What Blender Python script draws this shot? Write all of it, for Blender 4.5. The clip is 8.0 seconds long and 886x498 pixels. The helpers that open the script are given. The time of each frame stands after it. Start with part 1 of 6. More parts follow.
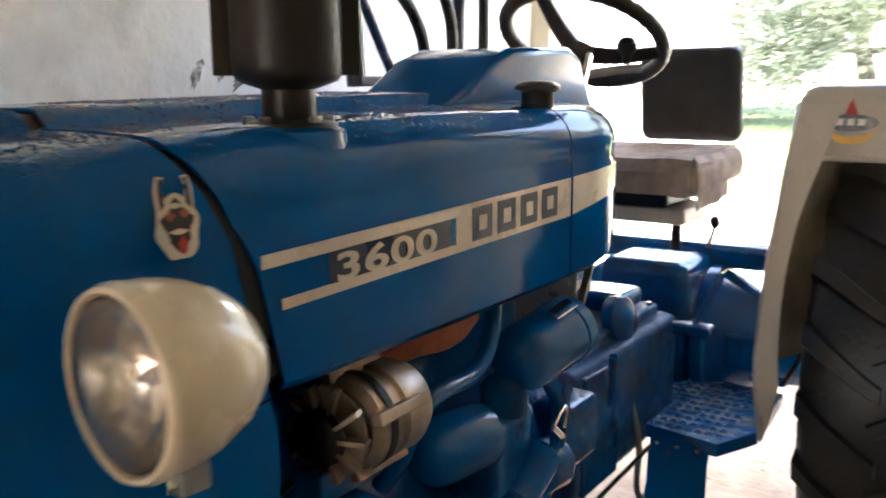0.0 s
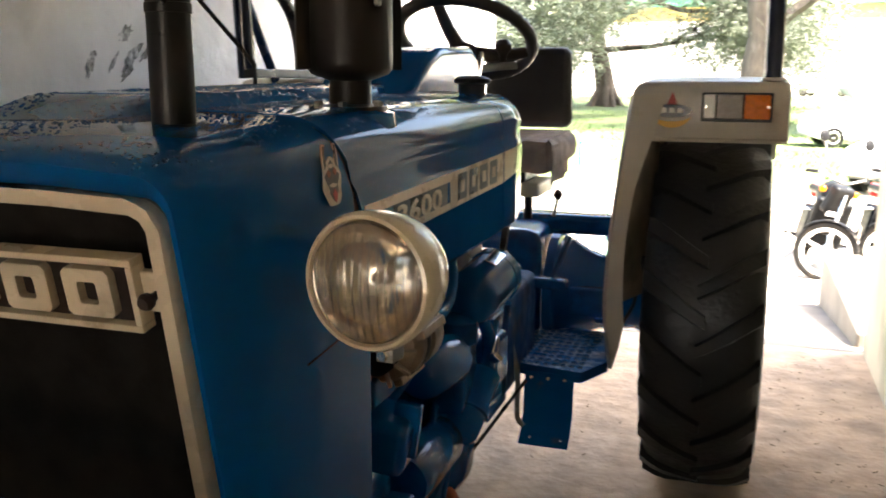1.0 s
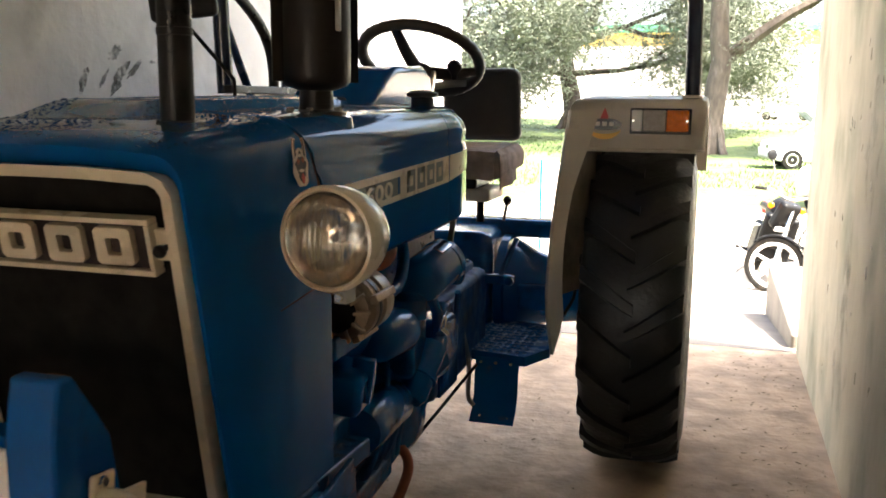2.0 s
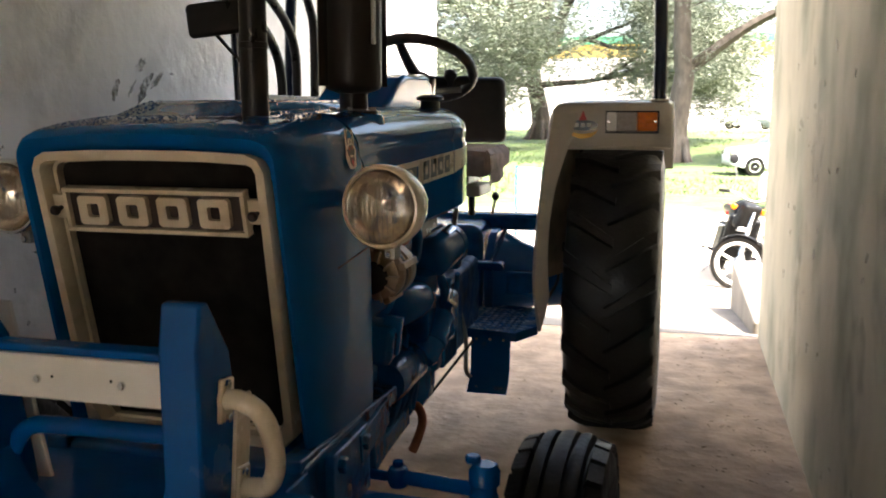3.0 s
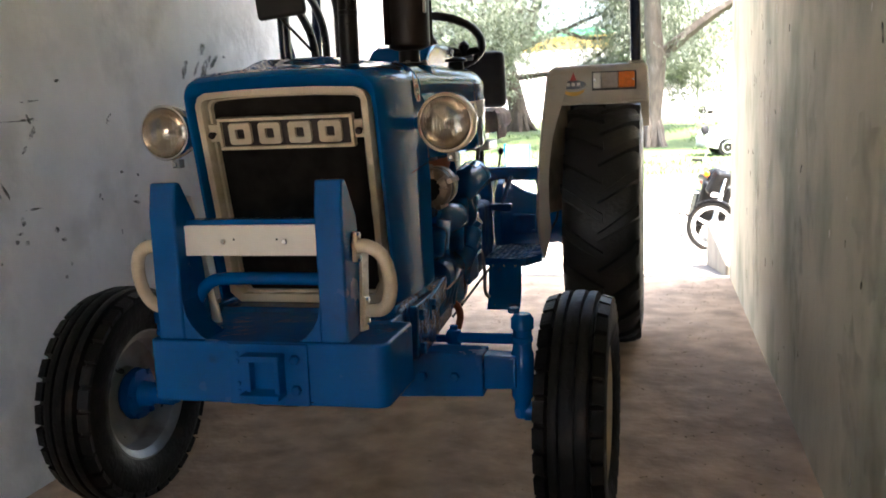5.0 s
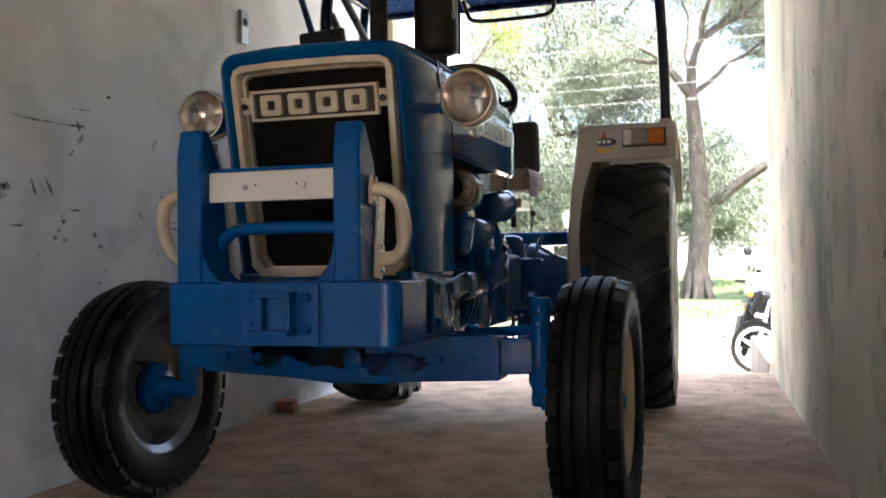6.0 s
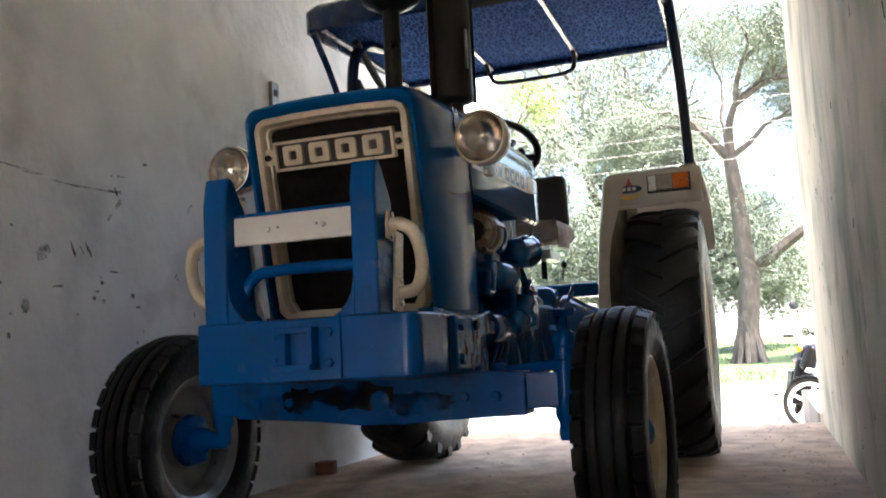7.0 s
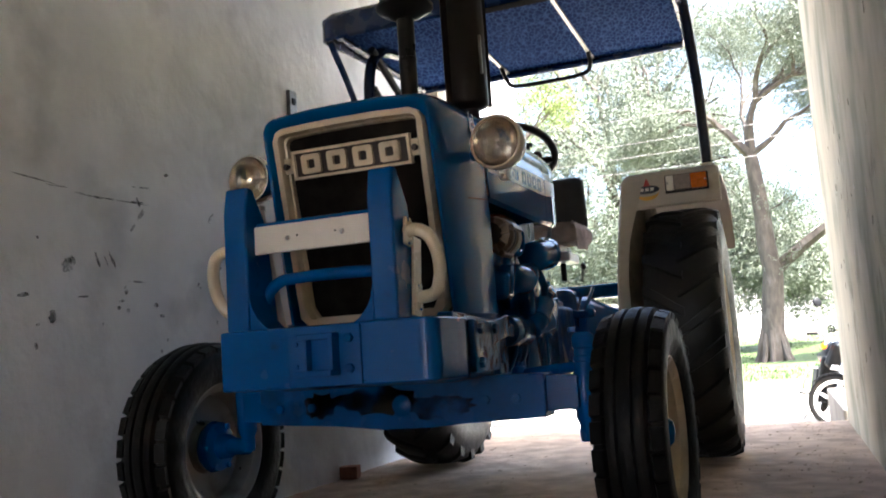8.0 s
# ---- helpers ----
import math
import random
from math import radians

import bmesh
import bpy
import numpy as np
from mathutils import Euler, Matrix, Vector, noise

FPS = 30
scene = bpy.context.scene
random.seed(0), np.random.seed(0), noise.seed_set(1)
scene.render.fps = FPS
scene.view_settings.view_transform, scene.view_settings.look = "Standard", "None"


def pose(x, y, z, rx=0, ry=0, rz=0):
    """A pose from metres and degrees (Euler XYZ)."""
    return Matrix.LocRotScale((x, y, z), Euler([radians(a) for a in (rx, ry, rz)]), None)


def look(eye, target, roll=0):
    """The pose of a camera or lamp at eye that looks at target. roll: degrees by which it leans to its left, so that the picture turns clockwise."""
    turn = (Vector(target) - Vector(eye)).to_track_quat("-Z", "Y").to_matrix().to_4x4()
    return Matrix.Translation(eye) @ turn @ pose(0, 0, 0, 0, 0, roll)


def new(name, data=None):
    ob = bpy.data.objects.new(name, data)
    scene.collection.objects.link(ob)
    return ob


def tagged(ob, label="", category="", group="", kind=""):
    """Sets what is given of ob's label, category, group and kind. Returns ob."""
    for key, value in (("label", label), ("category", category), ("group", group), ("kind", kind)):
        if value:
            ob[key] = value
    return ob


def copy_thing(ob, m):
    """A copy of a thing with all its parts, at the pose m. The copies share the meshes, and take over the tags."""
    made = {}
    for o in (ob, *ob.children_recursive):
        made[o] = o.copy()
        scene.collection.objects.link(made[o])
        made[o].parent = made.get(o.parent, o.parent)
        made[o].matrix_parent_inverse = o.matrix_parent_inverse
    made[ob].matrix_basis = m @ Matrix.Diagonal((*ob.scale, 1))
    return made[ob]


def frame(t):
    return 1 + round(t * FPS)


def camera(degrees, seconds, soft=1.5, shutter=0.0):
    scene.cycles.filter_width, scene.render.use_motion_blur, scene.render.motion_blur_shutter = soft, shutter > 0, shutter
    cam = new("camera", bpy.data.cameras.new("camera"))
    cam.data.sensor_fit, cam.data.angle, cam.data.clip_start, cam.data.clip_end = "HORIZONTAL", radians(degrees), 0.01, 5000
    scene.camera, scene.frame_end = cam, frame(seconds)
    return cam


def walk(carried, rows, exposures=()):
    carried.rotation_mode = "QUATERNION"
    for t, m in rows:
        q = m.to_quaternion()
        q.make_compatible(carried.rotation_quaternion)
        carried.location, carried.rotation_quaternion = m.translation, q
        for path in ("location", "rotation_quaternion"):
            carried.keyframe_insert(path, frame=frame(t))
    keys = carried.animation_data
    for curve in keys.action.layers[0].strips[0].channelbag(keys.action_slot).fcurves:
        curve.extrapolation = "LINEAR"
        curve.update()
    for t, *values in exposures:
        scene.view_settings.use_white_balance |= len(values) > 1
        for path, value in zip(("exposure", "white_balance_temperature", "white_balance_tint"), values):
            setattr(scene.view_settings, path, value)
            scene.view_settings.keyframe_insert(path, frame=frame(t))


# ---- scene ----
from mathutils.bvhtree import BVHTree

cam = camera(53.3, 8.0, soft=1.7, shutter=0.5)
PATH = [
    (0, (1.027, -0.018, 1.482), (-0.081, 1.606, 1.117), -0.4),
    (0.5, (0.959, -0.326, 1.488), (0.1, 1.446, 1.142), 0.4),
    (1, (0.842, -0.523, 1.483), (0.211, 1.336, 1.102), 0.2),
    (1.5, (0.904, -0.646, 1.482), (0.331, 1.235, 1.117), 0.4),
    (1.7, (0.967, -0.719, 1.473), (0.393, 1.164, 1.121), 0.5),
    (2.8, (1.014, -1.145, 1.443), (0.471, 0.756, 1.143), -0.1),
    (3, (0.997, -1.232, 1.431), (0.489, 0.678, 1.127), -0.0),
    (3.25, (0.998, -1.332, 1.408), (0.528, 0.589, 1.108), -0.1),
    (3.5, (1.053, -1.418, 1.385), (0.557, 0.497, 1.09), -0.2),
    (4, (1.117, -1.626, 1.364), (0.546, 0.237, 0.912), -2.0),
    (4.5, (1.044, -1.871, 1.364), (0.541, 0.025, 0.978), -2.2),
    (4.7, (0.988, -1.974, 1.351), (0.532, -0.061, 0.984), -2.3),
    (5.8, (1.074, -2.033, 0.87), (0.526, -0.109, 0.85), -1.3),
    (6, (1.081, -2.046, 0.753), (0.516, -0.128, 0.802), -0.7),
    (6.5, (1.1, -2.054, 0.686), (0.492, -0.153, 0.819), -1.5),
    (7, (1.161, -2.067, 0.628), (0.508, -0.191, 0.856), -3.0),
    (7.5, (1.196, -2.1, 0.623), (0.523, -0.239, 0.91), -3.7),
    (8, (1.177, -2.086, 0.629), (0.481, -0.227, 0.867), -3.9),
]
walk(cam, [(t, look(eye, target, roll)) for t, eye, target, roll in PATH], [(0.0, 4.72, 6200, 10), (0.5, 4.35, 6400, 9), (1.0, 3.79, 6650, 8), (1.5, 3.61, 6750, 8), (3.0, 3.17, 6600, 8), (3.5, 3.29, 6400, 8), (3.7, 3.35, 6370, 8), (4.0, 4.01, 6300, 8), (4.2, 4.29, 6290, 8), (4.5, 4.04, 6250, 8), (6.0, 3.51, 6000, 9), (7.0, 3.45, 5900, 9), (8.0, 3.33, 5900, 9)])

# ---- world and sun ----
world = bpy.data.worlds.new("sky")
scene.world = world
world.use_nodes = True
SUN_UP, SUN_ROUND = 60.0, 112.0
sky = world.node_tree.nodes.new("ShaderNodeTexSky")
sky.sky_type, sky.sun_disc = "NISHITA", False
sky.sun_elevation, sky.sun_rotation = radians(SUN_UP), radians(SUN_ROUND)
sky.dust_density, sky.ozone_density, sky.air_density = 6.0, 0.6, 1.0
world.node_tree.links.new(sky.outputs[0], world.node_tree.nodes["Background"].inputs[0])
world.node_tree.nodes["Background"].inputs[1].default_value = 0.15
sun_data = bpy.data.lights.new("sun", "SUN")
sun_data.energy, sun_data.angle, sun_data.color = 5.0, radians(4), (1.0, 0.95, 0.87)
sun = new("sun", sun_data)
sun.matrix_world = look((0, 0, 20), (0, 0, 0))
sun.rotation_euler = (radians(90 - SUN_UP), 0, radians(180 - SUN_ROUND))


# ---- materials ----
def material(name, colour, rough=0.5, metal=0.0, var=0.15, scale=8.0, bump=0.0, bump_scale=60.0, coat=0.0, dirt=None, dirt_amount=0.0,
             dirt_scale=3.0, stretch=(1, 1, 1), rough_var=0.1, object_random=0.0, spec=0.5):
    """A surface with mottled colour, patches of dirt, uneven gloss and fine relief."""
    m = bpy.data.materials.new(name)
    m.use_nodes = True
    n, l = m.node_tree.nodes, m.node_tree.links
    b = n["Principled BSDF"]
    co = n.new("ShaderNodeTexCoord")
    mp = n.new("ShaderNodeMapping")
    mp.inputs["Scale"].default_value = stretch
    l.new(co.outputs["Object"], mp.inputs[0])

    def tex(s, detail=6.0):
        t = n.new("ShaderNodeTexNoise")
        t.inputs["Scale"].default_value, t.inputs["Detail"].default_value = s, detail
        l.new(mp.outputs[0], t.inputs["Vector"])
        return t.outputs["Fac"]

    def remap(fac, a0, a1, b0, b1):
        r = n.new("ShaderNodeMapRange")
        for i, v in enumerate((a0, a1, b0, b1)):
            r.inputs[i + 1].default_value = v
        l.new(fac, r.inputs[0])
        return r.outputs[0]

    def mix(fac, a, c):
        x = n.new("ShaderNodeMix")
        x.data_type = "RGBA"
        l.new(fac, x.inputs["Factor"])
        for s, v in (("A", a), ("B", c)):
            k = [i for i in x.inputs if i.name == s and i.type == "RGBA"][0]
            if isinstance(v, tuple):
                k.default_value = (*v, 1)
            else:
                l.new(v, k)
        return [o for o in x.outputs if o.type == "RGBA"][0]

    lo = tuple(c * (1 - var) for c in colour)
    hi = tuple(min(1.0, c * (1 + var)) for c in colour)
    col = mix(remap(tex(scale), 0.3, 0.7, 0, 1), lo, hi)
    if object_random:
        info = n.new("ShaderNodeObjectInfo")
        hsv = n.new("ShaderNodeHueSaturation")
        l.new(remap(info.outputs["Random"], 0, 1, 1 - object_random, 1 + object_random), hsv.inputs["Value"])
        l.new(col, hsv.inputs["Color"])
        col = hsv.outputs[0]
    if dirt:
        col = mix(remap(tex(dirt_scale, 9.0), 0.62 - dirt_amount, 0.80 - dirt_amount, 0, 0.85), col, dirt)
    l.new(col, b.inputs["Base Color"])
    l.new(remap(tex(scale * 1.7), 0.3, 0.7, max(0.02, rough - rough_var), min(1, rough + rough_var)), b.inputs["Roughness"])
    b.inputs["Metallic"].default_value = metal
    b.inputs["Specular IOR Level"].default_value = spec
    b.inputs["Coat Weight"].default_value = coat
    b.inputs["Coat Roughness"].default_value = 0.06
    if bump:
        bp = n.new("ShaderNodeBump")
        bp.inputs["Strength"].default_value, bp.inputs["Distance"].default_value = 1.0, bump
        l.new(tex(bump_scale, 8.0), bp.inputs["Height"])
        l.new(bp.outputs[0], b.inputs["Normal"])
    return m


def glass(name, colour=(1, 1, 1), rough=0.02):
    m = bpy.data.materials.new(name)
    m.use_nodes = True
    b = m.node_tree.nodes["Principled BSDF"]
    b.inputs["Base Color"].default_value = (*colour, 1)
    b.inputs["Roughness"].default_value = rough
    b.inputs["Transmission Weight"].default_value = 1.0
    b.inputs["IOR"].default_value = 1.45
    return m


BLUE = (0.0006, 0.085, 0.27)
M = {
    "blue": material("blue_paint", BLUE, 0.09, rough_var=0.05, spec=0.45, var=0.12, scale=4, coat=0.0, bump=0.0004, bump_scale=90, dirt=(0.10, 0.10, 0.10), dirt_amount=-0.03, dirt_scale=14),
    "bumper_blue": material("bumper_blue_paint", (0.0003, 0.088, 0.31), 0.2, rough_var=0.08, var=0.15, scale=6, coat=0.0, spec=0.28, bump=0.0016, bump_scale=28, dirt=(0.01, 0.03, 0.07), dirt_amount=-0.03, dirt_scale=11),
    # dark patches stand for grime and for shade on the axle
    "axle_blue": material("grime_and_shade_axle_paint", (0.0003, 0.085, 0.30), 0.25, rough_var=0.1, var=0.2, scale=6, spec=0.15, bump=0.0016, bump_scale=28, dirt=(0.006, 0.010, 0.016), dirt_amount=0.10, dirt_scale=5),
    # body blue made darker, with the engine bay's shade in its colour
    "engine": material("shaded_engine_blue_paint", (0.001, 0.072, 0.225), 0.13, rough_var=0.07, var=0.35, scale=14, coat=0.0, bump=0.002, bump_scale=40, dirt=(0.02, 0.018, 0.015), dirt_amount=0.04, dirt_scale=9),
    "cream": material("cream_paint", (0.70, 0.58, 0.42), 0.26, var=0.07, scale=9, coat=0.7, bump=0.0006, bump_scale=50, dirt=(0.36, 0.27, 0.18), dirt_amount=-0.02, dirt_scale=10),
    "fender": material("fender_cream_paint", (0.56, 0.50, 0.42), 0.36, var=0.08, scale=7, coat=0.2, bump=0.0008, bump_scale=40, dirt=(0.28, 0.21, 0.15), dirt_amount=0.01, dirt_scale=6),
    "white": material("white_paint", (0.85, 0.81, 0.75), 0.4, var=0.04, scale=12, bump=0.0005, dirt=(0.45, 0.38, 0.3), dirt_amount=-0.05, dirt_scale=16),
    "black": material("black_paint", (0.010, 0.009, 0.009), 0.33, spec=0.28, var=0.3, scale=10, bump=0.0006, bump_scale=60, dirt=(0.05, 0.035, 0.025), dirt_amount=-0.02, dirt_scale=8),
    "muffler": material("sooty_black_metal", (0.016, 0.011, 0.009), 0.4, spec=0.28, var=0.4, scale=9, bump=0.001, bump_scale=50, dirt=(0.13, 0.065, 0.028), dirt_amount=0.05, dirt_scale=7, stretch=(1, 1, 0.3)),
    "rubber": material("tyre_rubber", (0.0085, 0.0075, 0.0065), 0.5, var=0.35, scale=12, bump=0.003, bump_scale=60, dirt=(0.040, 0.028, 0.019), dirt_amount=0.04, dirt_scale=8, spec=0.18),
    "dusty_rubber": material("dusty_tyre_rubber", (0.015, 0.014, 0.012), 0.42, var=0.35, scale=10, bump=0.003, bump_scale=60, dirt=(0.046, 0.034, 0.024), dirt_amount=0.01, dirt_scale=7),
    "grille": material("grille_black", (0.016, 0.014, 0.013), 0.9, var=0.3, scale=20, bump=0.001, spec=0.03),
    "badge": material("badge_maroon_black", (0.022, 0.010, 0.008), 0.4, var=0.3, scale=14),
    "reflector": material("lamp_mirror", (0.74, 0.66, 0.58), 0.035, 1.0, var=0.15, scale=30, rough_var=0.02, bump=0.0022, bump_scale=32),
    "chrome": material("bright_metal", (0.75, 0.74, 0.72), 0.16, 1.0, var=0.08, scale=20, rough_var=0.06),
    "steel": material("dull_steel", (0.34, 0.33, 0.31), 0.42, 1.0, var=0.2, scale=18, bump=0.001, dirt=(0.12, 0.09, 0.06), dirt_amount=0.05, dirt_scale=12),
    "rim": material("grey_rim_metal", (0.42, 0.42, 0.40), 0.36, 0.7, var=0.15, scale=9, bump=0.0008, dirt=(0.2, 0.17, 0.13), dirt_amount=0.04, dirt_scale=7),
    "alternator": material("cast_aluminium", (0.33, 0.25, 0.19), 0.38, 0.6, var=0.25, scale=22, bump=0.001, dirt=(0.08, 0.06, 0.04), dirt_amount=0.05, dirt_scale=14),
    "rust": material("rusty_cast_iron", (0.30, 0.085, 0.035), 0.75, var=0.3, scale=16, bump=0.002, dirt=(0.05, 0.03, 0.02), dirt_amount=0.04, dirt_scale=12),
    "seat": material("dark_seat_vinyl", (0.028, 0.025, 0.021), 0.55, var=0.2, scale=12, bump=0.001, bump_scale=140),
    "seat_cover": material("worn_seat_cloth", (0.40, 0.31, 0.25), 0.85, var=0.3, scale=14, bump=0.004, bump_scale=30, dirt=(0.12, 0.10, 0.08), dirt_amount=0.06, dirt_scale=9),
    "wheel": material("steering_wheel_plastic", (0.028, 0.018, 0.014), 0.4, var=0.25, scale=14, bump=0.001, bump_scale=90),
    "wall": material("whitewashed_plaster", (0.87, 0.865, 0.855), 0.85, var=0.08, scale=4.0, bump=0.010, bump_scale=13, dirt=(0.60, 0.59, 0.575), dirt_amount=0.08, dirt_scale=2.6),
    "wall_right": material("stained_plaster", (0.50, 0.45, 0.335), 0.82, var=0.12, scale=3.0, bump=0.008, bump_scale=9, dirt=(0.22, 0.222, 0.148), dirt_amount=0.13, dirt_scale=2.0, stretch=(1, 1, 0.7)),
    # ceiling colour darkened to deepen the reflections in the hood
    "ceiling": material("darkened_ceiling_plaster", (0.28, 0.265, 0.245), 0.9, var=0.1, scale=2, bump=0.004, bump_scale=10),
    "floor": material("dusty_concrete", (0.475, 0.333, 0.220), 0.9, var=0.24, scale=6, bump=0.011, bump_scale=18, dirt=(0.27, 0.188, 0.125), dirt_amount=0.11, dirt_scale=3.6),
    "apron": material("pale_concrete", (0.155, 0.135, 0.112), 0.8, var=0.14, scale=2.0, bump=0.008, bump_scale=18, dirt=(0.09, 0.078, 0.064), dirt_amount=0.08, dirt_scale=2.2),
    "scratch": material("pale_scratch", (0.66, 0.62, 0.55), 0.9, var=0.2, scale=30),
    "straw": material("straw_and_grit", (0.42, 0.31, 0.20), 0.9, var=0.4, scale=30),
    "brick": material("red_brick", (0.34, 0.15, 0.09), 0.9, var=0.2, scale=25, bump=0.003, bump_scale=80, dirt=(0.3, 0.26, 0.22), dirt_amount=0.02, dirt_scale=18),
    "bark": material("bark", (0.072, 0.055, 0.043), 0.9, var=0.35, scale=5, bump=0.03, bump_scale=9, stretch=(1, 1, 0.35), dirt=(0.15, 0.13, 0.11), dirt_amount=0.04, dirt_scale=3),
    "leaf": material("grey_green_leaf", (0.135, 0.152, 0.105), 0.6, var=0.35, scale=0.8),
    "leaf_pale": material("yellow_green_leaf", (0.13, 0.17, 0.035), 0.6, var=0.35, scale=0.8),
    "grass": material("grass_blades", (0.045, 0.080, 0.014), 0.7, var=0.4, scale=0.6),
    "lens_amber": material("amber_lens", (0.72, 0.17, 0.004), 0.3, var=0.15, scale=60, spec=0.2, bump=0.001, bump_scale=200),
    "lens_clear": material("clear_lens", (0.34, 0.29, 0.25), 0.25, var=0.12, scale=60, spec=0.35, bump=0.001, bump_scale=200),
    "lens": glass("headlight_glass", (0.98, 0.97, 0.95), 0.03),
    "red": material("red_print", (0.45, 0.03, 0.025), 0.4, var=0.1),
    "yellow": material("yellow_print", (0.75, 0.42, 0.04), 0.4, var=0.1),
    "decal_dark": material("dark_blue_print", (0.012, 0.02, 0.045), 0.3, var=0.15),
    "decal_cream": material("cream_print", (0.66, 0.55, 0.44), 0.3, var=0.06, scale=12, coat=0.3),
    "canopy": material("canopy_blue_sheet", (0.003, 0.02, 0.085), 0.25, var=0.2, scale=5, coat=0.25),
    "post": material("dark_blue_tube_paint", (0.008, 0.014, 0.035), 0.12, var=0.2, scale=9),
    "drop": material("water_bead", (0.001, 0.055, 0.18), 0.03, var=0.1, scale=9, rough_var=0.01, spec=0.5),
    "far_white": material("white_limewash", (0.74, 0.72, 0.68), 0.9, var=0.06, scale=0.7),
    "far_yellow": material("ochre_limewash", (0.50, 0.37, 0.12), 0.9, var=0.1, scale=0.7),
    "far_green": material("green_paint", (0.05, 0.20, 0.11), 0.7, var=0.1, scale=1),
    "dark_glass": material("pale_window", (0.34, 0.35, 0.36), 0.06, var=0.15, rough_var=0.02),
    "car_white": material("white_car_paint", (0.78, 0.78, 0.78), 0.25, var=0.03, coat=0.5),
}


def wet_blue():
    """Glossy blue paint, beaded with rain drops where it faces up."""
    m = material("wet_blue_paint", BLUE, 0.07, var=0.12, scale=4, coat=0.0, rough_var=0.03, spec=0.16)
    n, l = m.node_tree.nodes, m.node_tree.links
    b = n["Principled BSDF"]
    co = n.new("ShaderNodeTexCoord")
    vo = n.new("ShaderNodeTexVoronoi")
    vo.inputs["Scale"].default_value = 120.0
    l.new(co.outputs["Object"], vo.inputs["Vector"])
    no = n.new("ShaderNodeTexNoise")
    no.inputs["Scale"].default_value = 16.0
    l.new(co.outputs["Object"], no.inputs["Vector"])
    drop = n.new("ShaderNodeMapRange")
    drop.interpolation_type = "SMOOTHSTEP"
    l.new(vo.outputs["Distance"], drop.inputs[0])
    size = n.new("ShaderNodeMapRange")
    l.new(no.outputs["Fac"], size.inputs[0])
    for i, v in enumerate((0.35, 0.65, 0.05, 0.40)):
        size.inputs[i + 1].default_value = v
    l.new(size.outputs[0], drop.inputs[1])
    for i, v in ((2, 0.02), (3, 0.0), (4, 1.0)):
        drop.inputs[i].default_value = v
    geo = n.new("ShaderNodeNewGeometry")
    sep = n.new("ShaderNodeSeparateXYZ")
    l.new(geo.outputs["Normal"], sep.inputs[0])
    up = n.new("ShaderNodeMapRange")
    l.new(sep.outputs["Z"], up.inputs[0])
    up.inputs[1].default_value, up.inputs[2].default_value = 0.55, 0.9
    mul = n.new("ShaderNodeMath")
    mul.operation = "MULTIPLY"
    l.new(drop.outputs[0], mul.inputs[0])
    l.new(up.outputs[0], mul.inputs[1])
    bp = n.new("ShaderNodeBump")
    bp.inputs["Distance"].default_value = 0.003
    l.new(mul.outputs[0], bp.inputs["Height"])
    l.new(bp.outputs[0], b.inputs["Normal"])
    l.new(bp.outputs[0], b.inputs["Coat Normal"])
    return m


def lining_cloth():
    """Blue cloth with a pale printed pattern."""
    m = material("printed_blue_cloth", (0.010, 0.02, 0.11), 0.9, var=0.2, scale=20, spec=0.05)
    n, l = m.node_tree.nodes, m.node_tree.links
    b = n["Principled BSDF"]
    co = n.new("ShaderNodeTexCoord")
    mp = n.new("ShaderNodeMapping")
    mp.inputs["Scale"].default_value = (1, 0.5, 1)
    l.new(co.outputs["Object"], mp.inputs[0])
    vo = n.new("ShaderNodeTexVoronoi")
    vo.feature = "DISTANCE_TO_EDGE"
    vo.inputs["Scale"].default_value = 38.0
    l.new(mp.outputs[0], vo.inputs["Vector"])
    r = n.new("ShaderNodeMapRange")
    l.new(vo.outputs["Distance"], r.inputs[0])
    r.inputs[1].default_value, r.inputs[2].default_value = 0.05, 0.12
    r.inputs[3].default_value, r.inputs[4].default_value = 1.0, 0.0
    x = n.new("ShaderNodeMix")
    x.data_type = "RGBA"
    l.new(r.outputs[0], x.inputs["Factor"])
    sockets = [i for i in x.inputs if i.type == "RGBA"]
    sockets[0].default_value, sockets[1].default_value = (0.004, 0.021, 0.105, 1), (0.040, 0.095, 0.25, 1)
    l.new([o for o in x.outputs if o.type == "RGBA"][0], b.inputs["Base Color"])
    return m


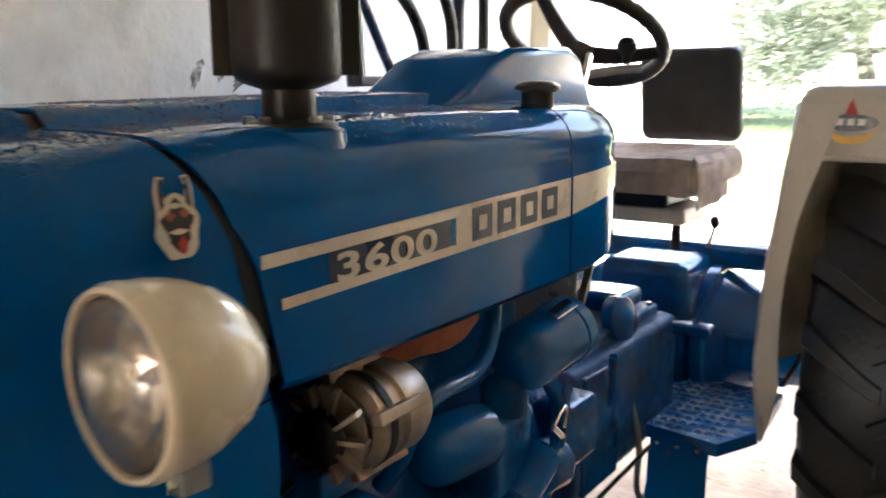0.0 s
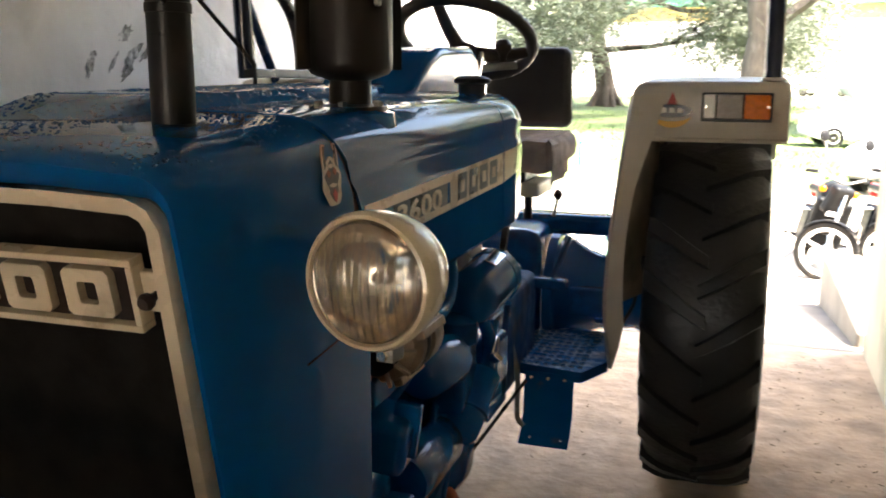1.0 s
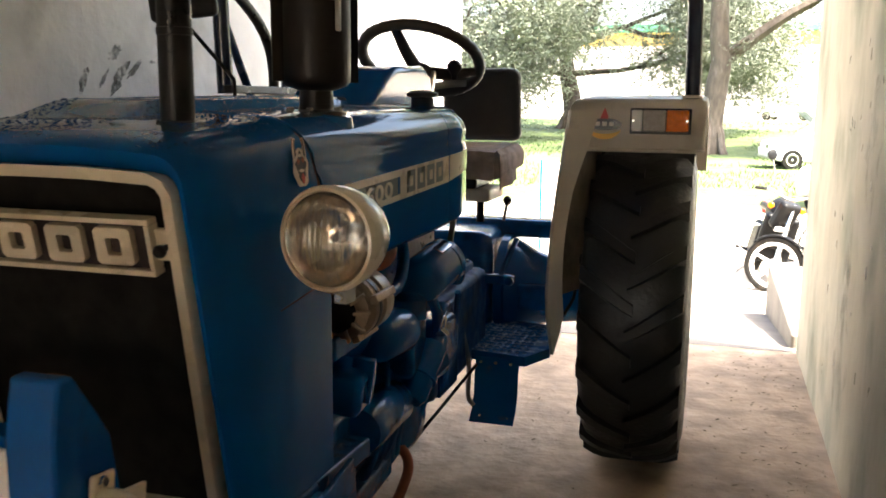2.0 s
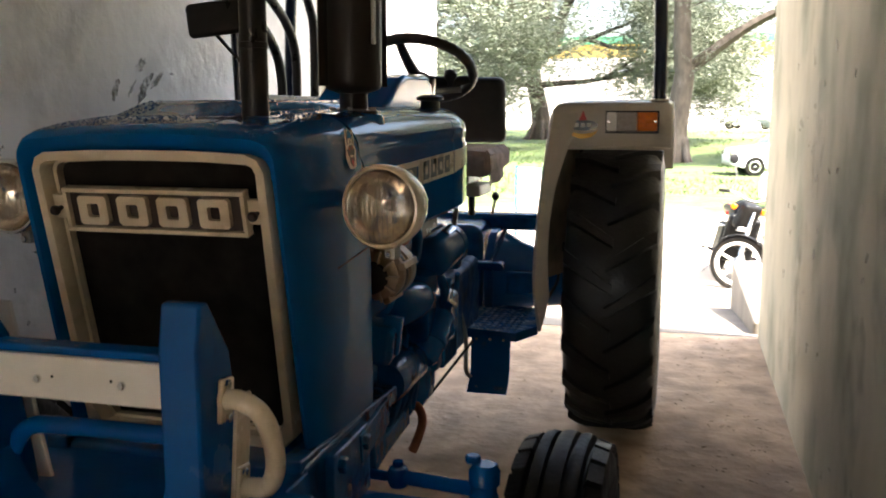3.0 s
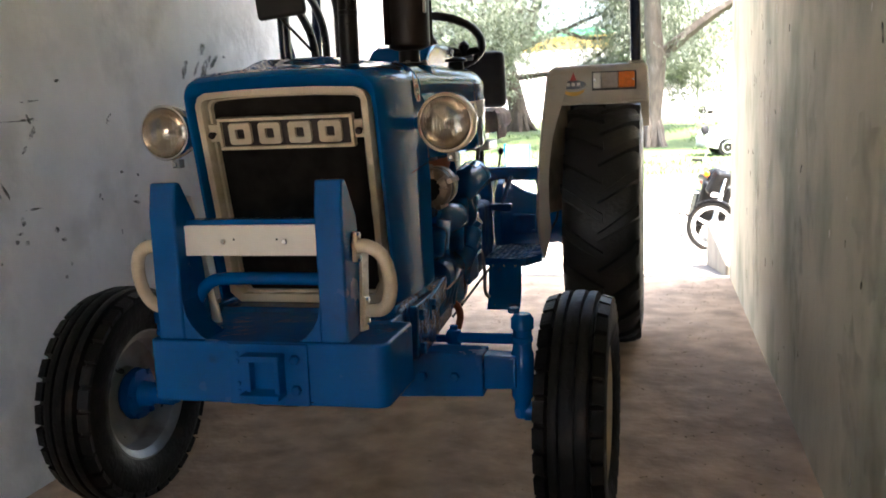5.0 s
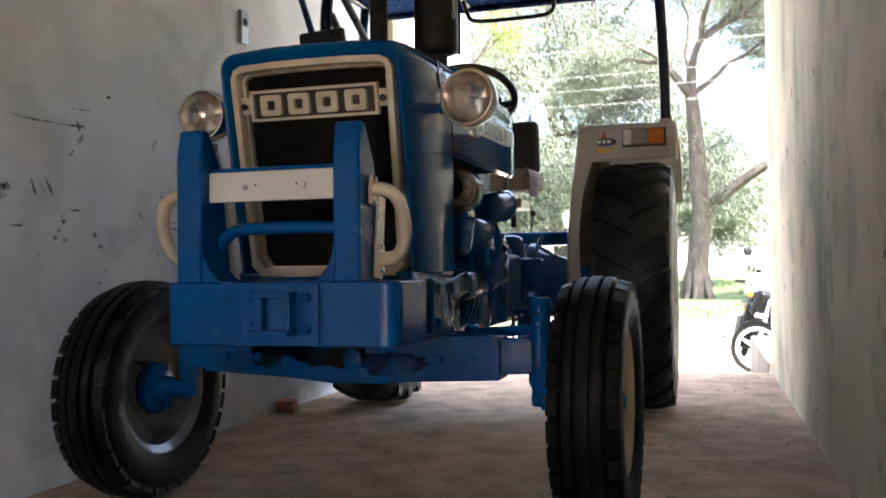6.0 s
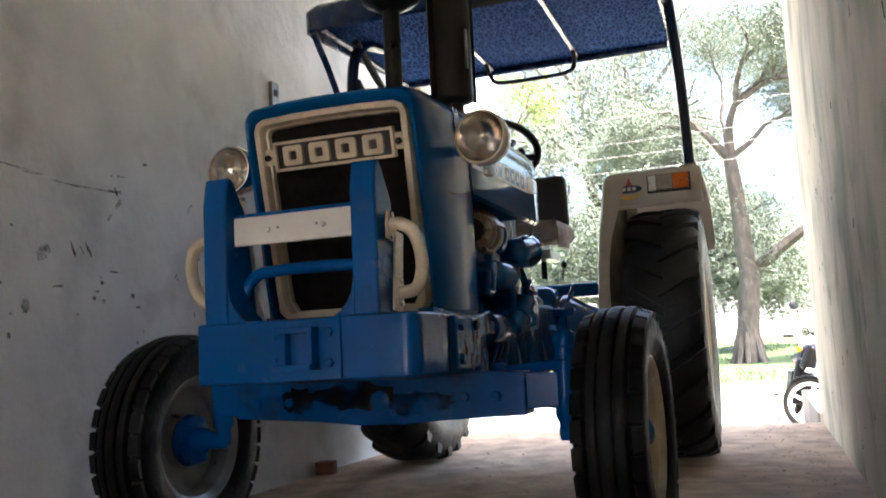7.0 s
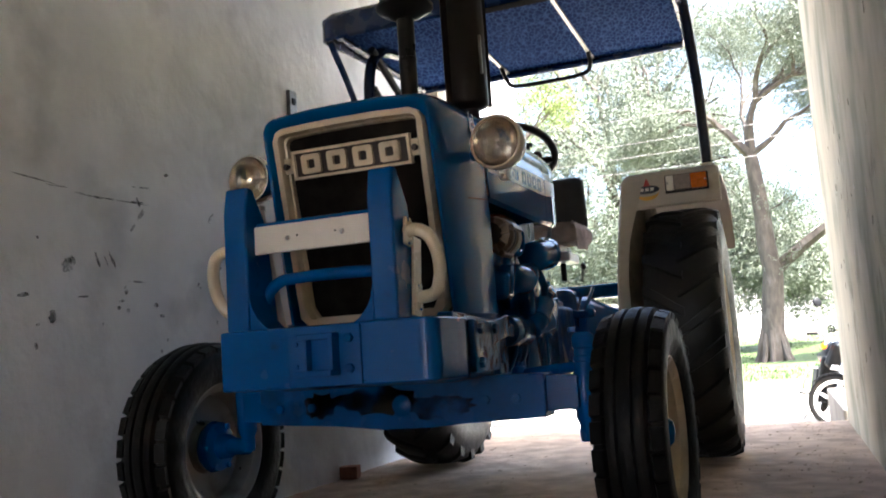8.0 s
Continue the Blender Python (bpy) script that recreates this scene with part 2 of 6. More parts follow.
def earth():
    """Bare pale ground near the door, patchy grass farther out."""
    m = material("bare_earth", (0.32, 0.275, 0.22), 0.95, var=0.15, scale=0.6, bump=0.02, bump_scale=5)
    n, l = m.node_tree.nodes, m.node_tree.links
    b = n["Principled BSDF"]
    base = b.inputs["Base Color"].links[0].from_socket
    co = n.new("ShaderNodeTexCoord")
    sep = n.new("ShaderNodeSeparateXYZ")
    l.new(co.outputs["Object"], sep.inputs[0])
    no = n.new("ShaderNodeTexNoise")
    no.inputs["Scale"].default_value, no.inputs["Detail"].default_value = 0.5, 8
    l.new(co.outputs["Object"], no.inputs["Vector"])
    add = n.new("ShaderNodeMath")
    add.operation = "MULTIPLY_ADD"
    l.new(no.outputs["Fac"], add.inputs[0])
    add.inputs[1].default_value = 5.0
    l.new(sep.outputs["Y"], add.inputs[2])
    r = n.new("ShaderNodeMapRange")
    l.new(add.outputs[0], r.inputs[0])
    r.inputs[1].default_value, r.inputs[2].default_value = 18.0, 20.0
    far = n.new("ShaderNodeMapRange")
    l.new(add.outputs[0], far.inputs[0])
    far.inputs[1].default_value, far.inputs[2].default_value = 64.0, 69.0
    far.inputs[3].default_value, far.inputs[4].default_value = 1.0, 0.0
    mul = n.new("ShaderNodeMath")
    mul.operation = "MULTIPLY"
    l.new(r.outputs[0], mul.inputs[0])
    l.new(far.outputs[0], mul.inputs[1])
    green = n.new("ShaderNodeValToRGB")
    green.color_ramp.elements[0].position, green.color_ramp.elements[0].color = 0.35, (0.030, 0.062, 0.010, 1)
    green.color_ramp.elements[1].position, green.color_ramp.elements[1].color = 0.70, (0.105, 0.125, 0.034, 1)
    fine = n.new("ShaderNodeTexNoise")
    fine.inputs["Scale"].default_value, fine.inputs["Detail"].default_value = 3.0, 8
    l.new(co.outputs["Object"], fine.inputs["Vector"])
    l.new(fine.outputs["Fac"], green.inputs[0])
    x = n.new("ShaderNodeMix")
    x.data_type = "RGBA"
    l.new(mul.outputs[0], x.inputs["Factor"])
    sockets = [i for i in x.inputs if i.type == "RGBA"]
    l.new(base, sockets[0])
    l.new(green.outputs[0], sockets[1])
    l.new([o for o in x.outputs if o.type == "RGBA"][0], b.inputs["Base Color"])
    return m


def thin(name, colour, scale, lo, hi, most):
    """Dirt and painted shade that lie unevenly, so that the surface shows through."""
    m = material(name, colour, 0.9, var=0.3, scale=scale)
    n, l = m.node_tree.nodes, m.node_tree.links
    co, no, r = n.new("ShaderNodeTexCoord"), n.new("ShaderNodeTexNoise"), n.new("ShaderNodeMapRange")
    no.inputs["Scale"].default_value, no.inputs["Detail"].default_value = scale, 6.0
    l.new(co.outputs["Object"], no.inputs["Vector"])
    l.new(no.outputs["Fac"], r.inputs[0])
    for i, v in enumerate((lo, hi, 0.0, most)):
        r.inputs[i + 1].default_value = v
    l.new(r.outputs[0], n["Principled BSDF"].inputs["Alpha"])
    return m


M["stain"] = thin("dark_smudge", (0.24, 0.235, 0.23), 30, 0.36, 0.70, 0.6)
M["damp"] = thin("damp_smear", (0.22, 0.22, 0.20), 9, 0.44, 0.75, 0.14)
# black for grease and the shade below the bumper, painted together
M["grease"] = thin("black_grease_and_shade", (0.004, 0.006, 0.009), 9, 0.36, 0.66, 0.85)
M["bike_black"] = material("dull_black_plastic", (0.005, 0.005, 0.0055), 0.45, var=0.3, scale=14, spec=0.15)
# cream with the shade inside the mudguard put into its colour
M["shaded_cream"] = material("shade_darkened_cream", (0.24, 0.19, 0.14), 0.8, var=0.3, scale=9, bump=0.003, bump_scale=30, dirt=(0.10, 0.075, 0.055), dirt_amount=0.08, dirt_scale=7)
# lightened blue: pale patches paint the sky's sheen along with dust
M["sheen_blue"] = material("dusty_blue_paint_with_sheen", (0.02, 0.15, 0.36), 0.25, rough_var=0.1, var=0.25, scale=12, bump=0.0008, bump_scale=60, dirt=(0.34, 0.38, 0.41), dirt_amount=0.16, dirt_scale=14)
# duller, darker blue with blackish patches for casing and lid
M["gearbox"] = material("dark_gearbox_paint", (0.001, 0.055, 0.165), 0.5, rough_var=0.15, var=0.35, scale=12, spec=0.22, bump=0.002, bump_scale=35, dirt=(0.010, 0.010, 0.010), dirt_amount=0.10, dirt_scale=8)
M["wet"] = wet_blue()
M["lining"] = lining_cloth()
M["earth"] = earth()


# ---- mesh helpers ----
def place(ob, parent):
    if parent is not None:
        ob.parent = parent
    return ob


def mesh_of(name, bm, mat, sharp=38.0, keep=False):
    if not keep:
        bmesh.ops.recalc_face_normals(bm, faces=bm.faces[:])
    me = bpy.data.meshes.new(name)
    bm.edges.index_update()
    rim = [e.index for e in bm.edges if e.is_boundary]
    bm.to_mesh(me)
    bm.free()
    for p in me.polygons:
        p.use_smooth = True
    me.set_sharp_from_angle(angle=radians(sharp))
    for i in rim:
        me.edges[i].use_edge_sharp = True
    me.materials.append(M[mat])
    return me


def part(name, bm, mat, parent=None, label="", bevel=0.0, solid=0.0, sharp=38.0, segments=2, keep=False):
    """One mesh object out of a bmesh, under a thing or a part."""
    ob = place(new(name, mesh_of(name, bm, mat, sharp, keep)), parent)
    if solid:
        md = ob.modifiers.new("sheet", "SOLIDIFY")
        md.thickness, md.offset = solid, -1.0
    if bevel:
        md = ob.modifiers.new("edges", "BEVEL")
        md.width, md.segments, md.limit_method, md.angle_limit = bevel, segments, "ANGLE", radians(40)
        md.harden_normals = True
    return tagged(ob, label) if label else ob


def thing(name, label, category, group="", at=(0, 0, 0)):
    ob = new(name)
    ob.location = at
    ob.empty_display_size = 0.1
    return tagged(ob, label, category, group)


def box(bm, c, s, rot=(0, 0, 0), taper=1.0):
    """A box of size s round c; taper scales its top."""
    m = pose(*c, *rot)
    vs = []
    for z in (-0.5, 0.5):
        k = taper if z > 0 else 1.0
        for x, y in ((-0.5, -0.5), (0.5, -0.5), (0.5, 0.5), (-0.5, 0.5)):
            vs.append(bm.verts.new(m @ Vector((x * s[0] * k, y * s[1] * k, z * s[2]))))
    for f in ((0, 3, 2, 1), (4, 5, 6, 7), (0, 1, 5, 4), (1, 2, 6, 5), (2, 3, 7, 6), (3, 0, 4, 7)):
        bm.faces.new([vs[i] for i in f])
    return bm


def rings(bm, loops, closed=True, caps=True):
    """Skin a row of loops of equal length."""
    made = [[bm.verts.new(p) for p in loop] for loop in loops]
    n = len(made[0])
    for a, b in zip(made, made[1:]):
        for i in range(n if closed else n - 1):
            j = (i + 1) % n
            bm.faces.new((a[i], a[j], b[j], b[i]))
    if caps and closed:
        bm.faces.new(made[0][::-1])
        bm.faces.new(made[-1])
    return bm


def basis(way):
    z = Vector(way).normalized()
    x = Vector((0, 0, 1)).cross(z)
    x = Vector((1, 0, 0)) if x.length < 1e-4 else x.normalized()
    return x, z.cross(x), z


def lathe(bm, base, way, profile, seg=28, caps=True):
    """Turn rows of (radius, height) about the line from base along way."""
    x, y, z = basis(way)
    o = Vector(base)
    loops = []
    for r, h in profile:
        loops.append([o + z * h + (x * math.cos(a) + y * math.sin(a)) * max(r, 1e-4) for a in (2 * math.pi * i / seg for i in range(seg))])
    return rings(bm, loops, True, caps)


def rod(bm, a, b, r, r2=None, seg=14):
    a, b = Vector(a), Vector(b)
    return lathe(bm, a, b - a, [(r, 0), (r if r2 is None else r2, (b - a).length)], seg)


def smooth_line(points, n=6):
    """A rounded line through points."""
    p = [Vector(q) for q in points]
    p = [p[0] * 2 - p[1]] + p + [p[-1] * 2 - p[-2]]
    out = []
    for i in range(1, len(p) - 2):
        for k in range(n):
            t = k / n
            a, b, c, d = p[i - 1:i + 3]
            out.append(0.5 * (2 * b + (c - a) * t + (2 * a - 5 * b + 4 * c - d) * t * t + (3 * b - a - 3 * c + d) * t ** 3))
    return out + [p[-2]]


def tube(bm, points, r, seg=12, n=6, r2=None):
    line = smooth_line(points, n) if n > 1 else [Vector(q) for q in points]
    loops = []
    up = None
    for i, q in enumerate(line):
        d = (line[min(i + 1, len(line) - 1)] - line[max(i - 1, 0)]).normalized()
        if up is None:
            up = Vector((0, 0, 1)) if abs(d.z) < 0.9 else Vector((0, 1, 0))
        x = d.cross(up).normalized()
        up = x.cross(d).normalized()
        rr = r if r2 is None else r + (r2 - r) * i / (len(line) - 1)
        loops.append([q + (x * math.cos(a) + up * math.sin(a)) * rr for a in (2 * math.pi * k / seg for k in range(seg))])
    return rings(bm, loops)


def prism(bm, outline, m, depth):
    """Push a flat outline (x, y) out by depth along z, under the pose m."""
    lo = [bm.verts.new(m @ Vector((x, y, 0))) for x, y in outline]
    hi = [bm.verts.new(m @ Vector((x, y, depth))) for x, y in outline]
    n = len(lo)
    bm.faces.new(lo[::-1])
    bm.faces.new(hi)
    for i in range(n):
        j = (i + 1) % n
        bm.faces.new((lo[i], lo[j], hi[j], hi[i]))
    return bm


def frame_of(x, y, z, o):
    m = Matrix((Vector(x), Vector(y), Vector(z))).transposed().to_4x4()
    m.translation = o
    return m


def facing_front(o):
    return frame_of((1, 0, 0), (0, 0, 1), (0, -1, 0), o)


def facing_side(o):
    return frame_of((0, 1, 0), (0, 0, 1), (1, 0, 0), o)


def B():
    return bmesh.new()


def bolt(name, at, way, r, parent, mat="steel", label=""):
    bm = lathe(B(), at, way, [(r, 0), (r, r * 0.7), (r * 0.8, r * 0.9)], 6)
    return part(name, bm, mat, parent, label)


# ---- the place: a narrow garage, open at its far end ----
LEFT, RIGHT, DOOR, BACK, TOP = -1.153, 1.535, 4.64, -4.6, 3.55


def slab(name, c, s, mat, label="", bevel=0.006):
    return tagged(part(name, box(B(), c, s), mat, None, "", bevel), label, name.split("_")[0], kind="structure")


def uneven(bm, x0, x1, y0, y1, nx, ny, f):
    grid = [[bm.verts.new((x0 + (x1 - x0) * i / nx, y0 + (y1 - y0) * j / ny, f(x0 + (x1 - x0) * i / nx, y0 + (y1 - y0) * j / ny))) for i in range(nx + 1)] for j in range(ny + 1)]
    for j in range(ny):
        for i in range(nx):
            bm.faces.new((grid[j][i], grid[j][i + 1], grid[j + 1][i + 1], grid[j + 1][i]))
    return bm


def floor_height(x, y):
    return 0.006 * noise.noise((x * 1.7, y * 1.7, 0)) + 0.003 * noise.noise((x * 7, y * 7, 3)) - 0.004


floor = part("floor", uneven(B(), LEFT - 0.02, RIGHT + 0.02, BACK, DOOR + 0.02, 70, 240, floor_height), "floor", None, "", 0, 0.3, keep=True)
tagged(floor, "dusty tan concrete garage floor with grit and scuffs", "floor", kind="structure")
wall_left = slab("wall_left", (LEFT - 0.12, (BACK + DOOR) / 2, TOP / 2), (0.24, DOOR - BACK, TOP + 0.3), "wall", "grey-white plastered garage wall with smudges and scratches")
wall_right = slab("wall_right", (RIGHT + 0.12, (BACK + DOOR) / 2, TOP / 2), (0.24, DOOR - BACK, TOP + 0.3), "wall_right", "tan plastered garage wall with greenish damp streaks")
# unseen end wall; its opening is added to light the tractor's front
bm = B()
box(bm, ((LEFT - 0.25) / 2, BACK + 0.1, TOP / 2), (-0.25 - LEFT, 0.2, TOP - 0.02))
box(bm, ((RIGHT + 0.70) / 2, BACK + 0.1, TOP / 2), (RIGHT - 0.70, 0.2, TOP - 0.02))
box(bm, (0.225, BACK + 0.1, 2.80), (0.946, 0.2, 1.48))
wall_back = tagged(part("wall_back", bm, "wall"), "plain plastered garage end wall, unseen, with an added light opening", "wall", kind="structure")
ceiling = slab("ceiling", ((LEFT + RIGHT) / 2, (BACK + DOOR) / 2, TOP + 0.1), (RIGHT - LEFT, DOOR - BACK, 0.2), "ceiling", "plain plastered garage ceiling in a darkened tone")
# plaster pier beside the door
slab("wall_pier", (LEFT + 0.048, 4.06, TOP / 2), (0.10, 0.16, TOP - 0.01), "wall_right", "cream plastered door pier")


def blot(y, z, ry, rz, tilt, seed, side, mat="stain", lift=0.0):
    """A smudge with a ragged outline on one of the long walls."""
    rnd = random.Random(seed)
    m = facing_side((LEFT + 0.001, y, z)) if side < 0 else frame_of((0, -1, 0), (0, 0, 1), (-1, 0, 0), (RIGHT - 0.001, y, z))
    m = m @ pose(0, 0, 0, 0, 0, tilt)
    out = []
    for k in range(22):
        a = 2 * math.pi * k / 22
        q = rnd.uniform(0.62, 1.15)
        out.append((ry * q * math.cos(a), rz * q * math.sin(a)))
    part("stain", prism(B(), out, m, 0.002 + lift), mat, wall_left if side < 0 else wall_right)


for i, (y, z, ry, rz, tilt) in enumerate((
        (2.02, 1.625, 0.045, 0.022, 35), (1.84, 1.52, 0.018, 0.055, -28), (1.95, 1.53, 0.010, 0.045, -40), (2.05, 1.55, 0.022, 0.075, -48), (2.02, 1.50, 0.016, 0.05, -50), (2.14, 1.575, 0.014, 0.07, -52), (2.25, 1.60, 0.02, 0.006, 0),
        (0.345, 1.037, 0.028, 0.030, 0), (0.370, 1.050, 0.016, 0.020, 30), (0.494, 1.063, 0.006, 0.036, 24), (0.571, 1.069, 0.006, 0.034, 32), (0.540, 1.060, 0.004, 0.024, 30), (0.147, 0.920, 0.030, 0.008, 10), (0.273, 0.848, 0.016, 0.026, 0),
        (0.20, 1.323, 0.10, 0.0024, -3), (0.30, 1.312, 0.05, 0.0022, 2), (0.60, 1.303, 0.17, 0.0024, 1), (0.46, 1.300, 0.08, 0.0036, -2), (0.72, 1.310, 0.04, 0.004, 4), (0.688, 1.204, 0.018, 0.006, 48), (0.725, 1.310, 0.006, 0.02, 25), (0.815, 0.904, 0.012, 0.012, 0),
        (0.643, 0.950, 0.010, 0.010, 0), (0.851, 0.863, 0.014, 0.008, 0), (0.62, 0.915, 0.02, 0.005, 0), (0.42, 0.925, 0.03, 0.004, 4), (0.2, 0.75, 0.008, 0.012, 0), (0.735, 1.262, 0.012, 0.026, -40), (0.739, 1.373, 0.05, 0.004, 4), (0.705, 0.993, 0.05, 0.004, 0), (1.258, 1.085, 0.012, 0.006, 0),
        (1.2, 1.3, 0.012, 0.03, -30), (1.5, 1.2, 0.02, 0.008, 30), (0.9, 1.45, 0.015, 0.006, 10), (1.35, 0.95, 0.03, 0.006, -10), (2.7, 1.2, 0.02, 0.05, 0))):
    blot(y, z, ry, rz, tilt, 40 + i, -1)
rnd = random.Random(21)
for i in range(64):
    # short dark nicks and pale scrapes on the near wall
    y, z = rnd.uniform(-0.6, 3.6), rnd.uniform(0.12, 1.75)
    pale = rnd.random() < 0.45
    blot(y, z, rnd.uniform(0.0015, 0.005), rnd.uniform(0.008, 0.032) * (0.8 if pale else 1.0), rnd.gauss(0, 24), 90 + i, 1, "scratch" if pale else "stain", 0.0003 * (i % 4))
for i in range(9):
    blot(rnd.uniform(-0.2, 3.4), rnd.uniform(0.2, 1.7), rnd.uniform(0.10, 0.22), rnd.uniform(0.2, 0.45), rnd.gauss(0, 8), 300 + i, 1, "damp", -0.0004 - 0.0001 * i)
for i in range(26):
    blot(rnd.uniform(-0.4, 2.4), rnd.gauss(0.88, 0.16), rnd.uniform(0.003, 0.012), rnd.uniform(0.003, 0.010), rnd.uniform(0, 90), 360 + i, -1, "stain", 0.0003 * (i % 4))

# wall socket
socket = thing("wall_socket", "grey metal switch box on the plastered wall", "switch", at=(LEFT, 1.95, 2.0))
part("box", box(B(), (0.012, 0, 0), (0.024, 0.07, 0.17)), "steel", socket, "", 0.004)
part("switch", box(B(), (0.027, 0, 0.025), (0.008, 0.03, 0.035)), "black", socket, "black switch", 0.002)

# half brick and floor litter
brick = part("brick", box(B(), (0, 0, 0.034), (0.10, 0.085, 0.068), (0, 0, 12)), "brick", None, "", 0.006)
brick.location = (-1.09, 2.30, 0)
tagged(brick, "broken red half brick lying on the floor", "brick")
bm = B()
rnd = random.Random(5)
for k in range(700):
    x, y = rnd.uniform(LEFT + 0.05, RIGHT - 0.04), rnd.uniform(-1.6, DOOR - 0.05)
    if rnd.random() < 0.45:
        x = RIGHT - 0.03 - abs(rnd.gauss(0, 0.25))
    s = rnd.uniform(0.0015, 0.0055) * (1.5 if k % 9 == 0 else 1)
    box(bm, (x, y, floor_height(x, y) + 0.002), (s * rnd.uniform(1, 4.5), s, 0.003), (rnd.uniform(-8, 8), rnd.uniform(-8, 8), rnd.uniform(0, 180)))
tagged(part("floor_litter", bm, "straw"), "bits of straw and grit on the floor", "litter", kind="stuff")


# ---- outside ----
GROUND = ((DOOR, -0.012), (7.6, -0.44), (10.0, -0.47), (34.0, -0.50), (50.0, -0.05), (62.0, 0.28), (100.0, 0.60), (400.0, 0.9))


def ground_height(x, y):
    if y < DOOR:
        return -0.55
    h = GROUND[-1][1]
    for (y0, z0), (y1, z1) in zip(GROUND, GROUND[1:]):
        if y < y1:
            h = z0 + (z1 - z0) * (y - y0) / (y1 - y0)
            break
    if y > 5:
        h += 0.02 * noise.noise((x * 0.8, y * 0.8, 7))
    return h


bm = B()
xs = [-400, -150, -60, -30, -18, -12, -8, -6] + [-5 + 0.5 * i for i in range(21)] + [6, 8, 12, 18, 30, 60, 150, 400]
ys = [-400, -100, -20, 3.9, DOOR - 0.012, DOOR + 0.02] + [5 + 0.4 * i for i in range(20)] + [13.5 + 1.5 * i for i in range(34)] + [66, 72, 82, 100, 150, 400]
grid = [[bm.verts.new((x, y, ground_height(x, y))) for x in xs] for y in ys]
for j in range(len(ys) - 1):
    for i in range(len(xs) - 1):
        bm.faces.new((grid[j][i], grid[j][i + 1], grid[j + 1][i + 1], grid[j + 1][i]))
tagged(part("ground", bm, "earth"), "pale bare earth yard with patchy grass behind", "ground", kind="structure")
bm = B()
uneven(bm, LEFT - 0.3, 1.55, DOOR + 0.021, 7.3, 20, 30, lambda x, y: ground_height(x, y) + 0.012 + 0.006 * noise.noise((x * 3, y * 3, 1)))
tagged(part("apron_pavement", bm, "apron", None, "", 0, 0.05, keep=True), "worn pale concrete ramp outside the garage door", "pavement", kind="structure")
plinth = part("plinth", box(B(), (1.67, 6.1, -0.22), (0.3, 2.5, 0.56)), "apron", None, "", 0.02)
tagged(plinth, "low pale concrete parapet beside the ramp", "parapet", kind="structure")


def far_building():
    """A long building across the yard, with a painted band under its roof edge."""
    ob = thing("building", "long white building with an ochre band and green roof edge", "building", at=(6, 91, 0.4))
    part("wall", box(B(), (0, 0, 3.2), (86, 5, 6.6)), "far_white", ob)
    part("band", box(B(), (0, -2.56, 7.05), (86, 0.14, 1.25)), "far_yellow", ob, "ochre painted band")
    part("parapet", box(B(), (0, 0.02, 7.05), (86, 5, 1.25)), "far_yellow", ob)
    part("roof", box(B(), (0, -0.3, 8.05), (87, 6.2, 0.7)), "far_green", ob, "green roof edge", 0.05)
    for i in range(15):
        x = -36.5 + 5.2 * i
        w = part("window", box(B(), (x, -2.54, 5.2), (2.3, 0.06, 1.0)), "dark_glass", ob)
        for dx in (-0.6, 0.6):
            part("frame", box(B(), (x + dx, -2.60, 5.2), (0.12, 0.08, 1.04)), "far_white", w)
        part("sill", box(B(), (x, -2.62, 4.62), (2.6, 0.24, 0.12)), "far_white", w)


far_building()
side_block = thing("boundary_wall", "whitewashed boundary wall beside the yard", "wall", at=(-4.555, 10.5, -0.35))
part("wall", box(B(), (0, 0, 3.3), (4.6, 0.3, 6.6)), "far_white", side_block, "", 0.02)
part("coping", box(B(), (0, 0, 6.65), (4.8, 0.42, 0.1)), "far_white", side_block, "", 0.02)

board = thing("notice_board", "white sheet board with a blue edge standing on legs", "board", at=(-0.53, 8.1, ground_height(0, 8.1)))
part("panel", box(B(), (0, 0, 0.80), (0.26, 0.02, 1.0)), "white", board, "", 0.003)
for s in (-1, 1):
    part("edge", box(B(), (s * 0.14, 0, 0.66), (0.02, 0.03, 1.32)), "far_green" if s > 0 else "blue", board)


def branch(bm, rnd, p, d, length, r, depth, tips, spread=0.5):
    """A limb that bends, thins and forks; tips collects the ends."""
    p, d = Vector(p), Vector(d).normalized()
    pts = [p.copy()]
    for k in range(4):
        d = (d + Vector((rnd.gauss(0, 0.16), rnd.gauss(0, 0.16), rnd.gauss(0.02, 0.10)))).normalized()
        p = p + d * length / 4
        pts.append(p.copy())
        if depth < 3 and k > 0:
            tips.append((p.copy(), depth))
    tube(bm, pts, r, 9 if depth < 2 else 5, 3 if depth < 2 else 2, r * 0.62)
    if depth == 0:
        tips.append((p, 0))
        return
    for k in range(rnd.choice((2, 3)) if depth > 1 else 3):
        a = rnd.uniform(0, 2 * math.pi)
        x, y, z = basis(d)
        q = (d + (x * math.cos(a) + y * math.sin(a)) * rnd.uniform(spread * 0.7, spread * 1.5)).normalized()
        branch(bm, rnd, p, q, length * rnd.uniform(0.62, 0.85), r * 0.6, depth - 1, tips, spread)


